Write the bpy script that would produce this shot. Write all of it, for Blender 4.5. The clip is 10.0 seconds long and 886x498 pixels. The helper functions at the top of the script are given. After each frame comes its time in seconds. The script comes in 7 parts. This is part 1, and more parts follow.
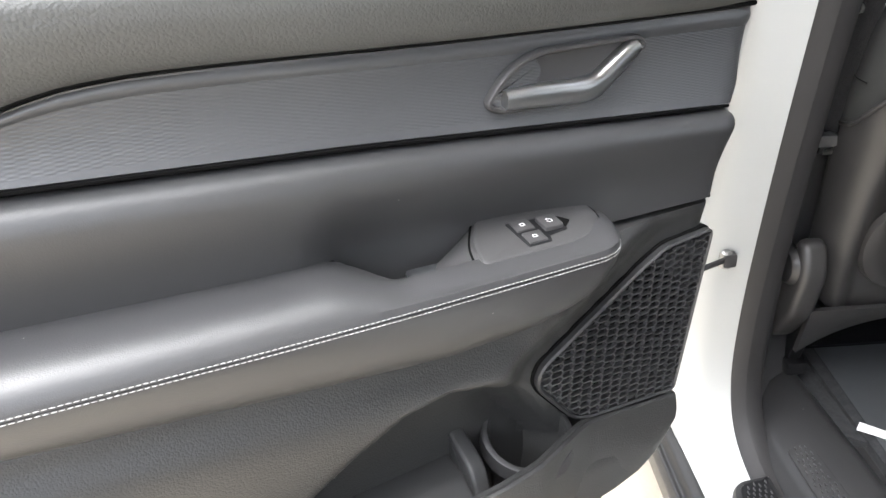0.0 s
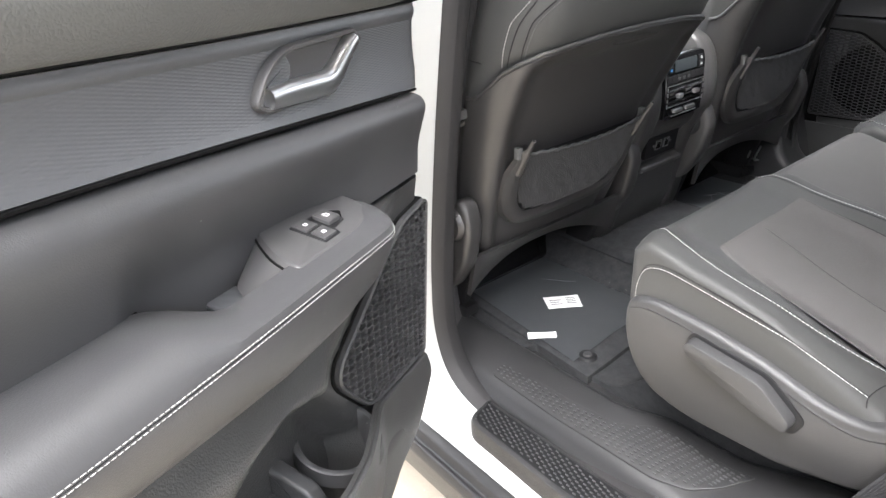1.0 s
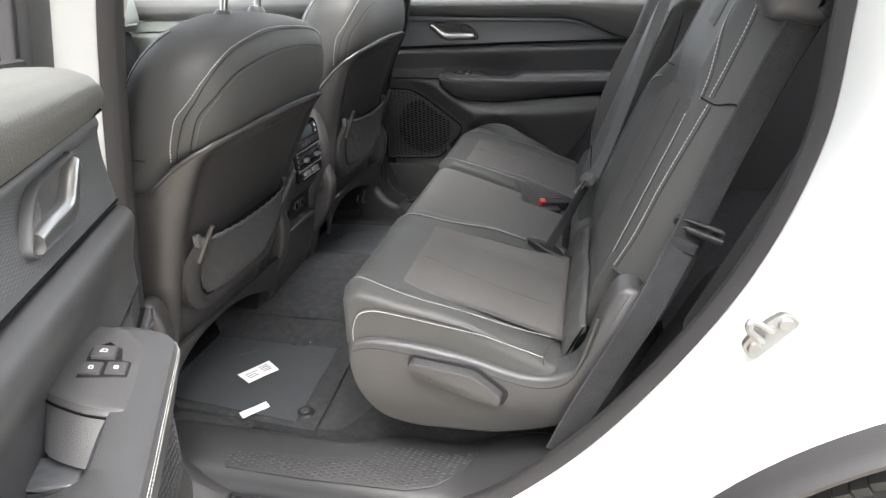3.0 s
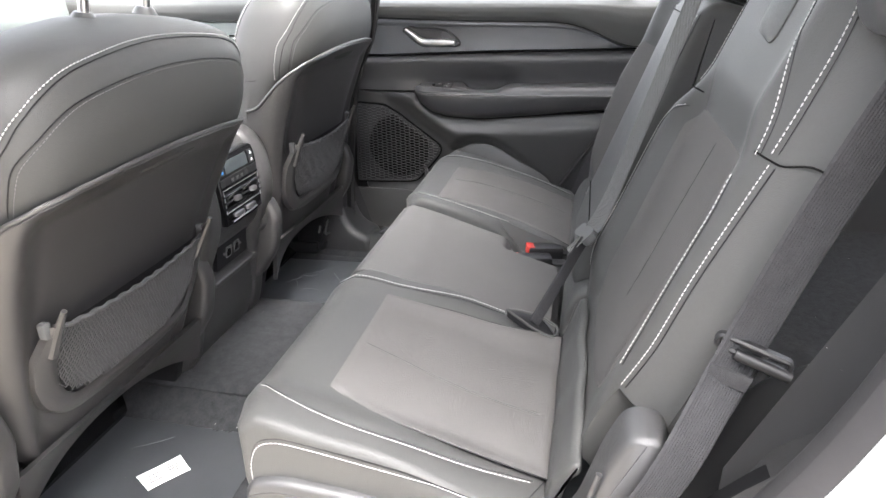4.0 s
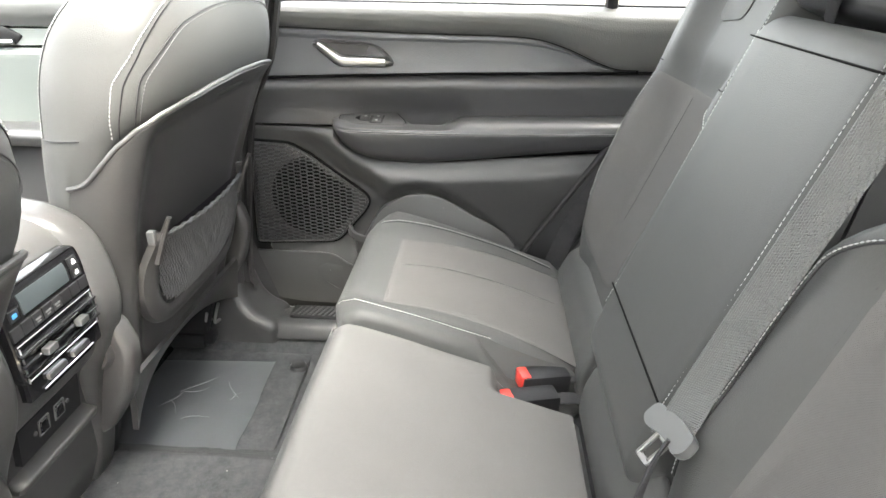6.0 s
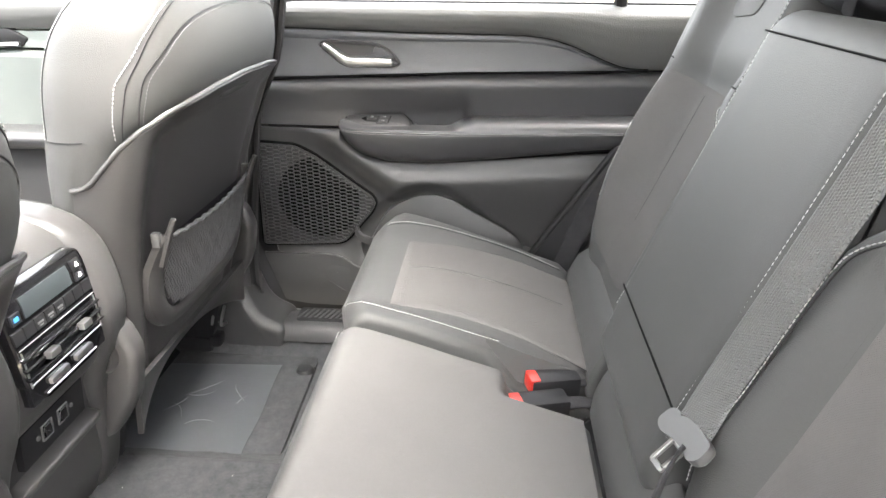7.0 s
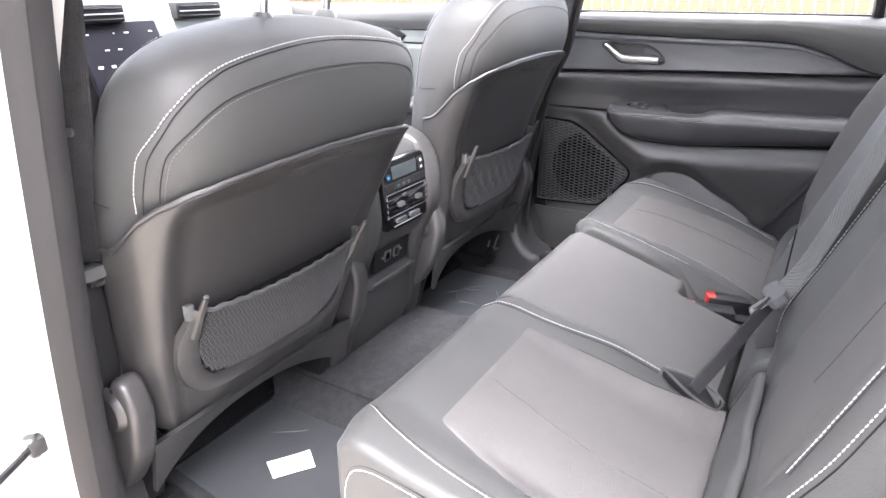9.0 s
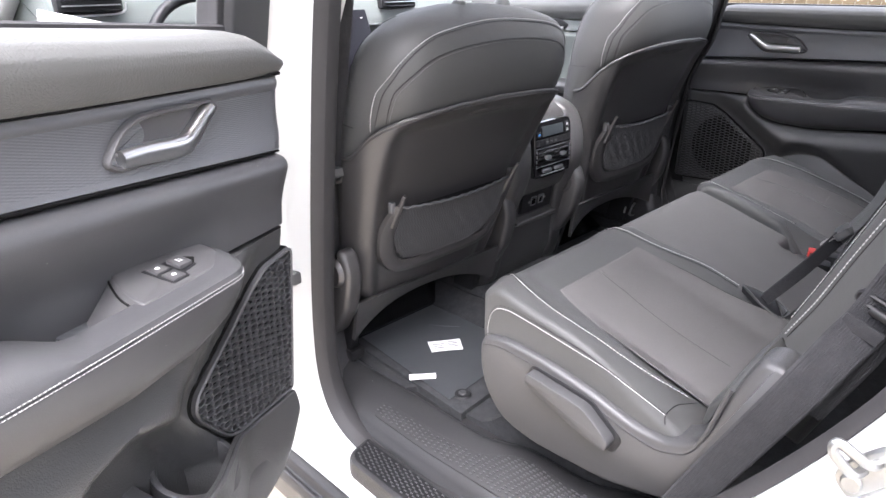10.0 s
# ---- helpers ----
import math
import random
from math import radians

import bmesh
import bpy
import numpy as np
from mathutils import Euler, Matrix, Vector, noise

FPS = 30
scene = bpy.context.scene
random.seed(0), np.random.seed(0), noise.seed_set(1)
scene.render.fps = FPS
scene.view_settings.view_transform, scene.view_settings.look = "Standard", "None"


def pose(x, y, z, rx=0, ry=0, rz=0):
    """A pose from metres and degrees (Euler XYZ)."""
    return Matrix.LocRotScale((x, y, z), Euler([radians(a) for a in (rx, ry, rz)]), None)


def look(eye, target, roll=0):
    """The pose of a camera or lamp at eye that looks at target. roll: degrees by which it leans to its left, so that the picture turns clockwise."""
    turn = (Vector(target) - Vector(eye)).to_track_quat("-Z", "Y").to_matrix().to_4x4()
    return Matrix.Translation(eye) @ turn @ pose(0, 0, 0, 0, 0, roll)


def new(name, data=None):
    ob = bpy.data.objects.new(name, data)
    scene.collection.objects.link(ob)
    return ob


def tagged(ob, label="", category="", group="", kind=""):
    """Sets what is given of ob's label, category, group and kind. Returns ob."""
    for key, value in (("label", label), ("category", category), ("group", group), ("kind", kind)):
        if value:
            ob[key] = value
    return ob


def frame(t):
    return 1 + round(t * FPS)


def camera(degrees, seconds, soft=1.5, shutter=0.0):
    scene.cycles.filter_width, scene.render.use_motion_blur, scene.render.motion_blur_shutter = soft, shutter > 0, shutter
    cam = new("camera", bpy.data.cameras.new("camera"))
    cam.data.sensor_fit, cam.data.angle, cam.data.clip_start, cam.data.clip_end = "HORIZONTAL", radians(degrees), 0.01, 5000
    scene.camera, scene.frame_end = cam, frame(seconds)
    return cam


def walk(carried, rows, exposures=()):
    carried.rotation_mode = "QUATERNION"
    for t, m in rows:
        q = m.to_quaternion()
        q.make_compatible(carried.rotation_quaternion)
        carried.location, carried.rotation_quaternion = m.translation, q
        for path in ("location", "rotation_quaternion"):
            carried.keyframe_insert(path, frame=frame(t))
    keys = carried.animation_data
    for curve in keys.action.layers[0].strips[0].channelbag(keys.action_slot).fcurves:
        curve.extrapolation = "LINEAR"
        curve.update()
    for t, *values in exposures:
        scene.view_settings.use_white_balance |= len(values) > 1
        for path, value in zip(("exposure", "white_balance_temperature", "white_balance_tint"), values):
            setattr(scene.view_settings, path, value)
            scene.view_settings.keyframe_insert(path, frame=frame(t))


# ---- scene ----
cam = camera(68.8, 10.0)
PATH = [
    (0, (0.8096, -0.1727, 1.2244), (-0.0813, -0.1995, 0.7711), -4.75),
    (0.5, (0.7655, -0.2682, 1.2165), (-0.0637, 0.0415, 0.7512), -3.95),
    (1, (0.7625, -0.3493, 1.2103), (0.0635, 0.2008, 0.7533), -2.85),
    (1.5, (0.7904, -0.4391, 1.2308), (0.2635, 0.2820, 0.7809), -3.85),
    (2, (0.7492, -0.4898, 1.2550), (0.3795, 0.3396, 0.8362), -3.09),
    (2.5, (0.6773, -0.5220, 1.2665), (0.4367, 0.3593, 0.8597), -2.48),
    (2.7, (0.6556, -0.5244, 1.2675), (0.4478, 0.3677, 0.8663), -1.68),
    (4, (0.6525, -0.1557, 1.2506), (0.4496, 0.7385, 0.8514), -0.89),
    (4.5, (0.5792, 0.0377, 1.2443), (0.4156, 0.9355, 0.8354), -0.51),
    (5, (0.5188, 0.1873, 1.2469), (0.4161, 1.0916, 0.8326), -0.67),
    (5.5, (0.4915, 0.3003, 1.2541), (0.4252, 1.2071, 0.8378), 0.61),
    (5.7, (0.4758, 0.3298, 1.2559), (0.4213, 1.2394, 0.8440), 0.81),
    (7, (0.4743, 0.3594, 1.2477), (0.4075, 1.2703, 0.8405), 0.33),
    (7.5, (0.4808, 0.2781, 1.2480), (0.3942, 1.1936, 0.8551), -0.39),
    (8, (0.4904, 0.1661, 1.2449), (0.3574, 1.0761, 0.8522), 0.22),
    (8.5, (0.5677, 0.0609, 1.2389), (0.2706, 0.9363, 0.8576), -0.35),
    (9, (0.6815, -0.0554, 1.2369), (0.2067, 0.7394, 0.8589), -0.19),
    (9.5, (0.7683, -0.1855, 1.2295), (0.1700, 0.5221, 0.8536), -0.47),
    (10, (0.9057, -0.3370, 1.2396), (0.2518, 0.3154, 0.8563), -0.39),
]
EXPOSURES = [(0, 2.6, 6300, 10), (0.5, 2.8, 6320, 10), (1.0, 2.95, 6400, 11), (1.5, 3.1, 6500, 10), (2.0, 2.75, 6520, 10), (2.5, 2.65, 6550, 9), (4, 3.75, 6500, 12), (5.5, 4.4, 6850, 6), (7.5, 4.5, 6800, 12), (8.5, 4.35, 6450, 15), (9, 4.15, 6300, 17), (9.5, 3.2, 6250, 16), (10, 3.2, 6200, 17)]
walk(cam, [(t, look(eye, target, roll)) for t, eye, target, roll in PATH], EXPOSURES)
# ---- light ----
world = bpy.data.worlds.new("overcast_sky")
scene.world = world
world.use_nodes = True
wn, wl = world.node_tree.nodes, world.node_tree.links
sky = wn.new("ShaderNodeTexSky")
sky.sky_type = "NISHITA"
sky.sun_disc = False
sky.sun_elevation, sky.sun_rotation = radians(65), radians(152)
sky.air_density, sky.dust_density, sky.ozone_density = 1.0, 4.0, 0.6
grey = wn.new("ShaderNodeHueSaturation")
grey.inputs["Saturation"].default_value = 0.25
wl.new(sky.outputs[0], grey.inputs["Color"])
wl.new(grey.outputs[0], wn["Background"].inputs["Color"])
wn["Background"].inputs["Strength"].default_value = 0.155
sun = new("sun", bpy.data.lights.new("sun", "SUN"))
sun.data.energy, sun.data.angle, sun.data.color = 1.25, radians(50), (1.0, 0.98, 0.96)
sun.matrix_world = look((1.6, -1.6, 8), (0.6, 0.6, 0.6))


# ---- materials ----
def surface(name, col, rough=0.5, var=0.12, vscale=9.0, grain="", gscale=300.0, gstr=0.2, metal=0.0, spec=0.5, coat=0.0, dust=0.0, sheen=0.0):
    m = bpy.data.materials.new(name)
    m.use_nodes = True
    n, l = m.node_tree.nodes, m.node_tree.links
    b = n["Principled BSDF"]
    b.inputs["Roughness"].default_value = rough
    b.inputs["Metallic"].default_value = metal
    b.inputs["Specular IOR Level"].default_value = spec
    b.inputs["Coat Weight"].default_value = coat
    b.inputs["Coat Roughness"].default_value = 0.08
    b.inputs["Sheen Weight"].default_value = sheen
    b.inputs["Sheen Roughness"].default_value = 0.5
    co = n.new("ShaderNodeTexCoord")
    big = n.new("ShaderNodeTexNoise")
    big.inputs["Scale"].default_value, big.inputs["Detail"].default_value = vscale, 5
    fine = n.new("ShaderNodeTexNoise")
    fine.inputs["Scale"].default_value, fine.inputs["Detail"].default_value = 240, 3
    for t in (big, fine):
        l.new(co.outputs["Object"], t.inputs["Vector"])
    mix = n.new("ShaderNodeMix")
    mix.data_type = "RGBA"
    mix.inputs["A"].default_value = (*[c * (1 - var) for c in col], 1)
    mix.inputs["B"].default_value = (*[min(1, c * (1 + var)) for c in col], 1)
    add = n.new("ShaderNodeMath")
    add.operation = "MULTIPLY_ADD"
    add.inputs[1].default_value, add.inputs[2].default_value = 0.4, -0.2
    l.new(fine.outputs["Fac"], add.inputs[0])
    tot = n.new("ShaderNodeMath")
    tot.operation, tot.use_clamp = "ADD", True
    l.new(add.outputs[0], tot.inputs[0])
    l.new(big.outputs["Fac"], tot.inputs[1])
    l.new(tot.outputs[0], mix.inputs["Factor"])
    out = mix.outputs["Result"]
    if dust:
        # small pale lint specks
        sp = n.new("ShaderNodeTexVoronoi")
        sp.inputs["Scale"].default_value = 28
        l.new(co.outputs["Object"], sp.inputs["Vector"])
        cut = n.new("ShaderNodeMath")
        cut.operation = "LESS_THAN"
        cut.inputs[1].default_value = dust
        l.new(sp.outputs["Distance"], cut.inputs[0])
        dm = n.new("ShaderNodeMix")
        dm.data_type = "RGBA"
        dm.inputs["B"].default_value = (0.45, 0.44, 0.42, 1)
        l.new(cut.outputs[0], dm.inputs["Factor"])
        l.new(out, dm.inputs["A"])
        out = dm.outputs["Result"]
    l.new(out, b.inputs["Base Color"])
    rr = n.new("ShaderNodeMapRange")
    rr.inputs["To Min"].default_value, rr.inputs["To Max"].default_value = max(0.02, rough - 0.06), min(1, rough + 0.06)
    l.new(big.outputs["Fac"], rr.inputs["Value"])
    l.new(rr.outputs[0], b.inputs["Roughness"])
    if grain:
        bump = n.new("ShaderNodeBump")
        bump.inputs["Strength"].default_value, bump.inputs["Distance"].default_value = gstr, 0.0012
        if grain == "leather":
            # flat pebbles parted by fine creases
            g = n.new("ShaderNodeTexVoronoi")
            g.feature = "SMOOTH_F1"
            g.inputs["Scale"].default_value = gscale
            g.inputs["Smoothness"].default_value = 0.35
            wob = n.new("ShaderNodeTexNoise")
            wob.inputs["Scale"].default_value = gscale * 0.4
            l.new(co.outputs["Object"], wob.inputs["Vector"])
            sh = n.new("ShaderNodeVectorMath")
            sh.operation = "MULTIPLY_ADD"
            sh.inputs[1].default_value = (1.6 / gscale,) * 3
            l.new(wob.outputs["Color"], sh.inputs[0])
            l.new(co.outputs["Object"], sh.inputs[2])
            l.new(sh.outputs[0], g.inputs["Vector"])
            e = n.new("ShaderNodeMath")
            e.operation = "MULTIPLY"
            e.inputs[1].default_value = -1.0
            l.new(g.outputs["Distance"], e.inputs[0])
            h = e.outputs[0]
        elif grain == "weave":
            a1, a2 = n.new("ShaderNodeTexWave"), n.new("ShaderNodeTexWave")
            for a, d in ((a1, "DIAGONAL"), (a2, "Y")):
                a.bands_direction = d
                a.inputs["Scale"].default_value = gscale
                a.inputs["Distortion"].default_value = 0.15
                l.new(co.outputs["Object"], a.inputs["Vector"])
            mm = n.new("ShaderNodeMath")
            mm.operation = "MULTIPLY"
            l.new(a1.outputs["Fac"], mm.inputs[0])
            l.new(a2.outputs["Fac"], mm.inputs[1])
            h = mm.outputs[0]
        elif grain == "hatch":
            # narrow columns of fine ticks, each column set off by half a tick
            xyz = n.new("ShaderNodeSeparateXYZ")
            l.new(co.outputs["Object"], xyz.inputs[0])

            def calc(op, a, b):
                q = n.new("ShaderNodeMath")
                q.operation = op
                for k, v in enumerate((a, b)):
                    if isinstance(v, (int, float)):
                        q.inputs[k].default_value = v
                    else:
                        l.new(v, q.inputs[k])
                return q.outputs[0]

            col = calc("MULTIPLY", xyz.outputs["X"], 1 / 0.0068)
            phase = calc("MULTIPLY", calc("FLOOR", col, 0), math.pi)
            tick = calc("SINE", calc("ADD", calc("MULTIPLY", xyz.outputs["Z"], 2 * math.pi / 0.0027), phase), 0)
            env = calc("ABSOLUTE", calc("SINE", calc("MULTIPLY", col, math.pi), 0), 0)
            h = calc("MULTIPLY", tick, env)
        else:
            g = n.new("ShaderNodeTexNoise")
            g.inputs["Scale"].default_value, g.inputs["Detail"].default_value = gscale, 4
            l.new(co.outputs["Object"], g.inputs["Vector"])
            h = g.outputs["Fac"]
        l.new(h, bump.inputs["Height"])
        l.new(bump.outputs[0], b.inputs["Normal"])
    return m


def glass(name, tint=(0.9, 0.92, 0.92)):
    m = bpy.data.materials.new(name)
    m.use_nodes = True
    b = m.node_tree.nodes["Principled BSDF"]
    b.inputs["Base Color"].default_value = (*tint, 1)
    b.inputs["Transmission Weight"].default_value = 1.0
    b.inputs["Roughness"].default_value = 0.0
    b.inputs["IOR"].default_value = 1.05
    return m


M_SOFT = surface("soft_touch_vinyl", (0.042, 0.042, 0.044), 0.42, 0.10, 6, "leather", 900, 0.10, dust=0.014, spec=0.8)
M_UPPER = surface("grained_vinyl", (0.080, 0.081, 0.078), 0.50, 0.10, 5, "leather", 420, 0.30, spec=0.65)
M_STRIP = surface("hatched_trim", (0.070, 0.072, 0.077), 0.38, 0.08, 5, "hatch", 1, 0.22, spec=0.8)
M_EDGE = surface("smooth_trim_edge", (0.070, 0.072, 0.077), 0.36, 0.08, 5, "noise", 900, 0.1, spec=0.8)
M_PLASTIC = surface("grained_plastic", (0.036, 0.036, 0.037), 0.44, 0.10, 8, "noise", 900, 0.4, dust=0.014, spec=0.55)
M_SHELL = surface("seat_shell_plastic", (0.037, 0.0355, 0.0355), 0.38, 0.12, 6, "noise", 900, 0.2, dust=0.008, spec=0.65)
M_CONSOLE = surface("console_plastic", (0.046, 0.045, 0.045), 0.40, 0.10, 8, "noise", 900, 0.2, dust=0.010, spec=0.6)
M_DARK = surface("black_plastic", (0.010, 0.010, 0.011), 0.5, 0.15, 12, "noise", 700, 0.2, spec=0.3)
M_TRIM = surface("dark_trim_plastic", (0.056, 0.055, 0.056), 0.42, 0.12, 9, "noise", 900, 0.3, dust=0.014)
M_SILL = surface("sill_plastic", (0.024, 0.024, 0.025), 0.40, 0.15, 9, "noise", 700, 0.3, dust=0.02, spec=0.35)
# near-black colour that stands for the shade in gaps, seams and openings
M_GAP_SHADE = surface("gap_shade_black", (0.004, 0.004, 0.004), 0.8, 0.1, 20, spec=0.1)
M_LOWER = surface("pebbled_plastic", (0.034, 0.034, 0.034), 0.42, 0.10, 8, "leather", 520, 0.30, dust=0.014, spec=0.7)
M_STUD = surface("worn_stud_plastic", (0.050, 0.050, 0.052), 0.30, 0.10, 30, spec=0.8)
M_GRILLE = surface("grille_plastic", (0.034, 0.034, 0.036), 0.42, 0.10, 8, "noise", 900, 0.2, spec=0.85)
M_PIANO = surface("piano_black", (0.008, 0.008, 0.009), 0.08, 0.1, 6, coat=0.5)
M_LEATHER = surface("seat_vinyl", (0.045, 0.0455, 0.0445), 0.56, 0.12, 7, "leather", 800, 0.20, sheen=0.02, spec=0.36)
M_FABRIC = surface("seat_fabric", (0.094, 0.091, 0.089), 0.88, 0.14, 10, "weave", 330, 0.55, spec=0.15)
M_CLOTH = surface("smooth_seat_cloth", (0.090, 0.088, 0.087), 0.85, 0.12, 8, "weave", 420, 0.3, spec=0.15)
M_NET = surface("pocket_net", (0.055, 0.055, 0.057), 0.7, 0.1, 20)
M_THREAD = surface("pale_thread", (0.38, 0.38, 0.37), 0.7, 0.1, 60)
M_GTHREAD = surface("grey_thread", (0.11, 0.11, 0.11), 0.7, 0.1, 60)
M_CARPET = surface("carpet", (0.032, 0.033, 0.035), 0.95, 0.6, 60, "noise", 500, 1.0, spec=0.1, dust=0.025, sheen=0.03)
M_FILM = surface("clear_film", (0.044, 0.047, 0.051), 0.33, 0.12, 10, "noise", 9, 0.15, dust=0.02)
M_CREASE = surface("film_crease", (0.13, 0.133, 0.138), 0.3, 0.2, 40)
M_RUBBER = surface("rubber_seal", (0.030, 0.029, 0.030), 0.55, 0.15, 14, "noise", 200, 0.2, spec=0.3)
M_WHITE = surface("white_paint", (0.535, 0.546, 0.538), 0.22, 0.02, 3, coat=0.4)
M_SATIN = surface("satin_chrome", (0.66, 0.66, 0.66), 0.30, 0.05, 20, metal=1.0)
M_STEEL = surface("bare_steel", (0.34, 0.34, 0.33), 0.45, 0.15, 40, metal=1.0)
M_BELT = surface("belt_webbing", (0.030, 0.030, 0.032), 0.75, 0.40, 60, "noise", 600, 1.0, spec=0.15)
# paler copy of the webbing, with the light on the centre belt in its colour
M_WEB_LIT = surface("lit_webbing", (0.090, 0.092, 0.091), 0.6, 0.12, 40, "weave", 180, 1.0)
M_BELTGREY = surface("belt_plastic", (0.080, 0.081, 0.081), 0.38, 0.06, 20)
M_RED = surface("red_button", (0.42, 0.025, 0.018), 0.35, 0.05, 20)
M_LABEL = surface("paper_label", (0.80, 0.80, 0.80), 0.6, 0.04, 20)
M_INK = surface("label_ink", (0.03, 0.03, 0.03), 0.6, 0.05, 20)
M_TYRE = surface("tyre_rubber", (0.030, 0.030, 0.029), 0.75, 0.25, 18, "noise", 160, 0.4)
M_LIGHTTRIM = surface("pale_dash_trim", (0.13, 0.145, 0.137), 0.5, 0.06, 7, "leather", 420, 0.3)
M_SCREEN = surface("dark_screen", (0.006, 0.006, 0.008), 0.30, 0.1, 6, spec=0.12)
M_LCD = surface("grey_lcd", (0.035, 0.042, 0.045), 0.30, 0.1, 6, spec=0.3)
M_ICON = surface("white_print", (0.75, 0.75, 0.75), 0.5, 0.03, 20)
M_BLUE = surface("blue_print", (0.05, 0.25, 0.6), 0.5, 0.03, 20)
M_STUCCO = surface("grey_wall_stucco", (0.16, 0.15, 0.14), 0.9, 0.15, 1.5, "noise", 40, 0.4, spec=0.2)
M_CONCRETE = surface("pale_concrete", (0.42, 0.375, 0.305), 0.9, 0.22, 2.5, "noise", 60, 0.6, spec=0.2, dust=0.06)
M_GRASS = surface("dry_grass", (0.085, 0.066, 0.036), 0.95, 0.3, 0.4, "noise", 3, 1.0)
M_WOOD = surface("weathered_wood", (0.090, 0.068, 0.038), 0.85, 0.25, 1.2, "noise", 8, 0.5)
M_LINER = surface("headliner_cloth", (0.42, 0.42, 0.41), 0.95, 0.08, 12, "noise", 500, 0.4)
M_GLASS = glass("window_glass")


# ---- mesh tools ----
def V(*a):
    return Vector(a)


def part(name, bm, mat, parent=None, label="", smooth=True, angle=38):
    me = bpy.data.meshes.new(name)
    bmesh.ops.recalc_face_normals(bm, faces=bm.faces)
    bm.to_mesh(me)
    bm.free()
    me.materials.append(mat)
    if smooth:
        me.polygons.foreach_set("use_smooth", [True] * len(me.polygons))
        me.set_sharp_from_angle(angle=radians(angle))
    ob = new(name, me)
    if parent:
        ob.parent = parent
        ob.matrix_parent_inverse = Matrix.Translation(parent.location).inverted() if parent.get("flat") else Matrix()
    if label:
        ob["label"] = label
    return ob


def thing(name, base, label, category, group="", kind=""):
    """An Empty at the thing's base; its parts keep car coordinates."""
    ob = new(name)
    ob.empty_display_size = 0.1
    ob.location = base
    ob["flat"] = 1
    return tagged(ob, label, category, group, kind)


def solo(name, bm, mat, label, category, group="", kind="", **k):
    return tagged(part(name, bm, mat, None, **k), label, category, group, kind)


def lin(a, b, n):
    return [a + (b - a) * i / (n - 1) for i in range(n)]


def interp(x, pts):
    """Smooth curve y(x) through a few points."""
    if x <= pts[0][0]:
        return pts[0][1]
    for (x0, y0), (x1, y1) in zip(pts, pts[1:]):
        if x <= x1:
            t = (x - x0) / (x1 - x0)
            return y0 + (y1 - y0) * t
    return pts[-1][1]


def sm(a, b, x):
    t = min(1, max(0, (x - a) / (b - a)))
    return t * t * (3 - 2 * t)


def add_grid(bm, rows, closed=False, wrap=False, cap=False):
    vs = [[bm.verts.new(p) for p in r] for r in rows]
    m = len(vs[0])
    for i in range(len(vs) - (0 if wrap else 1)):
        a, b = vs[i], vs[(i + 1) % len(vs)]
        for j in range(m if closed else m - 1):
            k = (j + 1) % m
            bm.faces.new((a[j], a[k], b[k], b[j]))
    if cap:
        bm.faces.new(vs[0])
        bm.faces.new(vs[-1][::-1])
    return bm


def grid(rows, **k):
    return add_grid(bmesh.new(), rows, **k)


def patch(f, us, vs, back=None):
    """A sheet f(u, v) with a skirt that goes back by the vector back, so that it has thickness at its rim."""
    rows = [[V(*f(u, v)) for v in vs] for u in us]
    if back is not None:
        bk = V(*back)
        rows = [[r[0] + bk] + r + [r[-1] + bk] for r in rows]
        rows = [[p + bk for p in rows[0]]] + rows + [[p + bk for p in rows[-1]]]
        rows[0][0], rows[0][-1], rows[-1][0], rows[-1][-1] = rows[1][0], rows[1][-1], rows[-2][0], rows[-2][-1]
    bm = grid(rows)
    bmesh.ops.remove_doubles(bm, verts=bm.verts, dist=1e-6)
    return bm


def rounded(pts, r=0.01, seg=4):
    """A closed 2D outline with rounded corners; a point may carry its own radius."""
    out = []
    n = len(pts)
    for i in range(n):
        p, a, b = (Vector(pts[j % n][:2]) for j in (i, i - 1, i + 1))
        rr = pts[i][2] if len(pts[i]) > 2 else r
        da, db = (a - p), (b - p)
        k = min(rr, da.length * 0.49, db.length * 0.49)
        p0, p1 = p + da.normalized() * k, p + db.normalized() * k
        for s in range(seg + 1):
            t = s / seg
            out.append(tuple(p0 * (1 - t) ** 2 + p * 2 * t * (1 - t) + p1 * t * t))
    return out


def dense(pts, step, closed=True):
    """A 2D or 3D polyline with points every step."""
    out = []
    n = len(pts)
    for i in range(n if closed else n - 1):
        a, b = Vector(pts[i]), Vector(pts[(i + 1) % n])
        k = max(1, round((b - a).length / step))
        out += [a.lerp(b, j / k) for j in range(k)]
    if not closed:
        out.append(Vector(pts[-1]))
    return out


def normals2(pts):
    n = len(pts)
    area = sum(pts[i][0] * pts[(i + 1) % n][1] - pts[(i + 1) % n][0] * pts[i][1] for i in range(n))
    s = 1 if area > 0 else -1
    out = []
    for i in range(n):
        d = Vector(pts[(i + 1) % n]) - Vector(pts[i - 1])
        d = d.normalized() if d.length > 1e-9 else Vector((1, 0))
        out.append(Vector((d.y * s, -d.x * s)))
    return out


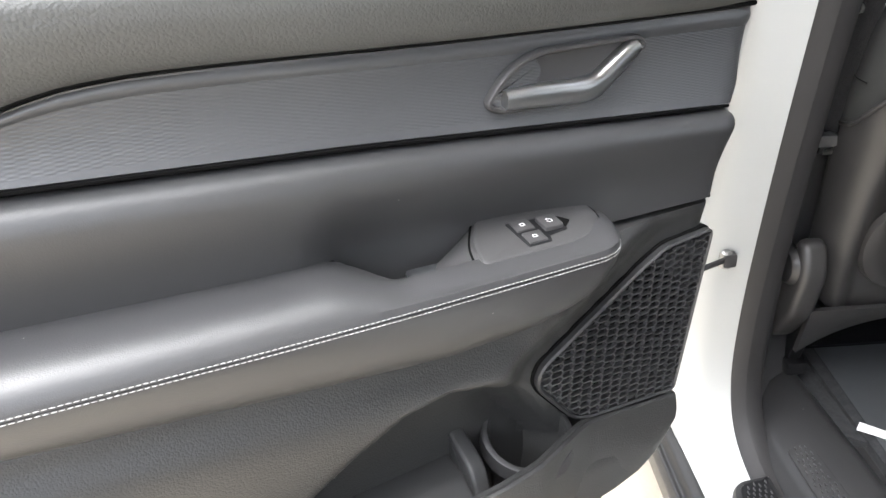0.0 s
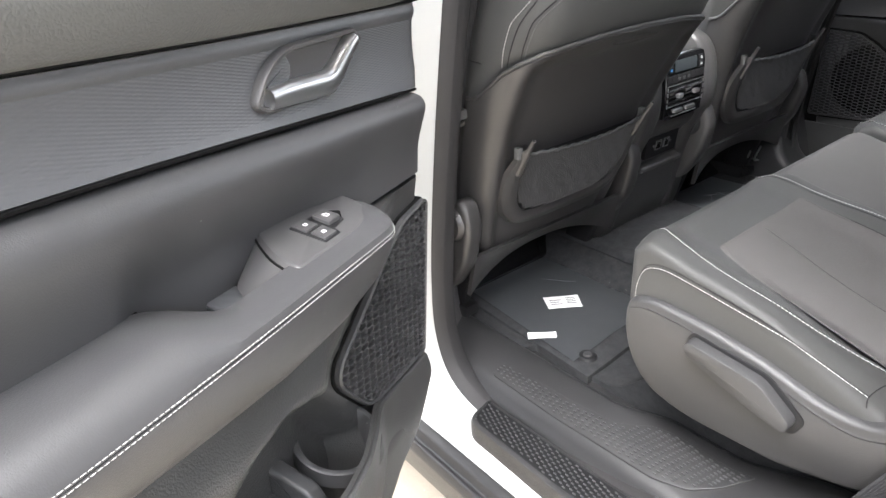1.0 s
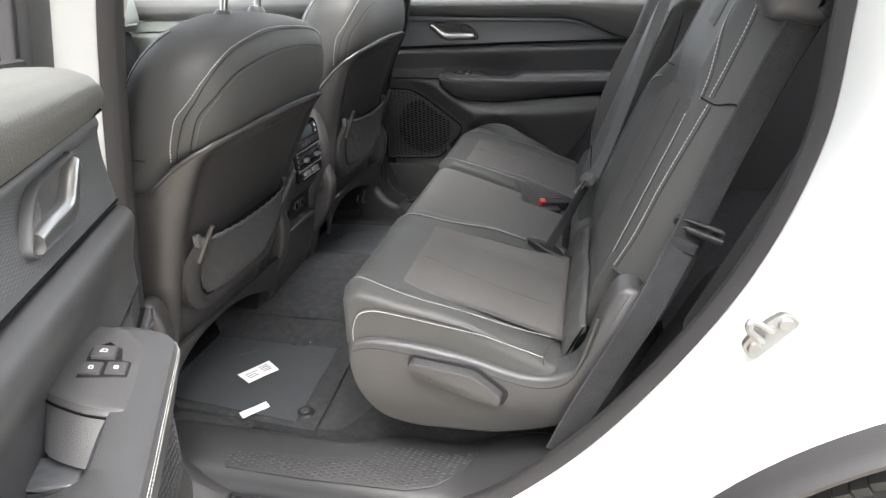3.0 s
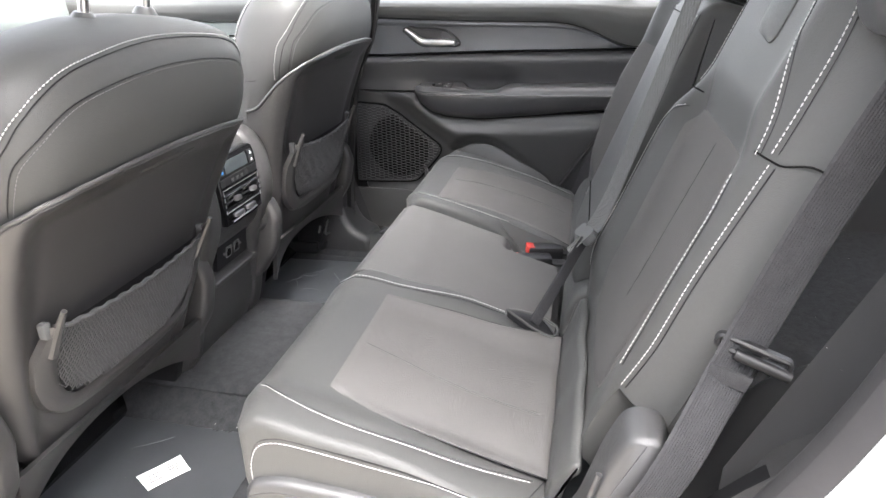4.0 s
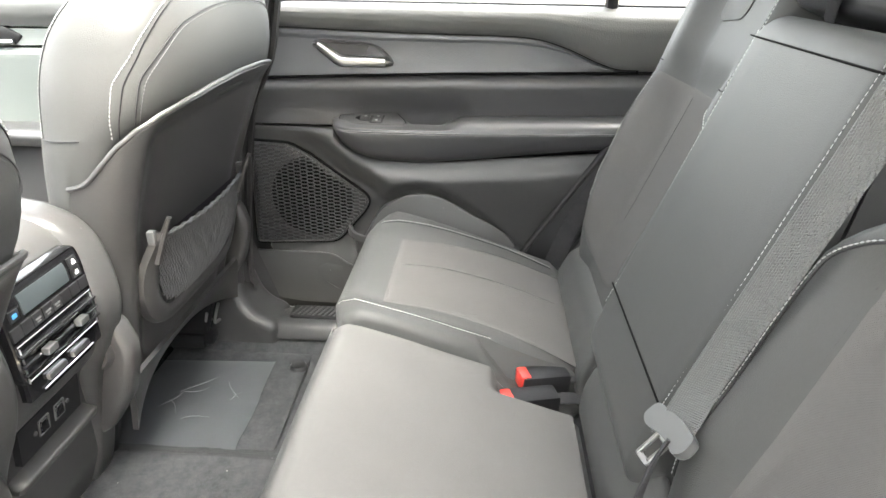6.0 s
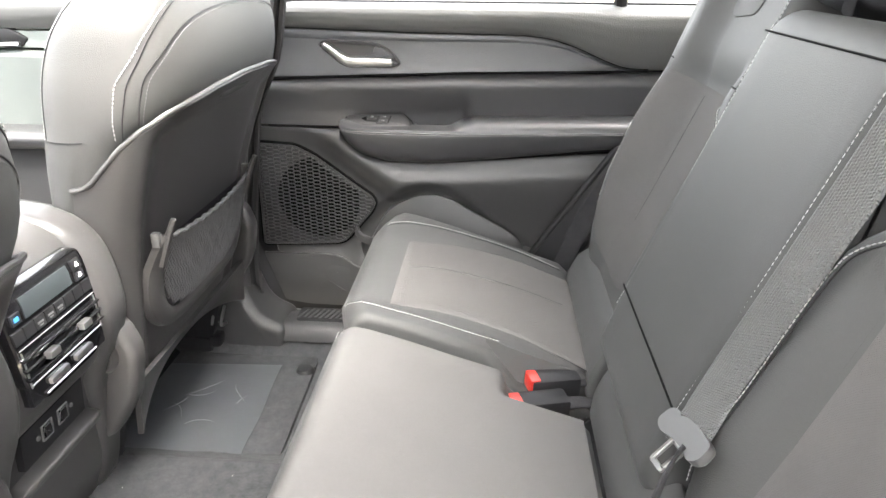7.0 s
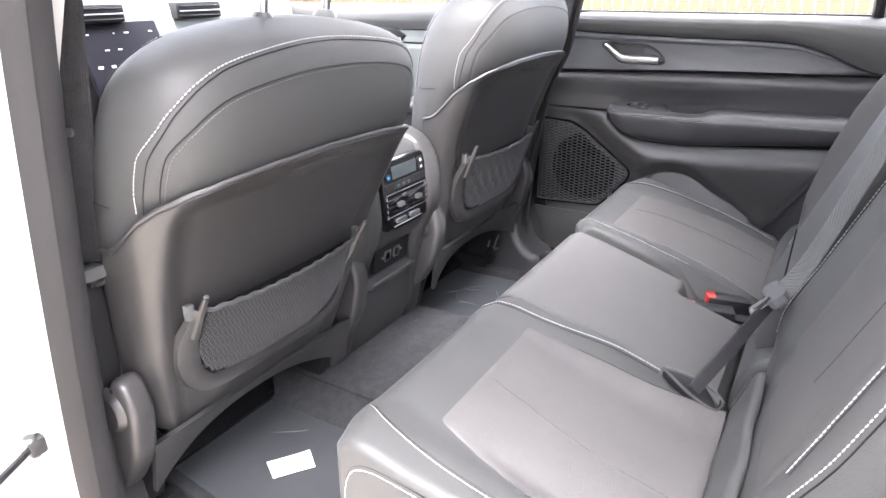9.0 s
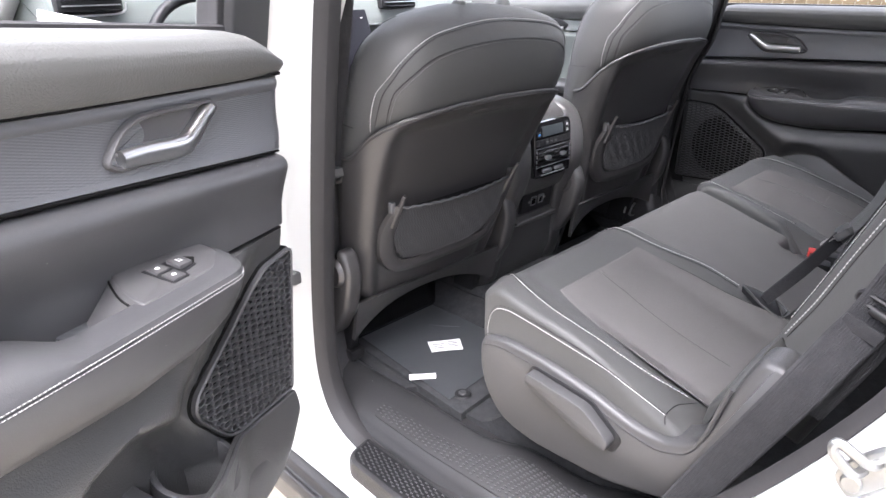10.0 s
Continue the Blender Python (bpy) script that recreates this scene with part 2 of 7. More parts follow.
def add_block(bm, prof, a0, a1, r, conv, deform=None, na=2, seg=5, dish=0.0):
    """A profile swept from a0 to a1 with rounded ends. conv(p, q, a) gives the place."""
    nor = normals2(prof)
    st = [(a0 + r * (1 - math.cos(math.pi / 2 * i / seg)), r * (1 - math.sin(math.pi / 2 * i / seg))) for i in range(seg + 1)]
    mid = [(a, 0.0) for a in lin(a0 + r, a1 - r, na + 1)[1:-1]] if na > 1 else []
    en = [(a0 + a1 - a, i) for a, i in st[::-1]]
    rows = []
    for a, ins in st + mid + en:
        row = []
        for (p, q), nv in zip(prof, nor):
            w = V(*conv(p - nv.x * ins, q - nv.y * ins, a))
            row.append(deform(w) if deform else w)
        rows.append(row)
    return add_grid(bm, rows, closed=True, cap=True)


def block(*a, **k):
    return add_block(bmesh.new(), *a, **k)


def add_box(bm, c, s, r=0.003, seg=2, m=None):
    """A bevelled box at c of size s, turned by the matrix m."""
    t = bmesh.new()
    bmesh.ops.create_cube(t, size=1.0)
    for v in t.verts:
        v.co = Vector((v.co.x * s[0], v.co.y * s[1], v.co.z * s[2]))
    if r > 0:
        bmesh.ops.bevel(t, geom=list(t.edges), offset=min(r, min(s) * 0.45), segments=seg, affect="EDGES", profile=0.6)
    mm = Matrix.Translation(c) @ (m.to_4x4() if m else Matrix())
    off = {v: bm.verts.new(mm @ v.co) for v in t.verts}
    for f in t.faces:
        bm.faces.new([off[v] for v in f.verts])
    t.free()
    return bm


def box(*a, **k):
    return add_box(bmesh.new(), *a, **k)


def frames(pts, closed=False):
    n = len(pts)
    out, up = [], None
    for i in range(n):
        a = pts[i - 1] if (i or closed) else pts[0]
        b = pts[(i + 1) % n] if (i < n - 1 or closed) else pts[-1]
        t = (b - a).normalized()
        if up is None:
            up = V(0, 0, 1) if abs(t.z) < 0.9 else V(1, 0, 0)
        up = (up - t * up.dot(t)).normalized()
        out.append((t, up, t.cross(up)))
    return out


def add_tube(bm, pts, r, seg=8, closed=False, flat=1.0):
    pts = [V(*p) for p in pts]
    rows = []
    for i, (p, (t, u, s)) in enumerate(zip(pts, frames(pts, closed))):
        rr = r(i / (len(pts) - 1)) if callable(r) else r
        rows.append([p + u * math.cos(a) * rr + s * math.sin(a) * rr * flat for a in (2 * math.pi * k / seg for k in range(seg))])
    return add_grid(bm, rows, closed=True, wrap=closed, cap=not closed)


def tube(*a, **k):
    return add_tube(bmesh.new(), *a, **k)


def spline(pts, n=8, closed=False):
    """A smooth (Catmull-Rom) curve through points of any dimension."""
    P = [Vector(p) for p in pts]
    m = len(P)
    out = []
    for i in range(m if closed else m - 1):
        g = lambda j: P[j % m] if closed else P[min(m - 1, max(0, j))]
        p0, p1, p2, p3 = g(i - 1), g(i), g(i + 1), g(i + 2)
        for k in range(n):
            t = k / n
            out.append(0.5 * (2 * p1 + (p2 - p0) * t + (2 * p0 - 5 * p1 + 4 * p2 - p3) * t * t + (3 * p1 - p0 - 3 * p2 + p3) * t ** 3))
    if not closed:
        out.append(P[-1])
    return out


def stitch_bm(pts, pitch=0.0062, length=0.0044, wide=0.0013, lift=0.0006):
    """Single threads along a 3D polyline."""
    bm = bmesh.new()
    pts = dense([V(*p) for p in pts], 0.0015, closed=False)
    run = 0.0
    nxt = 0.0
    for a, b in zip(pts, pts[1:]):
        d = b - a
        if d.length < 1e-7:
            continue
        while run + d.length > nxt:
            c = a + d.normalized() * (nxt - run)
            t = d.normalized()
            u = V(0, 0, 1) if abs(t.z) < 0.9 else V(0, 1, 0)
            s = t.cross(u).normalized()
            u = s.cross(t)
            vs = []
            for e, w in ((-0.5, 0.55), (0.0, 1.0), (0.5, 0.55)):
                q = c + t * length * e
                vs.append([bm.verts.new(q + s * wide * w * x + u * wide * w * y) for x, y in ((-1, 0), (0, 1), (1, 0), (0, -1))])
            for v0, v1 in zip(vs, vs[1:]):
                for k in range(4):
                    bm.faces.new((v0[k], v0[(k + 1) % 4], v1[(k + 1) % 4], v1[k]))
            bm.faces.new(vs[0])
            bm.faces.new(vs[-1][::-1])
            nxt += pitch
        run += d.length
    return bm


def plate(outline, conv, d0, d1, r=0.002):
    """A flat plate of a 2D outline between the depths d0 and d1, its front rim (d1) eased."""
    nor = normals2(outline)
    rows = []
    s = 1 if d1 > d0 else -1
    for d, ins in ((d0, 0), (d1 - s * r, 0), (d1 - s * r * 0.3, r * 0.3), (d1, r)):
        rows.append([V(*conv(p[0] - n.x * ins, p[1] - n.y * ins, d)) for p, n in zip(outline, nor)])
    return grid(rows, closed=True, cap=True)


def ring(outline, width, conv, d0, d1, r=0.0015, inner=None):
    """A frame of a 2D outline."""
    nor = normals2(outline)
    rows = []
    s = 1 if d1 > d0 else -1
    for ins, d in ((0, d0), (0, d1 - s * r), (r, d1), (width - r, d1), (width, d1 - s * r), (width, d0 if inner is None else inner)):
        rows.append([V(*conv(p[0] - n.x * ins, p[1] - n.y * ins, d)) for p, n in zip(outline, nor)])
    return grid(rows, closed=True)


def inside(p, poly):
    c = False
    n = len(poly)
    for i in range(n):
        (x0, y0), (x1, y1) = poly[i][:2], poly[i - 1][:2]
        if (y0 > p[1]) != (y1 > p[1]) and p[0] < (x1 - x0) * (p[1] - y0) / (y1 - y0) + x0:
            c = not c
    return c


def honeycomb(outline, conv, cw, ch, rib, d0, d1):
    """Ribs round wide, staggered six-sided holes inside an outline: one mesh."""
    bm = bmesh.new()
    xs, ys = [p[0] for p in outline], [p[1] for p in outline]
    seen = set()
    flat = 0.36 * cw
    i, x = 0, min(xs)
    while x < max(xs) + cw:
        y = min(ys) + (ch / 2 if i % 2 else 0)
        while y < max(ys) + ch:
            hexa = [(x - cw / 2, y), (x - flat, y - ch / 2), (x + flat, y - ch / 2), (x + cw / 2, y), (x + flat, y + ch / 2), (x - flat, y + ch / 2)]
            for k in range(6):
                a, b = hexa[k], hexa[(k + 1) % 6]
                key = (round((a[0] + b[0]) * 5e3), round((a[1] + b[1]) * 5e3))
                if key in seen or not (inside(a, outline) or inside(b, outline)):
                    continue
                seen.add(key)
                a, b = Vector(a), Vector(b)
                for _ in range(6):
                    if not inside(tuple(a), outline):
                        a = a.lerp(b, 0.3)
                    if not inside(tuple(b), outline):
                        b = b.lerp(a, 0.3)
                d = (b - a).normalized()
                n = Vector((-d.y, d.x)) * rib / 2
                q = [a + n, b + n, b - n, a - n]
                lo = [bm.verts.new(conv(p.x, p.y, d0)) for p in q]
                hi = [bm.verts.new(conv(p.x, p.y, d1)) for p in q]
                bm.faces.new(hi)
                for e in range(4):
                    bm.faces.new((lo[e], lo[(e + 1) % 4], hi[(e + 1) % 4], hi[e]))
            y += ch
        x += cw / 2 + flat
        i += 1
    return bm


def drape(outline, z, d0, d1, r):
    """A plate over an uneven ground z(x, y), cut into strips so that it follows it."""
    bm = plate(outline, lambda p, q, d: (p, q, d), d0, d1, r)
    for ax, lo, hi in ((0, min(p[0] for p in outline), max(p[0] for p in outline)), (1, min(p[1] for p in outline), max(p[1] for p in outline))):
        n = max(3, int((hi - lo) / 0.012))
        for k in lin(lo, hi, n)[1:-1]:
            bmesh.ops.bisect_plane(bm, geom=bm.verts[:] + bm.edges[:] + bm.faces[:], plane_co=(k, k, 0), plane_no=(1 - ax, ax, 0))
    for v in bm.verts:
        v.co.z += z(v.co.x, v.co.y)
    return bm


def ribbon(pts, across, width, thick=0.0012):
    """A flat strap along points; across gives its width direction at each."""
    rows = []
    P = [V(*p) for p in pts]
    fr = frames(P)
    for i, (p, (t, u, s)) in enumerate(zip(P, fr)):
        a = V(*(across(i / (len(P) - 1)) if callable(across) else across))
        a = (a - t * a.dot(t)).normalized()
        n = t.cross(a).normalized()
        w = (width(i / (len(P) - 1)) if callable(width) else width) / 2
        # lengthwise ribs of the weave on both faces
        top = [p + a * w * k + n * (thick + (0.0005 if j % 2 else 0.0)) for j, k in enumerate(lin(-0.93, 0.93, 31))]
        low = [p + a * w * k - n * (thick + (0.0005 if j % 2 else 0.0)) for j, k in enumerate(lin(0.93, -0.93, 31))]
        rows.append([p - a * w] + top + [p + a * w] + low)
    return grid(rows, closed=True, cap=True)


def cyl(c, axis, r, h, seg=20, r2=None, bevel=0.0):
    """A turned disc or pin from c along axis."""
    ax = V(*axis).normalized()
    u = ax.orthogonal().normalized()
    s = ax.cross(u)
    r2 = r if r2 is None else r2
    prof = [(0, r), (h - bevel, r2), (h, r2 - bevel)] if bevel else [(0, r), (h, r2)]
    rows = [[V(*c) + ax * z + (u * math.cos(a) + s * math.sin(a)) * q for a in (2 * math.pi * k / seg for k in range(seg))] for z, q in prof]
    return grid(rows, closed=True, cap=True)


# ---- ground and distance ----
def ground():
    bm = bmesh.new()
    xs = [-3000, -60, -12, -4, -1, 0, 1, 2, 4, 12, 60, 3000]
    add_grid(bm, [[V(x, y, 0) for y in xs] for x in xs])
    solo("ground", bm, M_CONCRETE, "pale sandy concrete ground under the parked car", "ground", kind="structure", smooth=False)
    bm = bmesh.new()
    add_grid(bm, [[V(x, y, 0.03 + 0.05 * noise.noise(V(x * 0.2, y * 0.2, 0))) for y in lin(16, 75, 24)] for x in lin(-70, 70, 40)])
    solo("grass_field", bm, M_GRASS, "strip of dry straw-coloured grass beyond the parking ground", "grass", kind="structure")
    # unseen wall, added to keep low sky light out of the doorway
    solo("shade_wall", box((0.5, -4.6, 1.25), (16, 0.25, 2.5), 0.02), M_STUCCO, "unseen grey stucco wall added to block low sky light", "wall", kind="structure")
    f = thing("fence", (0, 34, 0), "long weathered tan plank fence across the dry grass", "fence", kind="structure")
    r = random.Random(4)
    bm = bmesh.new()
    for i in range(150):
        x = -38 + i * 0.5
        h = 2.5 + r.uniform(-0.06, 0.06)
        add_box(bm, (x, 34 + r.uniform(-0.03, 0.03), h / 2), (0.46, 0.05, h), 0)
    part("planks", bm, M_WOOD, f, smooth=False)
    bm = bmesh.new()
    for z in (0.5, 1.9):
        add_box(bm, (0, 33.93, z), (76, 0.08, 0.12), 0)
    part("rails", bm, M_WOOD, f, smooth=False)


ground()

# ---- car body ----
body = thing("car_body", (0.4, 0.98, 0.2), "white car body with open rear side doorway", "car body", kind="structure")
CX = 0.98
ARCH = (1.225, 0.40, 0.535)

# the doorway: forward edge up the pillar, along the sill and up the rear slant
DOORWAY = [(0.05, 1.234), (0.012, 1.037), (-0.024, 0.80), (-0.042, 0.62), (-0.036, 0.50), (0.012, 0.425), (0.13, 0.402), (0.35, 0.418), (0.49, 0.463),
           (0.60, 0.553), (0.716, 0.69), (0.835, 0.89), (0.892, 1.066), (0.897, 1.21), (0.885, 1.38), (0.80, 1.56), (0.55, 1.63), (0.25, 1.62), (0.12, 1.50)]
LOOP = spline(DOORWAY, 6, closed=True)


def jamb(side):
    """Rows of rings from the rubber lip outwards, side +1 for the open doorway, -1 for its mirror image."""
    nor = normals2(LOOP)
    fy = (lambda y: y) if side > 0 else (lambda y: 2 * CX - y)

    def rows(prof):
        out = []
        for o, y in prof:
            row = []
            for p, n in zip(LOOP, nor):
                # above the belt line the front door's window begins at the pillar
                f = sm(1.10, 1.14, p[1]) if side > 0 and p[0] < 0.2 and o > 0.052 and y < 0.2 else 0.0
                oo, yy = o + (min(o, 0.052) - o) * f, y + (max(y, 0.158) - y) * f
                q = V(p[0] + n.x * oo - (0 if side > 0 else 0.036 * sm(0.20, 0.02, p[0]) * sm(1.10, 0.95, p[1])), fy(yy), p[1] + n.y * oo)
                if side > 0:
                    # stop at the wheel arch, the front door and the rocker
                    d = Vector((q.x - ARCH[0], q.z - ARCH[1]))
                    if d.length < ARCH[2] and o > 0.05:
                        d = d.normalized() * ARCH[2]
                        q.x, q.z = ARCH[0] + d.x, ARCH[1] + d.y
                    lim = 0.195 - 0.145 * sm(0.46, 0.66, q.x)
                    if q.z < 0.352 and q.x < 0.75:
                        q.z, q.y = 0.352, max(q.y, 0.205)
                    elif q.z < 0.52 and n.y < -0.3 and q.y < lim and -0.16 < q.x < 0.66:
                        q.y = lim
                        q.z -= (q.z - 0.352) * sm(0.60, 0.46, q.x)
                row.append(q)
            out.append(row)
        return out

    return rows


jr = jamb(1)
part("door_jamb", grid(jr([(0.007, 0.300), (0.009, 0.282), (0.013, 0.262), (0.018, 0.225), (0.030, 0.185), (0.052, 0.158), (0.085, 0.146), (0.12, 0.140), (0.135, 0.120), (0.142, 0.085),
                           (0.155, 0.065), (0.20, 0.055), (0.30, 0.05), (0.5, 0.05)]), closed=True), M_WHITE, body, "glossy white painted door jamb and quarter panel")
part("door_seal", grid(jr([(0.008, 0.312), (0.003, 0.303), (0.003, 0.289), (0.005, 0.278), (0.008, 0.272), (0.012, 0.275), (0.014, 0.284), (0.013, 0.296), (0.010, 0.30)]), closed=True), M_RUBBER, body, "black rubber weather strip")
part("seal_lip", grid(jr([(0.000, 0.283), (0.005, 0.268), (0.011, 0.262), (0.014, 0.268), (0.010, 0.282)]), closed=True), M_RUBBER, body, "outer rubber lip")
part("inner_flange", grid(jr([(0.007, 0.308), (0.012, 0.314), (0.032, 0.322), (0.060, 0.336), (0.085, 0.362), (0.10, 0.395)]), closed=True), M_TRIM, body, "dark grey plastic pillar and sill trim")
jf = jamb(-1)
part("far_door_seal", grid(jf([(-0.014, 0.312), (-0.022, 0.30), (-0.022, 0.288), (-0.014, 0.276), (-0.002, 0.272), (0.006, 0.276), (0.008, 0.286), (0.006, 0.296), (0.0, 0.30)]), closed=True), M_RUBBER, body)
part("far_outer_seal", grid(jf([(-0.034, 0.302), (-0.036, 0.294), (-0.030, 0.288), (-0.022, 0.290), (-0.022, 0.302)]), closed=True), M_RUBBER, body, "black rubber weather strip")
part("far_inner_flange", grid(jf([(-0.016, 0.308), (-0.018, 0.322), (-0.010, 0.338), (0.025, 0.352), (0.07, 0.36)]), closed=True), M_PLASTIC, body)


part("trim_slot", box(V(-0.047, 0.323, 1.0), (0.009, 0.008, 0.10), 0.003), M_DARK, body, "black slot in the pillar trim")
part("trim_hook", box(V(-0.062, 0.345, 0.911), (0.022, 0.030, 0.018), 0.005), M_BELTGREY, body, "grey plastic hook on the pillar trim")


def striker():
    s = thing("door_striker", (0.86, 0.17, 0.89), "bare steel door striker bolted to the white jamb", "striker")
    ex, ez = V(0.62, 0, 0.78), V(-0.78, 0, 0.62)
    c = V(0.862, 0.171, 0.892)
    cv = lambda p, q, d: c + ex * p + ez * q + V(0, -d, 0)
    out = rounded([(-0.034, -0.012), (0.034, -0.012), (0.030, 0.010), (0.012, 0.014), (-0.012, 0.014), (-0.030, 0.010)], 0.008)
    part("plate", plate(out, cv, -0.004, 0.004, 0.0015), M_STEEL, s)
    for p in (-0.021, 0.021):
        part("bolt", cyl(cv(p, -0.001, 0.003), (0, -1, 0), 0.0085, 0.004, 14, 0.0075, 0.001), M_STEEL, s)
    part("loop", tube(spline([cv(-0.006, 0.004, 0), cv(-0.006, 0.010, 0.018), cv(-0.004, 0.030, 0.022), cv(0.004, 0.034, 0.020), cv(0.008, 0.012, 0.016), cv(0.008, 0.004, 0)], 6), 0.0042), M_STEEL, s)


striker()


def studs(x0, x1, y0, y1, z, px=0.0122, py=0.0060, lx=0.0080, ly=0.0020, h=0.0022, within=None):
    """Small raised dashes in leaning columns, set off by half a step from one column to the next: one mesh."""
    bm = bmesh.new()
    i, x = 0, x0
    while x < x1:
        y = y0 + (py / 2 if i % 2 else 0)
        while y < y1:
            xx = x + 0.35 * (y - y0)
            if within is None or inside((xx, y), within):
                for zz, k in ((0, 1.0), (h, 0.78)):
                    ring_ = [bm.verts.new((xx + a * lx * k, y + b * ly * k, z(xx, y) + zz)) for a, b in ((-0.5, 0), (-0.3, -0.5), (0.3, -0.5), (0.5, 0), (0.3, 0.5), (-0.3, 0.5))]
                    if zz:
                        bm.faces.new(ring_)
                        for q in range(6):
                            bm.faces.new((low[q], low[(q + 1) % 6], ring_[(q + 1) % 6], ring_[q]))
                    low = ring_
            y += py
        x += px
        i += 1
    return bm


def sill():
    # inner sill cover that runs along the doorway, with its studded tread
    prof = lambda y: interp(y, [(0.292, 0.392), (0.298, 0.404), (0.306, 0.414), (0.312, 0.423), (0.32, 0.431), (0.345, 0.443), (0.37, 0.451), (0.40, 0.455), (0.41, 0.452), (0.425, 0.436), (0.44, 0.418), (0.56, 0.414)])
    ys = [0.292, 0.298, 0.302, 0.306, 0.309, 0.312, 0.316, 0.32, 0.33, 0.345, 0.357, 0.37, 0.385, 0.40, 0.405, 0.412, 0.42, 0.43, 0.44, 0.56]
    wide = lambda x, y: 0.034 * sm(0.25, 0.36, x) * sm(0.318, 0.40, y)
    climb = lambda x: 0.05 * sm(0.45, 0.62, x)
    rows = [[V(x, y + wide(x, y), prof(y) + climb(x)) for y in ys] for x in lin(-0.16, 0.66, 56)]
    part("sill_cover", grid(rows), M_SILL, body, "dark grey plastic sill cover")

    def face(x, y):
        w = y
        for _ in range(6):
            w = y - wide(x, w)
        return prof(min(0.40, w)) + climb(x)

    t = rounded([(0.042, 0.322, 0.008), (0.043, 0.354, 0.010), (0.20, 0.359), (0.285, 0.368), (0.31, 0.382), (0.335, 0.404), (0.37, 0.414), (0.505, 0.410, 0.006), (0.478, 0.372), (0.44, 0.340), (0.39, 0.326), (0.20, 0.320)], 0.012)
    t = [tuple(p) for p in dense(t, 0.012)]
    part("tread_plate", drape(t, face, -0.012, 0.0030, 0.0012), M_SILL, body, "studded black tread plate", smooth=False)
    nt = normals2(t)
    tagged(part("tread_studs", studs(0.03, 0.51, 0.318, 0.416, lambda x, y: face(x, y) + 0.0028, within=[(p[0] - n.x * 0.005, p[1] - n.y * 0.005) for p, n in zip(t, nt)]), M_STUD, body, smooth=False), kind="stuff")
    # outer step pad on the white sill, rising with it to the rear: a smooth rim round a dark studded field
    up = lambda x, y: 0.034 * sm(0.28, 0.50, x)
    o = rounded([(0.070, 0.286, 0.008), (0.30, 0.290, 0.05), (0.452, 0.276, 0.010), (0.462, 0.262, 0.010), (0.430, 0.216, 0.014), (0.40, 0.210, 0.02), (0.10, 0.216, 0.02), (0.080, 0.232, 0.02)], 0.02)
    o = [tuple(p) for p in dense(o, 0.014)]
    part("step_pad", drape(o, up, 0.378, 0.416, 0.009), M_SILL, body, "black studded step pad on the sill")
    no = normals2(o)
    field = [(p[0] - n.x * 0.010, p[1] - n.y * 0.010) for p, n in zip(o, no)]
    part("step_field", drape(field, up, 0.40, 0.4166, 0.0006), M_DARK, body, "black studded field of the step pad", smooth=False)
    tagged(part("step_studs", studs(0.06, 0.46, 0.222, 0.286, lambda x, y: up(x, y) + 0.4164, px=0.0105, py=0.0076, lx=0.0074, ly=0.0022, h=0.0024, within=[(p[0] - n.x * 0.013, p[1] - n.y * 0.013) for p, n in zip(o, no)]), M_STUD, body, smooth=False), kind="stuff")
    # white sill top and the black rocker under it
    rows = [[V(x, y, z) for y, z in ((0.27, 0.392), (0.24, 0.388), (0.215, 0.381), (0.203, 0.368), (0.199, 0.348), (0.206, 0.328), (0.232, 0.312))] for x in lin(-1.2, 0.78, 12)]
    part("sill_skin", grid(rows), M_WHITE, body)
    prof = rounded([(0.25, 0.318), (0.222, 0.314), (0.213, 0.300), (0.203, 0.308), (0.188, 0.302), (0.180, 0.284), (0.170, 0.288), (0.162, 0.27), (0.175, 0.20), (0.27, 0.19)], 0.005)
    part("rocker_moulding", block(prof, -1.3, 0.80, 0.01, lambda p, q, a: (a, p - 0.008, q + 0.049)), M_SILL, body, "black ribbed rocker moulding")


sill()


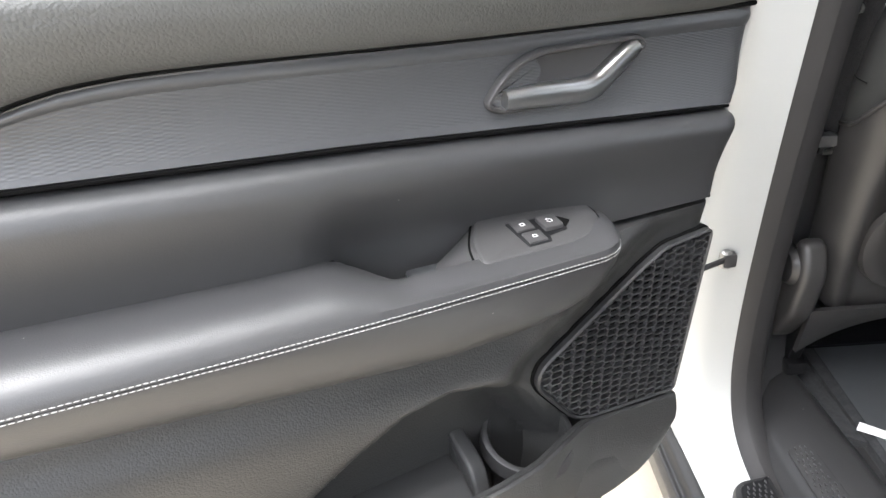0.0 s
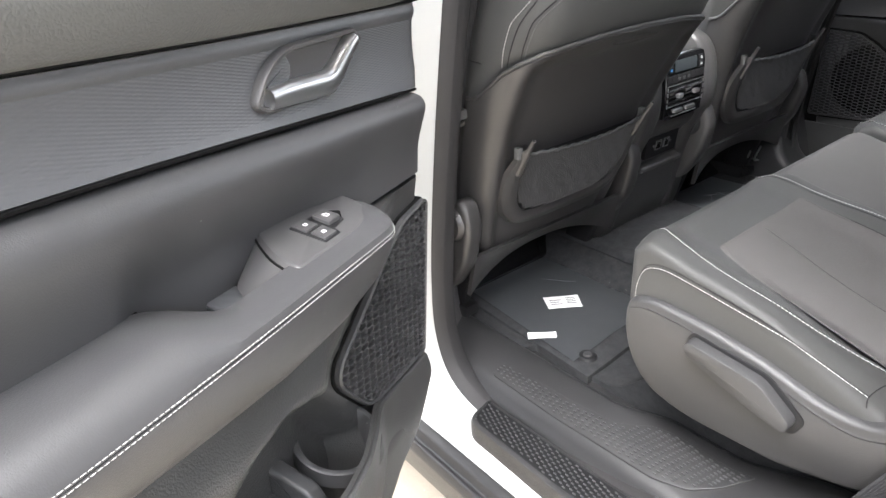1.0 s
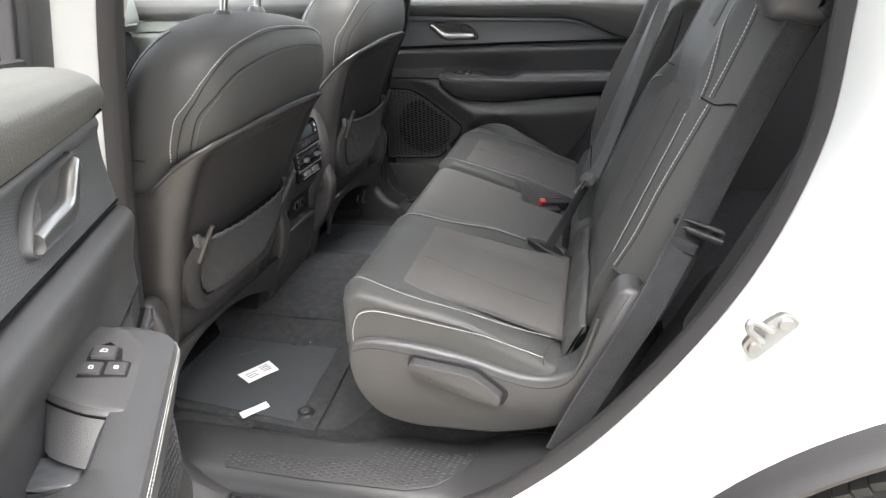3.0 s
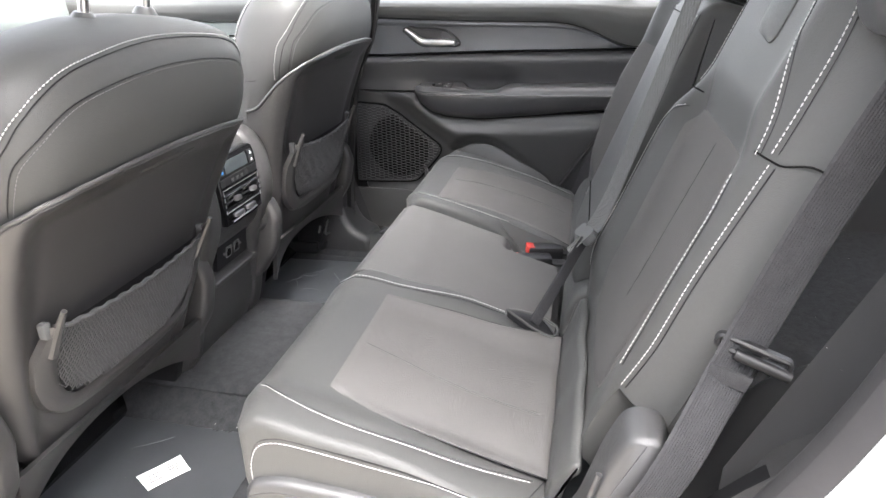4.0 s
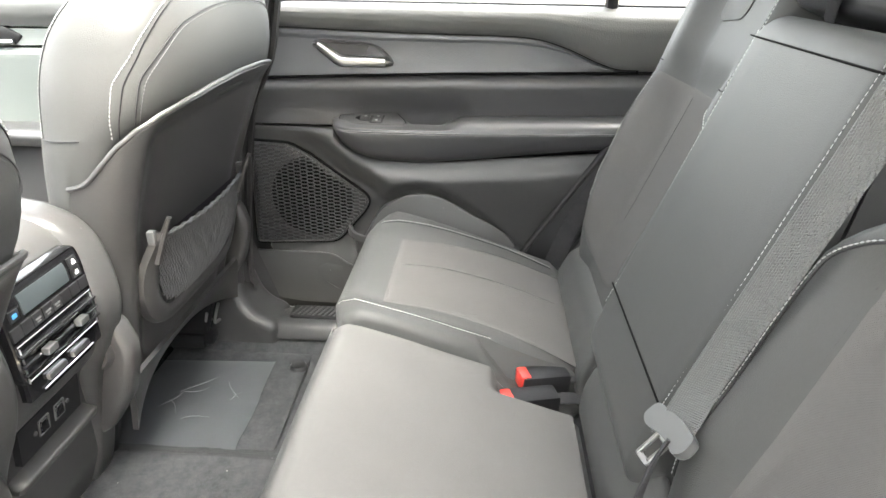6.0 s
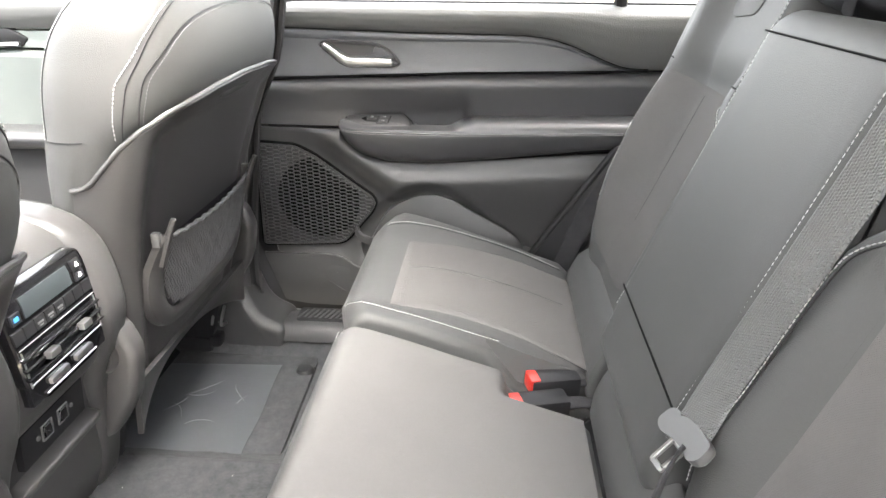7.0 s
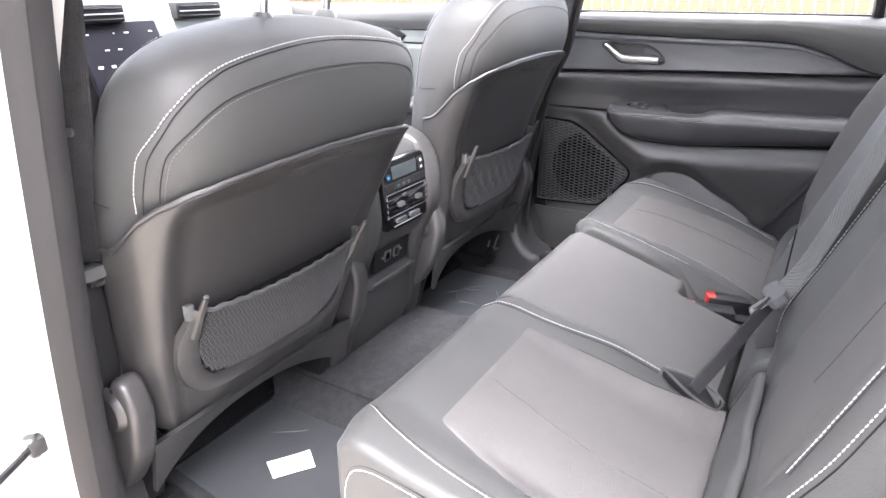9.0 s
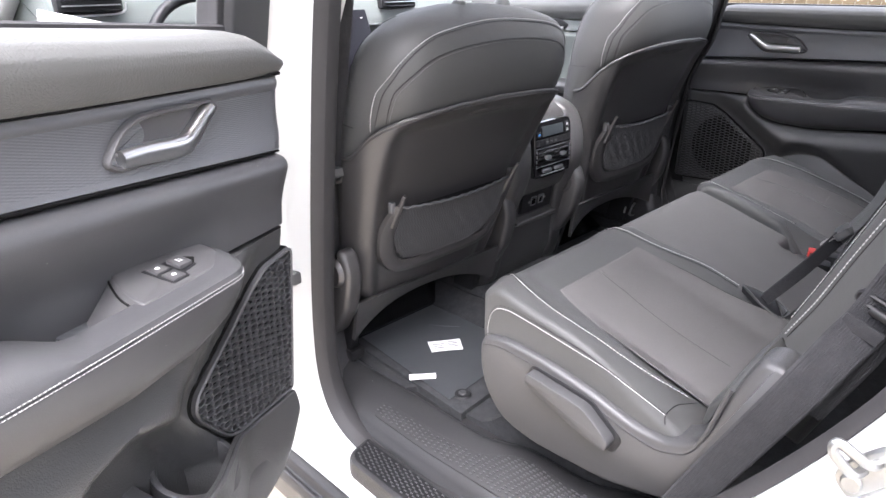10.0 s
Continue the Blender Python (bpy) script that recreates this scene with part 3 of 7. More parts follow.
def wheel():
    cx, cz = ARCH[0], 0.40
    w = part("wheel", cyl((cx, 0.14, cz), (0, 1, 0), 0.27, 0.2, 40), M_STEEL, body, "rear wheel with black tyre under the arch")
    bm = bmesh.new()
    prof = [(0.12, 0.27), (0.100, 0.33), (0.105, 0.38), (0.118, 0.402), (0.140, 0.410), (0.25, 0.414), (0.345, 0.410), (0.365, 0.402), (0.38, 0.37), (0.385, 0.33), (0.37, 0.27)]
    rows = [[V(cx + r * math.cos(a), y, cz + r * math.sin(a)) for y, r in prof] for a in (2 * math.pi * k / 72 for k in range(72))]
    add_grid(bm, rows, wrap=True)
    part("tyre", bm, M_TYRE, w, "black tyre")
    bm = bmesh.new()
    N = 66
    for k in range(N):
        a = 2 * math.pi * k / N
        for i, (y, wd) in enumerate(((0.146, 0.036), (0.196, 0.044), (0.250, 0.044), (0.304, 0.044), (0.354, 0.036))):
            for half in (-1, 1):
                aa = a + (0.5 if i % 2 else 0) * 2 * math.pi / N + half * 0.0235
                m = Matrix.Rotation(math.pi / 2 - aa, 3, "Y") @ Matrix.Rotation(0.22 if i % 2 else -0.22, 3, "Z")
                rr = 0.418 if 0 < i < 4 else 0.413
                add_box(bm, (cx + rr * math.cos(aa), y, cz + rr * math.sin(aa)), (0.0178, wd, 0.012), 0, m=m)
    tagged(part("tread_blocks", bm, M_TYRE, w, smooth=False), kind="stuff")
    # arch cladding with its rolled lip, and the liner behind
    A0, A1 = radians(60), radians(205)
    prof = [(0.538, 0.075), (0.539, 0.048), (0.536, 0.036), (0.531, 0.031), (0.526, 0.032), (0.522, 0.040), (0.522, 0.075)]
    rows = [[V(cx + r * math.cos(a), y, ARCH[1] + r * math.sin(a)) for r, y in prof] for a in lin(A0, A1, 50)]
    part("arch_cladding", grid(rows), M_RUBBER, body, "black plastic wheel arch cladding")
    rows = [[V(cx + r * math.cos(a), y, ARCH[1] + r * math.sin(a)) for r, y in ((0.53, 0.06), (0.53, 0.42), (0.0, 0.42))] for a in lin(0, radians(220), 40)]
    part("wheel_liner", grid(rows), M_DARK, body)


wheel()


def cabin():
    """Floor, tunnel, roof, pillars and the closing walls of the cabin."""
    def zf(x, y):
        hump = 0.055 * sm(0.30, 0.18, abs(y - CX)) * sm(0.36, 0.2, x)
        z = 0.425 + hump + 0.03 * sm(-0.2, -0.5, x)
        z += 0.10 * sm(0.20, 0.34, x)
        z += 0.05 * sm(0.50, 0.40, y) * 0.2 + 0.04 * sm(1.52, 1.62, y)
        return z + 0.0015 * noise.noise(V(x * 30, y * 30, 0))

    y0 = lambda x: 0.335 + 0.125 * sm(-0.03, 0.04, x)
    part("floor_carpet", grid([[V(x, y0(x), 0.38)] + [V(x, y, zf(x, y)) for y in lin(y0(x), 1.66, 66)] for x in lin(-1.3, 0.9, 90)]), M_CARPET, body, "black carpet floor with a low centre tunnel")
    edge = lambda x: 1.168 + 0.012 * math.sin(4 * x + 1.2) + 0.004 * noise.noise(V(x * 8, 0, 5))
    lap = patch(lambda u, v: (lambda x: (lambda y: V(x, y, zf(x, y) + 0.003 + 0.007 * sm(0, 0.03, v) * sm(1, 0.97, v)))(0.79 + (edge(x) - 0.79) * v))(-0.40 + 0.62 * u), lin(0, 1, 40), lin(0, 1, 60), (0, 0, -0.02))
    part("tunnel_carpet", lap, M_CARPET, body, "black carpet laid over the centre tunnel")
    # far sill with its tread plate
    rows = [[V(x, y, z + 0.05 * sm(0.4, 0.62, x)) for y, z in ((1.58, 0.46), (1.59, 0.485), (1.605, 0.495), (1.66, 0.492), (1.70, 0.475))] for x in lin(-1.2, 0.7, 24)]
    part("far_sill_cover", grid(rows), M_SILL, body)
    t = rounded([(0.045, 1.615), (0.42, 1.615), (0.42, 1.67), (0.045, 1.67)], 0.01)
    part("far_tread_plate", plate(t, lambda p, q, d: (p, q, d), 0.48, 0.4995, 0.002), M_DARK, body)
    tagged(part("far_tread_studs", studs(0.052, 0.40, 1.622, 1.664, lambda x, y: 0.4994), M_STUD, body, smooth=False), kind="stuff")
    foot = [tuple(p) for p in dense(rounded([(-0.34, 0.42), (0.03, 0.42), (0.03, 0.492, 0.02), (-0.03, 0.515, 0.05), (-0.085, 0.60, 0.06), (-0.11, 0.80), (-0.34, 0.80)], 0.01), 0.015)]
    part("pillar_foot", block(foot, 1.575, 1.70, 0.02, lambda p, q, a: V(p, a + 0.05 * sm(0.48, 0.62, q), q), na=4, seg=4), M_SILL, body, "dark moulded foot of the pillar trim")
    for x in (-0.125, -0.105):
        part("belt_anchor", tube(spline([(x, 1.585, 0.50), (x, 1.560, 0.507), (x + 0.006, 1.555, 0.530), (x + 0.004, 1.580, 0.545)], 5), 0.0035, 6), M_STEEL, body, "small steel belt anchor loop")
    # roof with an unseen glass panel, added over the seats to light the cabin
    roof = lambda x, y: 1.70 + 0.05 * (1 - ((y - CX) / 0.72) ** 2) - 0.05 * sm(0.4, 2.4, x)
    X0, X1, Y0, Y1 = -0.02, 0.38, CX - 0.36, CX + 0.14
    xs = lin(-0.55, X0, 3) + lin(X0, X1, 10)[1:] + lin(X1, 2.5, 9)[1:]
    ys = lin(CX - 0.72, Y0, 4) + lin(Y0, Y1, 8)[1:] + lin(Y1, CX + 0.72, 4)[1:]
    for nm, up, mat, lab in (("headliner", 0.0, M_LINER, "grey cloth headliner round an added roof opening"), ("roof_panel", 0.05, M_WHITE, "white roof round an added glass panel")):
        bm = bmesh.new()
        vs = [[bm.verts.new((x, y, roof(x, y) + up)) for y in ys] for x in xs]
        for a in range(len(xs) - 1):
            for b in range(len(ys) - 1):
                if not (X0 <= (xs[a] + xs[a + 1]) / 2 <= X1 and Y0 <= (ys[b] + ys[b + 1]) / 2 <= Y1):
                    bm.faces.new((vs[a][b], vs[a + 1][b], vs[a + 1][b + 1], vs[a][b + 1]))
        part(nm, bm, mat, body, lab)
    rim = rounded([(X0, Y0), (X1, Y0), (X1, Y1), (X0, Y1)], 0.02)
    rows = [[V(x, y, roof(x, y) + d) for x, y in rim] for d in (-0.004, 0.052)]
    part("added_glass_frame", grid(rows, closed=True), M_DARK, body, "black frame of the added roof glass")
    g = part("added_roof_glass", patch(lambda u, v: V(X0 + (X1 - X0) * u, Y0 + (Y1 - Y0) * v, roof(X0 + (X1 - X0) * u, Y0 + (Y1 - Y0) * v) + 0.046), lin(0, 1, 8), lin(0, 1, 8)), M_GLASS, body, "clear roof glass, unseen and added to let light in")
    g.visible_shadow = False
    bm = bmesh.new()
    for y in (0.24, 1.72):
        s = 1 if y < 1 else -1
        add_tube(bm, spline([(-1.35, y - s * 0.05, 1.12), (-0.9, y, 1.42), (-0.5, y + s * 0.03, 1.62), (0.0, y + s * 0.03, 1.70), (0.8, y + s * 0.03, 1.70), (1.8, y + s * 0.02, 1.64), (2.5, y, 1.45)], 6), 0.055, 10)
    part("roof_rails", bm, M_LINER, body)
    # middle and rear pillars, inner side
    for y in (0.33, 1.68):
        s = 1 if y < 1 else -1
        pr = rounded([(-0.20, -0.03 * s), (-0.075, -0.03 * s), (-0.075, 0.02 * s), (-0.20, 0.02 * s)], 0.02)
        bm = grid([[V(p[0] - (0 if s > 0 else 0.036) + 0.14 * sm(0.8, 1.7, z) - 0.02 * sm(1.0, 0.5, z), y + p[1] - s * 0.0, z) for p in pr] for z in lin(0.42, 1.158, 9)], closed=True, cap=True)
        part("middle_pillar", bm, M_PLASTIC, body, "dark grey pillar trim")
        bm = grid([[V(p[0] - (0 if s > 0 else 0.036) + 0.14 * sm(0.8, 1.7, z), y + p[1] * 0.97, z) for p in pr] for z in lin(1.161, 1.72, 8)], closed=True, cap=True)
        part("upper_pillar", bm, M_LINER, body, "pale grey upper pillar trim")
        tr = 0.10 if s > 0 else -0.02
        bm = grid([[V(x + 0.42 * max(0, z - 0.76) * (2.6 - x) / 1.8, y + s * tr, z) for z in (0.42, 0.76, 0.95, 1.15)] for x in lin(0.82 if s > 0 else 0.86, 2.6, 6)])
        part("rear_side_trim", bm, M_PLASTIC, body)
        bm = grid([[V(x - 0.12 * sm(1.2, 1.7, z), y + s * (0.09 if s > 0 else -0.01), z) for z in lin(1.14, 1.72, 6)] for x in lin(1.0 if s > 0 else 0.92, 1.16, 4)])
        part("rear_pillar", bm, M_DARK, body)
    pr = rounded([(0.69, 0.43), (0.80, 0.66), (0.865, 0.80), (0.95, 0.85), (1.6, 0.86), (1.6, 0.43)], 0.03)
    part("wheelhouse_trim", block(pr, 0.325, 0.56, 0.03, lambda p, q, a: V(p, a, q), na=4), M_PLASTIC, body, "black moulded trim over the wheel house")
    # trim behind the far door's slanted rear edge, with its seal
    slant = lambda z: 0.572 + 0.66 * (z - 0.62)
    rows = patch(lambda u, v: V(slant(0.56 + 0.36 * v) + (0.92 - slant(0.56 + 0.36 * v)) * u, 1.728 - 0.03 * sm(0, 0.25, u), 0.56 + 0.36 * v), lin(0, 1, 10), lin(0, 1, 10), (0, 0.03, 0))
    part("far_quarter_trim", rows, M_DARK, body, "black trim panel behind the far door")
    part("far_slant_seal", tube([V(slant(z) - 0.004, 1.728, z) for z in lin(0.56, 0.92, 12)], 0.007, 8), M_RUBBER, body, "black rubber weather strip")
    part("far_door_core", box((0.36, 1.825, 0.79), (1.1, 0.02, 0.76), 0.004), M_DARK, body)
    part("rear_bulkhead", box((2.55, CX, 0.9), (0.06, 1.5, 1.0), 0.01), M_DARK, body)
    part("cargo_floor", box((1.69, CX, 0.56), (1.72, 1.36, 0.05), 0.01), M_CARPET, body)
    # windows
    for nm, a, b, c, d in (("rear_side_window", (0.02, 1.83, 1.18), (0.80, 1.83, 1.18), (0.75, 1.72, 1.66), (0.16, 1.72, 1.66)),
                           ("front_side_window", (-1.0, 1.83, 1.16), (-0.10, 1.83, 1.17), (0.02, 1.72, 1.66), (-0.5, 1.72, 1.62)),
                           ("windscreen", (-1.75, 0.35, 1.12), (-1.75, 1.61, 1.12), (-0.62, 1.61, 1.66), (-0.62, 0.35, 1.66))):
        bm = grid([[V(*a), V(*d)], [V(*b), V(*c)]])
        g = part(nm, bm, M_GLASS, body, "clear window glass", smooth=False)
        g.visible_shadow = False
    # post between the rear side window and its fixed corner pane
    part("window_post", tube([(0.735, 1.815, 1.15), (0.70, 1.72, 1.68)], 0.014, 8), M_DARK, body)
    # front outer door skin and outer far side
    rows = [[V(x, y, z) for y, z in ((0.21, 0.335), (0.15, 0.42), (0.085, 0.70), (0.05, 0.9), (0.085, 1.09), (0.10, 1.125), (0.16, 1.13))] for x in lin(-1.5, -0.155, 6)]
    part("front_door_skin", grid(rows), M_WHITE, body, "white front door, closed")
    rows = [[V(x, 2 * CX - y, z) for y, z in ((0.20, 0.25), (0.09, 0.42), (0.03, 0.70), (0.03, 0.9), (0.085, 1.12), (0.12, 1.17))] for x in lin(-2.2, 2.6, 6)]
    part("far_side_skin", grid(rows), M_WHITE, body)
    part("bonnet", box((-2.1, CX, 0.95), (1.0, 1.7, 0.12), 0.04), M_WHITE, body)
    part("firewall", box((-1.32, CX, 0.72), (0.05, 1.5, 0.75), 0.01), M_DARK, body)


cabin()


def door_check():
    c = thing("door_check", (-0.05, 0.235, 0.74), "small dark steel door check arm between jamb and open door", "door check")
    part("arm", tube(spline([(-0.040, 0.222, 0.742), (-0.026, 0.196, 0.742), (-0.010, 0.160, 0.741), (0.002, 0.12, 0.740)], 5), 0.0052, 8, flat=0.6), M_TRIM, c)
    part("yoke", box((-0.046, 0.226, 0.741), (0.026, 0.020, 0.022), 0.004), M_TRIM, c)
    part("pivot", cyl((-0.043, 0.222, 0.728), (0, 0, 1), 0.0085, 0.027, 16, bevel=0.003), M_STEEL, c)
    part("bolt", cyl((-0.058, 0.240, 0.741), (0.3, -0.95, 0), 0.008, 0.008, 6, bevel=0.002), M_TRIM, c)


door_check()
# ---- rear doors: inner trim in closed-door coordinates (x rearwards, d inwards from the trim plane, z up) ----
STRIP_TOP = [(-0.06, 1.119), (0.27, 1.109), (0.50, 1.106), (0.57, 1.102), (0.61, 1.094), (0.66, 1.077), (0.72, 1.052), (0.78, 1.040), (0.95, 1.046)]
STRIP_LOW = [(-0.06, 1.007), (0.40, 1.026), (0.78, 1.036), (0.95, 1.041)]
UNDER = [(0.05, 0.902), (0.142, 0.902), (0.157, 0.877), (0.195, 0.849), (0.248, 0.836), (0.34, 0.833), (0.533, 0.850), (0.709, 0.865), (0.90, 0.875)]
FRONT = [(0.50, 0.16), (0.535, 0.10), (0.546, 0.037), (0.565, 0.015), (0.594, -0.005), (0.65, -0.012), (0.91, -0.028), (0.97, -0.033), (1.0, -0.040), (1.03, -0.054), (1.14, -0.060), (1.2, -0.05)]
GRILLE_NEAR = [(-0.030, 0.872), (0.045, 0.865), (0.078, 0.847), (0.208, 0.760), (0.215, 0.742), (0.207, 0.724), (0.158, 0.670), (0.136, 0.662), (-0.008, 0.650)]
GRILLE_FAR = [(-0.060, 0.866), (0.031, 0.861), (0.076, 0.838), (0.205, 0.744), (0.213, 0.728), (0.204, 0.708), (0.140, 0.632), (0.120, 0.623), (-0.066, 0.614)]


def door_trim(door, conv, clear):
    """All inner parts of a rear door. conv(x, d, z) gives the place."""
    P = lambda nm, bm, mat, par=door, lab="", **k: part(nm, bm, mat, par, lab, **k)
    bk = V(*conv(0, -0.02, 0)) - V(*conv(0, 0, 0))
    GRILLE = GRILLE_NEAR if clear else GRILLE_FAR
    soft_top = [tuple(p) for p in spline(STRIP_TOP, 6)]
    top = lambda x: interp(x, soft_top) - (0.0085 if clear else 0)
    low = lambda x: interp(x, STRIP_LOW)
    fr = lambda z: interp(z, FRONT) - (0 if clear else 0.036 * sm(1.10, 0.95, z))
    R = 0.90

    def span(u, z):
        return fr(z) + (R - fr(z)) * u

    U = [0, 0.004, 0.012, 0.025, 0.05] + lin(0.08, 1, 46)
    edge = lambda u: 0.014 * (1 - math.sqrt(max(0, 1 - (1 - min(1, u / 0.02)) ** 2)))

    # upper roll, up and over to the glass
    UP = [(0.000, 0.000), (0.006, 0.004), (0.014, 0.016), (0.019, 0.032), (0.019, 0.046), (0.012, 0.058), (-0.002, 0.066), (-0.022, 0.070), (-0.045, 0.071)]

    def f_upper(u, v):
        i = v * (len(UP) - 1)
        k = min(len(UP) - 2, int(i))
        d = UP[k][0] + (UP[k + 1][0] - UP[k][0]) * (i - k)
        h = UP[k][1] + (UP[k + 1][1] - UP[k][1]) * (i - k)
        x = span(u, 1.12)
        z0 = top(x)
        z = z0 + h * (1.167 - z0) / 0.071
        x = span(u, z)
        fall = sm(0.13, 0, u)
        return conv(x, 0.006 + d - edge(u) - 0.01 * fall * fall, z - 0.03 * fall * fall * (h / 0.071))

    P("upper_panel", patch(f_upper, U, lin(0, 1, 25), bk), M_UPPER, lab="grained dark vinyl upper door panel")

    # patterned strip
    def f_strip(u, v):
        x = span(u, 1.06)
        z = low(x) + 0.003 + (top(x) - low(x) - 0.0055) * v
        x = span(u, z)
        d = 0.001 + 0.006 * (1 - v) ** 2 - 0.003 * math.sin(math.pi * v)
        return conv(x, d - edge(u) * 0.6, z)

    P("trim_strip", patch(lambda u, v: f_strip(u, 0.09 + 0.72 * v), U, lin(0, 1, 12), bk), M_STRIP, lab="satin grey strip with a fine ticked pattern")
    P("strip_lower_edge", patch(lambda u, v: f_strip(u, 0.09 * v), U, lin(0, 1, 4), bk), M_EDGE)

    # smooth rounded rim along the strip's top
    def f_rim(u, v):
        p, q = V(*f_strip(u, 0.81)), V(*f_strip(u, 1.0))
        return p.lerp(q, v) + -bk / 0.02 * (0.0026 * math.sin(math.pi * min(1, v * 1.15)))

    P("strip_upper_edge", patch(f_rim, U, lin(0, 1, 9), bk), M_EDGE)
    P("strip_gap", tube([conv(x, 0.0055, top(x) + 0.0016) for x in lin(-0.05, 0.80, 60)], 0.0026, 6), M_GAP_SHADE)

    # padded middle panel: rolls out under the strip, then falls back behind the armrest
    def f_mid(u, v):
        x = span(u, 0.95)
        zb = 0.894 + 0.014 * sm(0.20, 0.14, x)
        z = zb + (low(x) - 0.004 - zb) * v
        x = span(u, z)
        roll = 0.022 * math.sqrt(max(0, 1 - (max(0, v - 0.80) / 0.20) ** 2))
        back = sm(0.10, 0.24, x) * (1 - 0.75 * sm(0.412, 0.445, x))
        d = 0.002 + roll - (0.010 + 0.019 * back) * sm(0.90, 0.25, v)
        niche = sm(0.22, 0.34, x) * sm(0.50, 0.38, x) * sm(0.75, 0.30, v)
        return conv(x, d - 0.004 * niche - edge(u) * 0.6, z)

    P("middle_panel", patch(f_mid, [0, 0.004, 0.012, 0.025] + lin(0.05, 1, 60), lin(0, 1, 22), bk), M_SOFT, lab="smooth dark padded middle panel")

    # near-black tubes drawn as the shadow gaps where the panels meet
    P("panel_gap_shade", tube([conv(x, 0.0065, low(x) + 0.0003) for x in lin(-0.034, 0.80, 60)], 0.0018, 6), M_GAP_SHADE)
    P("panel_gap_shade", tube([conv(x, 0.005, 0.9055) for x in lin(-0.030, 0.15, 20)], 0.0024, 6), M_GAP_SHADE)
    # lower panel, with the hollow above the map pocket
    HOLLOW = [(0.165, 0.650), (0.200, 0.705), (0.235, 0.752), (0.280, 0.785), (0.33, 0.795), (0.38, 0.787), (0.43, 0.758), (0.49, 0.712), (0.62, 0.61), (0.66, 0.54), (0.5, 0.50), (0.25, 0.50), (0.17, 0.55)]

    def hollow(x, z):
        if not inside((x, z), HOLLOW):
            return 0.0
        m = min(((Vector((x, z)) - Vector(a)).length if (Vector(b) - Vector(a)).length < 1e-6 else
                 (lambda t: (Vector(a).lerp(Vector(b), t) - Vector((x, z))).length)(min(1, max(0, (Vector((x, z)) - Vector(a)).dot(Vector(b) - Vector(a)) / (Vector(b) - Vector(a)).length_squared))))
                for a, b in zip(HOLLOW, HOLLOW[1:] + HOLLOW[:1]))
        return sm(0, 0.038, m)

    def f_low(u, v):
        x = span(u, 0.70)
        z = 0.50 + (0.888 + 0.014 * sm(0.20, 0.14, x) - 0.50) * v
        x = span(u, z)
        zb = interp(x, UNDER)
        gap = 0 if inside((x, z), GRILLE) else min((Vector(a).lerp(Vector(b), q) - Vector((x, z))).length for a, b in zip(GRILLE, GRILLE[1:] + GRILLE[:1]) for q in (0, 0.2, 0.4, 0.6, 0.8))
        back = sm(0.006, 0.075, gap) * (0.45 + 0.55 * sm(0.0, 0.14, x))
        k = min(1, max(0, (zb + 0.004 - z) / 0.045))
        d = 0.010 + 0.036 * back * math.sqrt(max(0, 1 - (1 - k) ** 2.2))
        d -= 0.012 * back * sm(0.80, 0.68, z)
        d -= 0.010 * back * sm(0.19, 0.27, x) * math.exp(-((z - zb + 0.020) / 0.018) ** 2)
        d -= (0.048 if clear else 0.020) * hollow(x, z)
        return conv(x, d - edge(u) * 0.8, z)

    P("lower_panel", patch(f_low, [0, 0.006, 0.015, 0.03] + lin(0.05, 1, 90), lin(0, 1, 70), bk), M_LOWER, lab="dark grained plastic lower door panel")

    # map pocket wall and its bottle holder
    LIP = [(-0.012, 0.643), (0.065, 0.651), (0.14, 0.664), (0.165, 0.669), (0.198, 0.675), (0.24, 0.676), (0.285, 0.675), (0.45, 0.662), (0.72, 0.65), (0.80, 0.62)]

    if not clear:
        LIP = [(-0.075, 0.590), (0.10, 0.592), (0.125, 0.588), (0.16, 0.570), (0.24, 0.56), (0.84, 0.56)]

    def wall_d(x):
        return interp(x, [(-0.012, 0.016), (0.065, 0.022), (0.14, 0.030), (0.165, 0.040), (0.198, 0.055), (0.24, 0.070), (0.285, 0.076), (0.6, 0.078), (0.84, 0.03)])

    def f_wall(u, v):
        x = interp(u, [(0, -0.010 if clear else -0.068), (1, 0.84)])
        z1 = interp(x, LIP)
        z0 = interp(x, [(-0.01, 0.590), (0.0, 0.572), (0.018, 0.552), (0.04, 0.538), (0.075, 0.528), (0.13, 0.52), (0.3, 0.50), (0.84, 0.50)] if clear else [(-0.068, 0.520), (-0.05, 0.480), (-0.02, 0.462), (0.04, 0.455), (0.84, 0.45)])
        v1 = min(1, v / 0.9)
        z = z0 + (z1 - z0) * v1
        d = max(0.022 + 0.02 * x, wall_d(x) * (0.72 + 0.28 * v1)) + 0.006 * math.sin(math.pi * v1)
        if v > 0.9:
            d -= 0.007 * (v - 0.9) / 0.1
            z += 0.002 * math.sin(math.pi * (v - 0.9) / 0.1)
        return conv(x, d, z)

    P("pocket_wall", patch(f_wall, lin(0, 1, 70), [0, 0.04, 0.1] + lin(0.2, 0.9, 8) + [0.925, 0.95, 0.975, 1.0], bk * 0.25), M_LOWER, lab="smooth dark outer wall of the map pocket")
    holder = bmesh.new()
    c = Vector((0.216, 0.012))
    rows = []
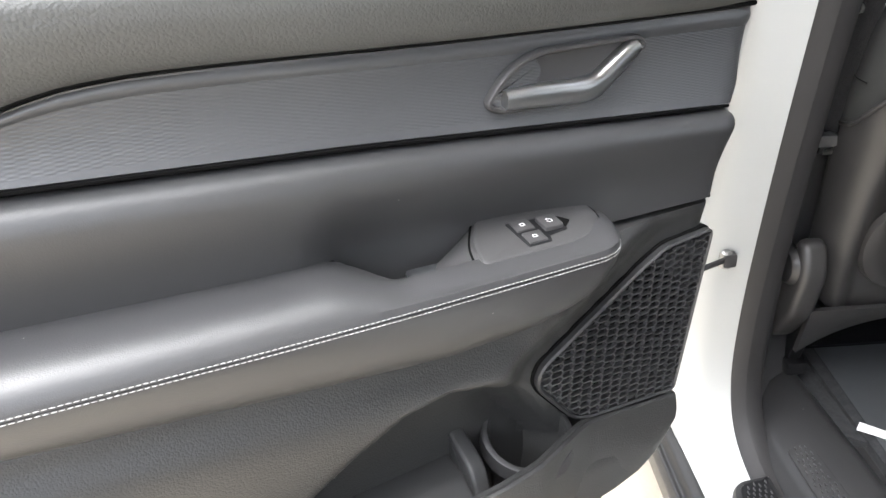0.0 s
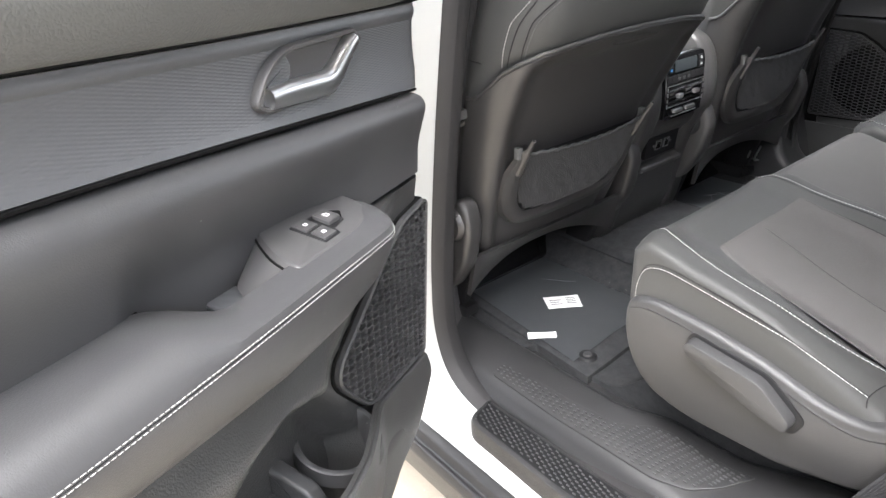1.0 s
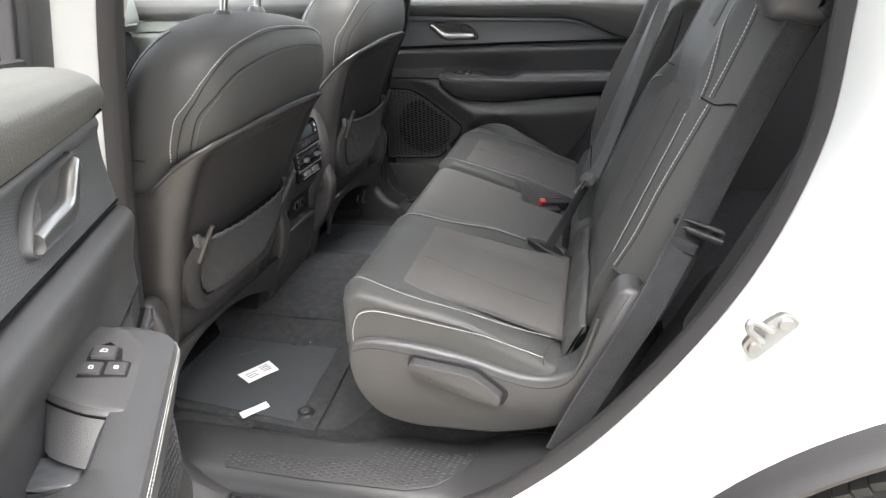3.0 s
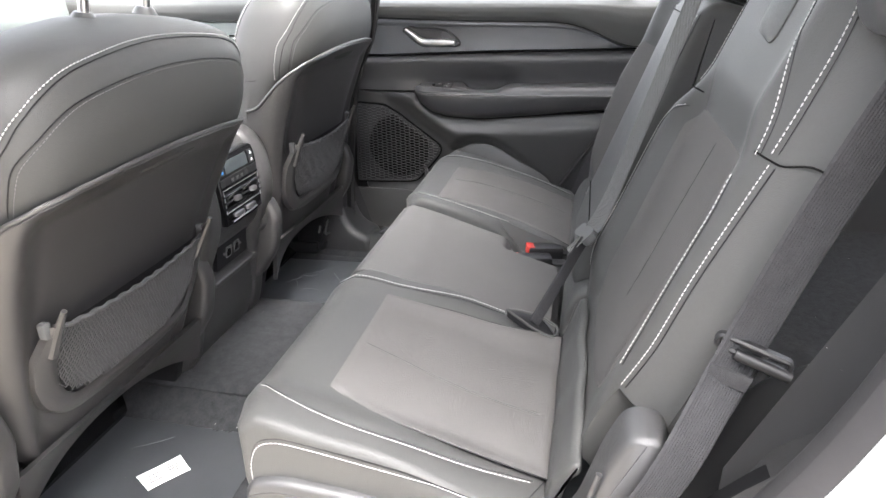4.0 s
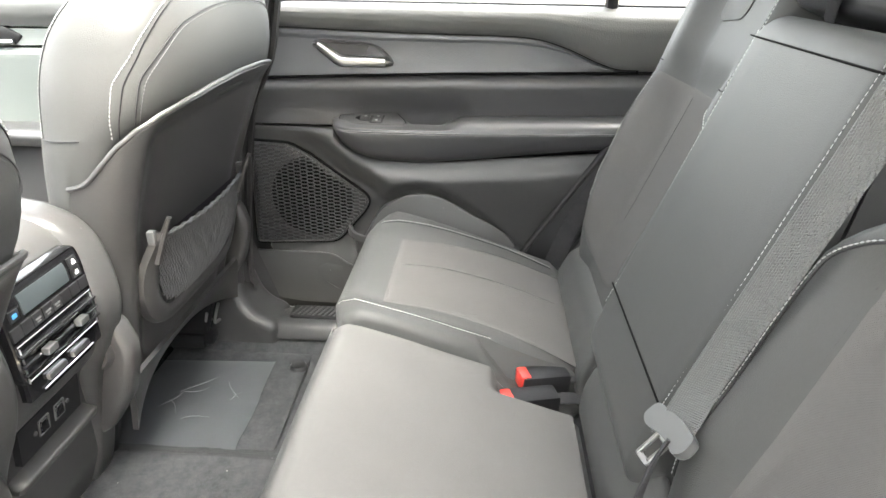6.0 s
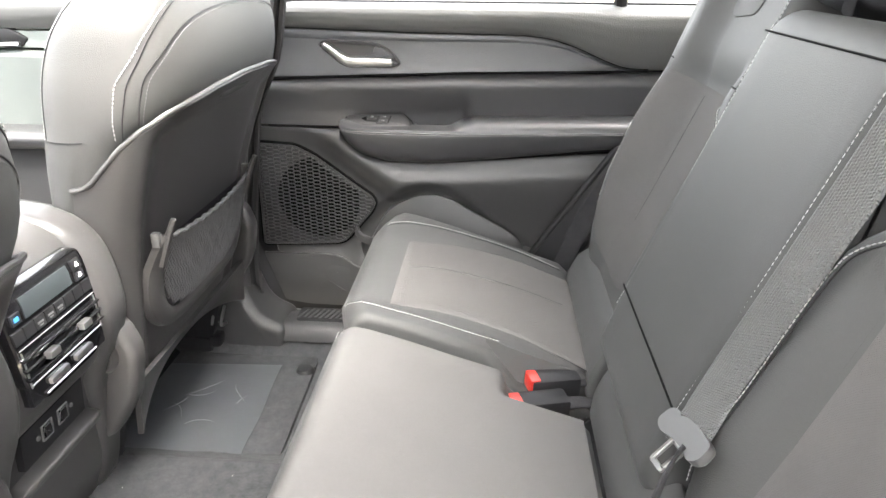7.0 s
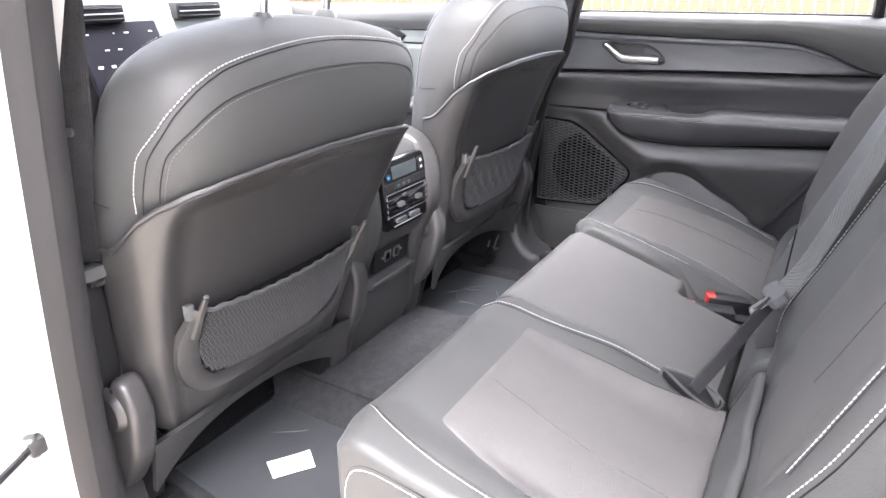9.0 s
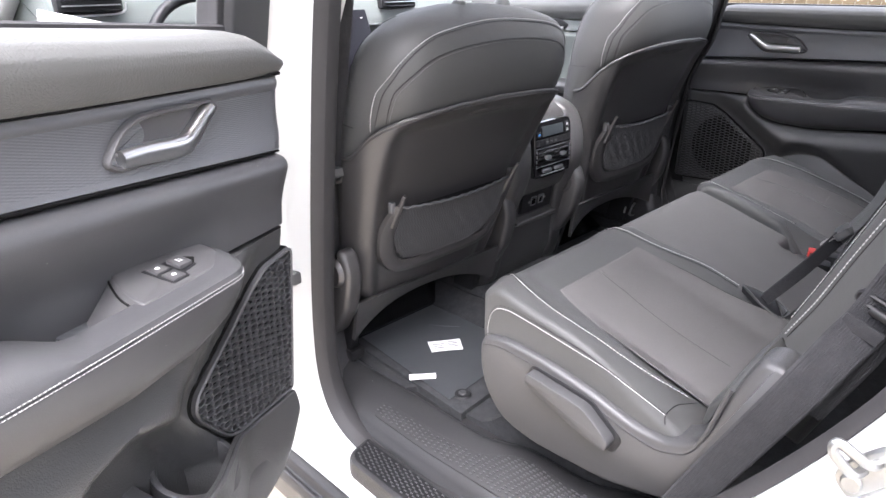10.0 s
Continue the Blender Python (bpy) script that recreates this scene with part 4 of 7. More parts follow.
    for r, z in ((0.056, 0.655), (0.054, 0.670), (0.052, 0.6715), (0.0475, 0.6715), (0.0455, 0.668), (0.042, 0.62), (0.039, 0.594), (0.029, 0.590), (0.026, 0.593), (0.024, 0.596), (0.0, 0.597)):
        rows.append([V(*conv(c.x + max(r, 0.001) * 1.02 * math.cos(a), c.y + max(r, 0.001) * 0.86 * math.sin(a), z - (0.016 * math.sin(a) if r > 0.0435 else 0))) for a in (2 * math.pi * k / 48 for k in range(48))])
    add_grid(holder, rows, closed=True)
    P("bottle_holder", holder, M_PLASTIC, lab="round black bottle holder in the map pocket")
    if not clear:
        arch = spline([(0.20, 0.64), (0.238, 0.708), (0.286, 0.741), (0.328, 0.753), (0.381, 0.747), (0.449, 0.711), (0.517, 0.677), (0.552, 0.649), (0.575, 0.60)], 6)
        flap = [tuple(q) for q in arch] + [(0.55, 0.56), (0.22, 0.56)]
        P("pocket_flap", plate(flap, lambda p, q, d: conv(p, d + 0.012 * sm(0.75, 0.62, q), q), 0.000, 0.026, 0.004), M_LOWER, lab="rounded dark flap of the map pocket")
        # black line along the flap's arch, drawn for the shade behind it
        P("pocket_gap_shade", tube([conv(q[0], 0.0190, q[1] + 0.003) for q in arch[20:-6]], lambda k: 0.0012 + 0.0030 * k, 6), M_GAP_SHADE)
    P("holder_rib", block(rounded([(-0.02, 0.56), (0.062, 0.56), (0.056, 0.630), (0.030, 0.672), (-0.02, 0.690)], 0.008), 0.284, 0.304, 0.005, lambda p, q, a: conv(a, p, q)), M_PLASTIC)
    P("holder_shelf", block(rounded([(-0.03, 0.555), (0.068, 0.56), (0.066, 0.630), (0.02, 0.655), (-0.03, 0.66)], 0.006), 0.300, 0.66, 0.008, lambda p, q, a: conv(a, p, q - 0.05 * max(0, a - 0.3))), M_PLASTIC)

    # speaker
    G = rounded(GRILLE, 0.012)
    P("speaker_backing", plate(G, lambda p, q, d: conv(p, d, q), 0.004, 0.0155, 0.001), M_PLASTIC)
    # a black disc for the shade in the loudspeaker's round opening, cut by the outline
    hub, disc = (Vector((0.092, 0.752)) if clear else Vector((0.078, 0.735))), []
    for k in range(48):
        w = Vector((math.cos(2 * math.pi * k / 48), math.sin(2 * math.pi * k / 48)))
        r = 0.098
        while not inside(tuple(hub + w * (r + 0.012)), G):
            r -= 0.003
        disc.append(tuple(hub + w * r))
    P("opening_shade", plate(disc, lambda p, q, d: conv(p, d, q), 0.012, 0.0162, 0.0003), M_GAP_SHADE, lab="black disc for the shade in the speaker's round opening")
    P("speaker_frame", ring(G, 0.0045, lambda p, q, d: conv(p, d, q), 0.006, 0.022, 0.002), M_PLASTIC, lab="black speaker surround")
    gw = 0.0022 if clear else 0.0050
    P("speaker_gap", ring([(p[0] + n.x * gw, p[1] + n.y * gw) for p, n in zip(G, normals2(G))], gw + 0.0015, lambda p, q, d: conv(p, d, q), 0.004, 0.0135 if clear else 0.0165, 0.001), M_GAP_SHADE)
    inner = [(p[0] - n.x * 0.006, p[1] - n.y * 0.006) for p, n in zip(G, normals2(G))]
    P("speaker_grille", honeycomb(inner, lambda p, q, d: conv(p, d, q), 0.0175, 0.0088, 0.0017, 0.0125, 0.0215), M_GRILLE, lab="black honeycomb speaker grille", smooth=False)

    # armrest: a pull grip with a hollow behind it, running into the rear pad
    OUTR = [(0.040, 0.9335), (0.052, 0.9325), (0.062, 0.9295), (0.070, 0.9245), (0.0755, 0.918), (0.0785, 0.909), (0.0780, 0.898), (0.0755, 0.885), (0.071, 0.870), (0.065, 0.855), (0.057, 0.843), (0.042, 0.836), (-0.020, 0.834)]
    GRIP = [(-0.030, 0.890), (0.004, 0.890), (0.020, 0.892), (0.029, 0.899), (0.033, 0.912), (0.036, 0.928)]
    REAR = [(-0.034, 0.890), (-0.014, 0.892), (-0.0065, 0.905), (-0.0050, 0.9265), (-0.0020, 0.9325), (0.008, 0.9345)]
    rise = lambda x: 0.010 * sm(0.35, 0.85, x)

    def nose(x):
        return 1 - 0.80 * (1 - math.sqrt(max(0, 1 - (1 - min(1, max(0, (x - 0.134) / 0.058))) ** 2)))

    def rail_conv(p, q, a):
        k = nose(a)
        q = q - 0.013 * sm(0.445, 0.37, a) * (1 - 0.5 * sm(0.20, 0.15, a)) * sm(0.914, 0.930, q)
        if q < 0.909:
            q = 0.909 + (q - 0.909) * (0.909 - interp(a, UNDER)) / 0.075
        else:
            q = 0.909 + (q - 0.909) * (0.35 + 0.65 * k)
        return conv(a, -0.02 + (p + 0.02) * k, q + rise(a))

    rows = []
    for a in [0.134, 0.1345, 0.136, 0.139, 0.143, 0.149, 0.157, 0.166, 0.178, 0.19] + lin(0.205, 0.46, 34) + lin(0.48, 0.90, 14):
        k = max(sm(0.366, 0.418, a), sm(0.178, 0.160, a))
        inn = [(g[0] + (r[0] - g[0]) * k, g[1] + (r[1] - g[1]) * k) for g, r in zip(GRIP, REAR)]
        rows.append([V(*rail_conv(p, q, a)) for p, q in inn + OUTR])
    P("armrest", grid(rows, closed=True, cap=True), M_SOFT, lab="dark padded armrest with a pull grip")
    for d, z in ((0.0782, 0.9110), (0.0786, 0.9070)):
        line = [rail_conv(d + 0.0003, z, a) for a in lin(0.140, 0.895, 64)]
        P("seam_stitching", stitch_bm(line, 0.0044, 0.0034, 0.00048), M_THREAD, lab="pale stitching")
    # black line that stands for the shade of the undercut below the armrest
    P("panel_gap_shade", tube([conv(a, 0.030, interp(a, UNDER) - 0.0005) for a in lin(0.150, 0.895, 50)], 0.0018, 6), M_GAP_SHADE)
    P("seam_groove", tube([rail_conv(0.0784, 0.909, a) for a in lin(0.150, 0.897, 50)], 0.0004, 5), M_DARK)
    P("hollow_insert", block(rounded([(-0.012, 0.884), (0.022, 0.885), (0.022, 0.8955), (-0.012, 0.900)], 0.002), 0.312, 0.350, 0.003, lambda p, q, a: conv(a, p, q)), M_STRIP, lab="small grey insert in the grip hollow")

    # dark joint between the rear pad and the middle panel
    P("pad_gap", tube([rail_conv(-0.006, 0.9300, a) for a in lin(0.418, 0.895, 40)], 0.0022, 6), M_GAP_SHADE)

    # switch pod: a flat top that falls to the grip hollow at its rear end, leather wrapped round its front
    ztop = lambda dd: 0.9325 - 0.242 * dd
    TP = lambda x, dd, h: conv(x, dd, ztop(dd) + h)
    OUT = [tuple(p) for p in dense(rounded([(0.153, -0.010, 0.004), (0.153, 0.026, 0.010), (0.172, 0.047, 0.016), (0.205, 0.0525, 0.02), (0.304, 0.0525, 0.008), (0.297, 0.022, 0.012), (0.276, -0.010, 0.006)], 0.01), 0.006)]
    nin = normals2(OUT)
    rear = lambda x, dd: sm(0.262, 0.285, x) * sm(0.054, 0.046, dd)
    rows = [[V(*TP(p[0] + 0.040 * rear(*p), p[1], -0.040 + 0.012 * rear(*p))) for p in OUT], [V(*TP(p[0] + 0.006 * rear(*p), p[1], -0.007)) for p in OUT], [V(*TP(p[0], p[1], -0.0022)) for p in OUT],
            [V(*TP(p[0] - n.x * 0.0008, p[1] - n.y * 0.0008, -0.0006)) for p, n in zip(OUT, nin)], [V(*TP(p[0] - n.x * 0.0026, p[1] - n.y * 0.0026, 0.0002)) for p, n in zip(OUT, nin)],
            [V(*TP(p[0] - n.x * 0.0036, p[1] - n.y * 0.0036, 0.0004)) for p, n in zip(OUT, nin)]]
    P("switch_pod", grid(rows, closed=True, cap=True), M_TRIM, lab="grey plastic window switch pod")
    k0 = max(range(len(OUT)), key=lambda k: OUT[k][0] - 9 * OUT[k][1])
    turn = [(k0 + k) % len(OUT) for k in range(len(OUT))]
    turn = [k for k in (turn if OUT[turn[2]][1] > -0.009 else turn[::-1]) if OUT[k][1] > -0.0085]
    P("pod_gap", tube([TP(OUT[k][0] + nin[k].x * 0.0006 + 0.004 * rear(*OUT[k]), OUT[k][1] + nin[k].y * 0.0006, -0.0022 - 0.003 * rear(*OUT[k])) for k in turn], 0.0011, 6), M_GAP_SHADE)
    bez = rounded([(0.254, 0.008), (0.251, 0.045), (0.225, 0.045), (0.222, 0.037), (0.199, 0.034), (0.196, 0.016), (0.201, 0.010), (0.228, 0.010)], 0.002)
    sw = P("switch_panel", plate(bez, TP, -0.006, 0.0012, 0.0005), M_DARK, lab="black switch panel")
    # flat black patch painted as the shade of a small hollow
    P("switch_hollow_shade", plate(rounded([(0.2005, 0.032), (0.1985, 0.013), (0.188, 0.023)], 0.002), TP, -0.006, 0.0013, 0.0003), M_GAP_SHADE, sw)
    m3 = Matrix((V(*conv(1, 0, 0)) - V(*conv(0, 0, 0)), (V(*TP(0, 1, 0)) - V(*TP(0, 0, 0))).normalized(), V(0, 0, 1))).transposed()
    P("window_switch", box(V(*TP(0.2125, 0.0225, 0.0022)), (0.021, 0.019, 0.006), 0.002, m=m3), M_TRIM, sw)
    P("symbol", ring(rounded([(0.2155, 0.019), (0.2155, 0.025), (0.2100, 0.025), (0.2100, 0.021)], 0.0005), 0.0008, TP, 0.003, 0.0054, 0.0001), M_ICON, sw, smooth=False)
    for x, dd in ((0.240, 0.017), (0.2385, 0.0355)):
        P("lock_switch", box(V(*TP(x, dd, 0.0010)), (0.020, 0.0155, 0.004), 0.0010, m=m3), M_TRIM, sw)
        P("symbol", ring(rounded([(x + 0.0025, dd - 0.0018), (x + 0.0025, dd + 0.0018), (x - 0.0025, dd + 0.0018), (x - 0.0025, dd - 0.0018)], 0.0005), 0.0008, TP, 0.002, 0.0033, 0.0001), M_ICON, sw, smooth=False)

    # pull handle in its bowl
    BEZ = rounded([(0.278, 1.044, 0.012), (0.256, 1.072, 0.02), (0.226, 1.087, 0.015), (0.108, 1.093, 0.010), (0.095, 1.081, 0.008), (0.150, 1.038, 0.012), (0.262, 1.035, 0.010)], 0.01, 6)
    nb = normals2(BEZ)
    cv = lambda p, q, d: conv(p, d, q)
    rows = []
    for ins, d in ((0.0, 0.000), (0.000, 0.007), (0.0015, 0.009), (0.004, 0.009), (0.0055, 0.007), (0.0075, -0.006), (0.012, -0.022), (0.018, -0.030)):
        rows.append([V(*cv(p[0] - n.x * ins, p[1] - n.y * ins, d)) for p, n in zip(BEZ, nb)])
    bz = P("handle_bowl", grid(rows, closed=True, cap=True), M_TRIM, lab="dark bowl round the pull handle")
    tri = rounded([(0.270, 1.048, 0.004), (0.252, 1.072, 0.008), (0.226, 1.0835, 0.003), (0.214, 1.068, 0.01), (0.224, 1.054, 0.004)], 0.004)
    P("handle_cheek", plate(tri, cv, -0.02, 0.004, 0.002), M_STRIP, bz)
    path = spline([(0.257, 1.047), (0.225, 1.0475), (0.178, 1.0465), (0.162, 1.0475), (0.148, 1.054), (0.122, 1.074), (0.106, 1.084)], 6)
    rows = []
    n = len(path)
    for i, p in enumerate(path):
        a, b = path[max(0, i - 1)], path[min(n - 1, i + 1)]
        t = (b - a).normalized()
        nn = Vector((-t.y, t.x))
        k = i / (n - 1)
        w = 0.0115 * (0.55 + 0.45 * math.sin(math.pi * min(1, 0.15 + k * 0.85)))
        dep = 0.013 if k < 0.97 else 0.006
        sec = [(-w, 0.002), (-w * 0.92, dep * 0.75), (-w * 0.45, dep), (w * 0.45, dep), (w * 0.92, dep * 0.75), (w, 0.002), (w * 0.7, -0.004), (-w * 0.7, -0.004)]
        rows.append([V(*cv(p.x + nn.x * s, p.y + nn.y * s, d)) for s, d in sec])
    P("pull_handle", grid(rows, closed=True, cap=True), M_SATIN, bz, "satin chrome pull handle", angle=60)
    if not clear:
        return
    # painted shell behind the trim, window frame and glass
    cvs = lambda p, q, d: conv(p, d, q)
    SH = rounded([(-0.075, 1.128), (-0.055, 0.95), (-0.022, 0.66), (0.05, 0.56), (0.20, 0.50), (0.40, 0.46), (0.62, 0.55), (0.80, 0.86), (0.93, 1.128)], 0.03)
    rows = []
    ns = normals2(SH)
    for ins, d in ((0.06, -0.075), (0.012, -0.07), (0.006, -0.02), (0.0, -0.012), (0.0, -0.085), (-0.004, -0.095), (-0.022, -0.10), (-0.026, -0.105), (-0.024, -0.115), (0.0, -0.135), (0.05, -0.15)):
        rows.append([V(*cvs(p[0] - n.x * ins, p[1] - n.y * ins, d)) for p, n in zip(SH, ns)])
    P("door_shell", grid(rows, closed=True, cap=True), M_WHITE, lab="white painted steel door shell")
    wf = rounded([(-0.125, 0.0, 0.012), (-0.030, 0.0, 0.006), (-0.018, -0.012, 0.004), (-0.018, -0.05, 0.01), (-0.125, -0.05, 0.01)], 0.01)
    bm = grid([[V(*conv(p[0] + 0.10 * max(0, z - 1.2), p[1] - 0.045 + 0.16 * (z - 1.17), z)) for p in wf] for z in lin(1.08, 1.62, 9)], closed=True, cap=True)
    P("window_frame", bm, M_PLASTIC, lab="dark grey window frame")
    ws = rounded([(0.0, 0.0), (0.016, 0.0), (0.016, -0.03), (0.0, -0.03)], 0.004)
    bm = grid([[V(*conv(p[0] - 0.019 + 0.10 * max(0, z - 1.2), p[1] - 0.052 + 0.16 * (z - 1.17), z)) for p in ws] for z in lin(1.10, 1.62, 9)], closed=True, cap=True)
    P("glass_channel", bm, M_RUBBER)
    P("sill_seal", tube([conv(x, -0.050, 1.168) for x in lin(-0.01, 0.90, 8)], 0.005, 6), M_RUBBER)
    g = P("window_pane", patch(lambda u, v: conv(-0.012 + u * 0.90, -0.068 + 0.16 * v * 0.45, 1.16 + 0.45 * v), lin(0, 1, 3), lin(0, 1, 3)), M_GLASS, lab="clear door glass")
    g.visible_shadow = False


def near_door():
    th = radians(61.5)
    d = new("rear_door")
    tagged(d, "open rear side door with dark grey inner trim and white shell", "car door")
    d.empty_display_size = 0.1
    turn = Matrix.Rotation(-th, 4, "Z")
    lift = Matrix.Translation((0, 0, 0.018)) @ Matrix.Translation((0.02, 0.17, 1.0)) @ Matrix.Rotation(radians(-4.0), 4, "Y") @ Matrix.Translation((-0.02, -0.17, -1.0))
    d.matrix_world = turn @ Matrix.Translation((-0.02, -0.012, 0)) @ lift
    door_trim(d, lambda x, dd, z: (x, 0.17 + dd, z), True)


def far_door():
    d = thing("far_rear_door", (0.4, 1.79, 0.45), "closed rear door opposite with dark grey inner trim", "car door")
    door_trim(d, lambda x, dd, z: (x, 1.79 - dd, z), False)


near_door()
far_door()
# ---- front seats ----
SW = [(0.58, 0.180), (0.65, 0.205), (0.80, 0.228), (0.95, 0.249), (1.02, 0.252), (1.06, 0.252), (1.10, 0.248), (1.13, 0.240), (1.155, 0.222), (1.175, 0.190), (1.190, 0.140), (1.200, 0.05)]
SX = [(0.58, -0.080), (0.70, -0.040), (0.85, 0.012), (0.96, 0.066), (1.05, 0.115), (1.12, 0.126), (1.16, 0.119), (1.18, 0.092), (1.200, 0.03)]
SM = [(0.58, -0.158), (0.85, -0.080), (1.05, -0.005), (1.12, 0.018), (1.17, 0.026), (1.200, 0.010)]
SF = [(0.58, -0.20), (0.85, -0.16), (1.05, -0.115), (1.12, -0.085), (1.17, -0.040), (1.200, -0.01)]


def curve(pts):
    sp = spline(pts, 10)
    return lambda x: interp(x, sp)


seat_w, seat_r, seat_m, seat_f = curve(SW), curve(SX), curve(SM), curve(SF)


def back_x(y, z, off=0.0):
    """Rear face of a front seat's back at y from its middle."""
    xc = seat_m(z)
    k = min(1, abs(y) / (seat_w(z) + off))
    return xc + (seat_r(z) - xc + off) * (1 - k ** 5.0) ** (1 / 3.0)


def front_seat(yc, lift, shift, tilt):
    """lift and shift move the whole seat up and rearwards; tilt sets its back more upright (degrees)."""
    t = thing("front_seat", (-0.3, yc, 0.43), "dark grey vinyl front seat with black shell and net pocket", "car seat", "front seats")
    ct, sn = math.cos(radians(tilt)), math.sin(radians(tilt))

    def W(x, y, z):
        X, Z = x + 0.10, z - 0.60
        return V(-0.10 + X * ct - Z * sn + shift, yc + y, 0.60 + X * sn + Z * ct + lift)

    def section(z, n=72):
        w, xc, xf = seat_w(z), seat_m(z), seat_f(z)
        row = []
        for k in range(n):
            a = 2 * math.pi * k / n
            c, q = math.cos(a), math.sin(a)
            y = w * math.copysign(abs(q) ** 0.55, q)
            if c > 0:
                row.append(W(back_x(y * 0.9999, z) - 0.022 * sm(1.02, 0.98, z), y, z))
            else:
                row.append(W(xc - (xc - xf) * (1 - min(1, abs(y) / w) ** 3.0) ** 0.5, y, z))
        return row

    zs = lin(0.58, 1.10, 26) + [1.12, 1.135, 1.15, 1.162, 1.172, 1.18, 1.187, 1.193, 1.197, 1.200]
    part("backrest", grid([section(z) for z in zs], closed=True, cap=True), M_LEATHER, t, "dark grey vinyl backrest")

    # plastic shell over the lower back; its upper edge is nearly level and drops round the corners
    TOP = [(0.0, 1.041), (0.109, 1.038), (0.175, 1.031), (0.217, 1.021), (0.240, 1.006), (0.250, 0.988), (0.2545, 0.965), (0.257, 0.940)]
    top_at = lambda y: interp(abs(y), TOP)
    bend = lambda k: math.copysign(abs(math.sin(k * math.pi / 2)) ** 0.85, k)

    def f_shell(u, v):
        k = u * 2 - 1
        z0 = 0.600 + 0.03 * (abs(k) ** 2)
        z1 = top_at(bend(k) * 0.257)
        z = z0 + (z1 - z0) * v
        y = bend(k) * (seat_w(max(z, 0.58)) + 0.006)
        x = back_x(y, max(z, 0.58), 0.006) + 0.004
        # a rounded border stands proud of a flat, sunken middle; the upper edge is rolled
        b = sm(0.70, 0.50, abs(k)) * sm(1.0, 0.90, v)
        return W(x - 0.020 * b - 0.007 * sm(0.985, 1.0, v), y, z)

    part("back_shell", patch(f_shell, lin(0, 1, 90), lin(0, 0.88, 30) + lin(0.89, 1, 16)), M_SHELL, t, "black plastic back shell")
    ys = [bend(k) for k in lin(-1, 1, 70)]
    part("shell_bead", tube([W(back_x(q * (seat_w(top_at(q * 0.257)) + 0.006), top_at(q * 0.257), 0.006) + 0.0005, q * (seat_w(top_at(q * 0.257)) + 0.006), top_at(q * 0.257) - 0.001) for q in ys], 0.0034, 8), M_SHELL, t, "rolled upper edge of the shell")

    # seams of the vinyl
    def line(pts, off=0.0012, k=1.0):
        sp = spline(pts, 10)
        return [W(back_x(p[0] * k, p[1]) + off, p[0] * k + math.copysign(off * 0.6, p[0]), p[1]) for p in sp]

    def mirrored(half):
        return [(-a, b) for a, b in half] + [(a, b) for a, b in half[::-1]]

    OUTER = mirrored([(0.2465, 1.000), (0.2485, 1.025), (0.249, 1.050), (0.247, 1.071), (0.239, 1.094), (0.226, 1.118), (0.201, 1.142), (0.164, 1.159), (0.107, 1.169), (0.035, 1.175)])
    INNER = mirrored([(0.2345, 1.012), (0.2365, 1.035), (0.2355, 1.060), (0.230, 1.075), (0.216, 1.092), (0.194, 1.111), (0.165, 1.125), (0.113, 1.135), (0.04, 1.141)])
    part("outer_stitching", stitch_bm(line(OUTER), 0.0058, 0.0042, 0.0009), M_THREAD, t, "pale stitching")
    part("outer_seam", tube(line([(a * 0.985, b - 0.004) for a, b in OUTER], 0.0002), 0.0008, 5), M_DARK, t)
    part("inner_seam", tube(line(INNER, 0.0003), 0.0008, 5), M_DARK, t)
    part("inner_stitching", stitch_bm(line([(a * 0.985, b - 0.0035) for a, b in INNER]), 0.005, 0.0035, 0.0006), M_GTHREAD, t)
    for q in (-1, 1):
        def flank(x, z):
            xc, xf = seat_m(z), seat_f(z)
            k = min(1, max(0.0, (xc - x) / (xc - xf)))
            return W(x, q * (seat_w(z) * (1 - k * k) ** (1 / 3.0) + 0.0008), z)
        edge_line = spline([(-0.086, 1.004), (-0.082, 1.035), (-0.074, 1.070), (-0.056, 1.107), (-0.032, 1.142), (-0.012, 1.168), (0.0, 1.184)], 6)
        part("flank_stitching", stitch_bm([flank(p[0] + 0.010, p[1]) for p in edge_line], 0.0058, 0.0042, 0.0009), M_THREAD, t, "pale stitching")
        part("flank_seam", tube([flank(p[0] + 0.014, p[1]) for p in edge_line], 0.0008, 5), M_DARK, t)
        # level seam from the shell's corner forwards, where the side panel begins
        part("cross_seam", tube([flank(x, 1.000 - 0.05 * (x + 0.02)) for x in lin(-0.085, -0.012, 10)], 0.0008, 5), M_DARK, t)

    # net pocket with its plastic frame and hooks
    def on_shell(y, z, off=0.0):
        return back_x(y, z, 0.006) - 0.005 + off

    PF = [(-0.177, 0.842), (-0.178, 0.800), (-0.175, 0.745), (-0.152, 0.700), (-0.10, 0.682), (0.10, 0.682), (0.152, 0.700), (0.172, 0.745), (0.170, 0.800), (0.160, 0.846)]
    sp = spline(PF, 8)
    rows = []
    for i, p in enumerate(sp):
        a, b = sp[max(0, i - 1)], sp[min(len(sp) - 1, i + 1)]
        tg = (b - a).normalized()
        nn = Vector((tg.y, -tg.x))
        k = i / (len(sp) - 1)
        endw = sm(0.0, 0.16, k) * sm(1.0, 0.84, k)
        wd = 0.005 + 0.011 * endw
        row = []
        for e, o in ((1, -0.004), (0.9, 0.008), (0.3, 0.012), (-0.5, 0.012), (-0.95, 0.008), (-1, -0.004)):
            q = p + nn * wd * e
            row.append(W(on_shell(q.x, q.y, o + 0.008 * (1 - endw)), q.x, q.y))
        rows.append(row)
    part("pocket_frame", grid(rows), M_SHELL, t, "black plastic pocket frame with hooked ends")
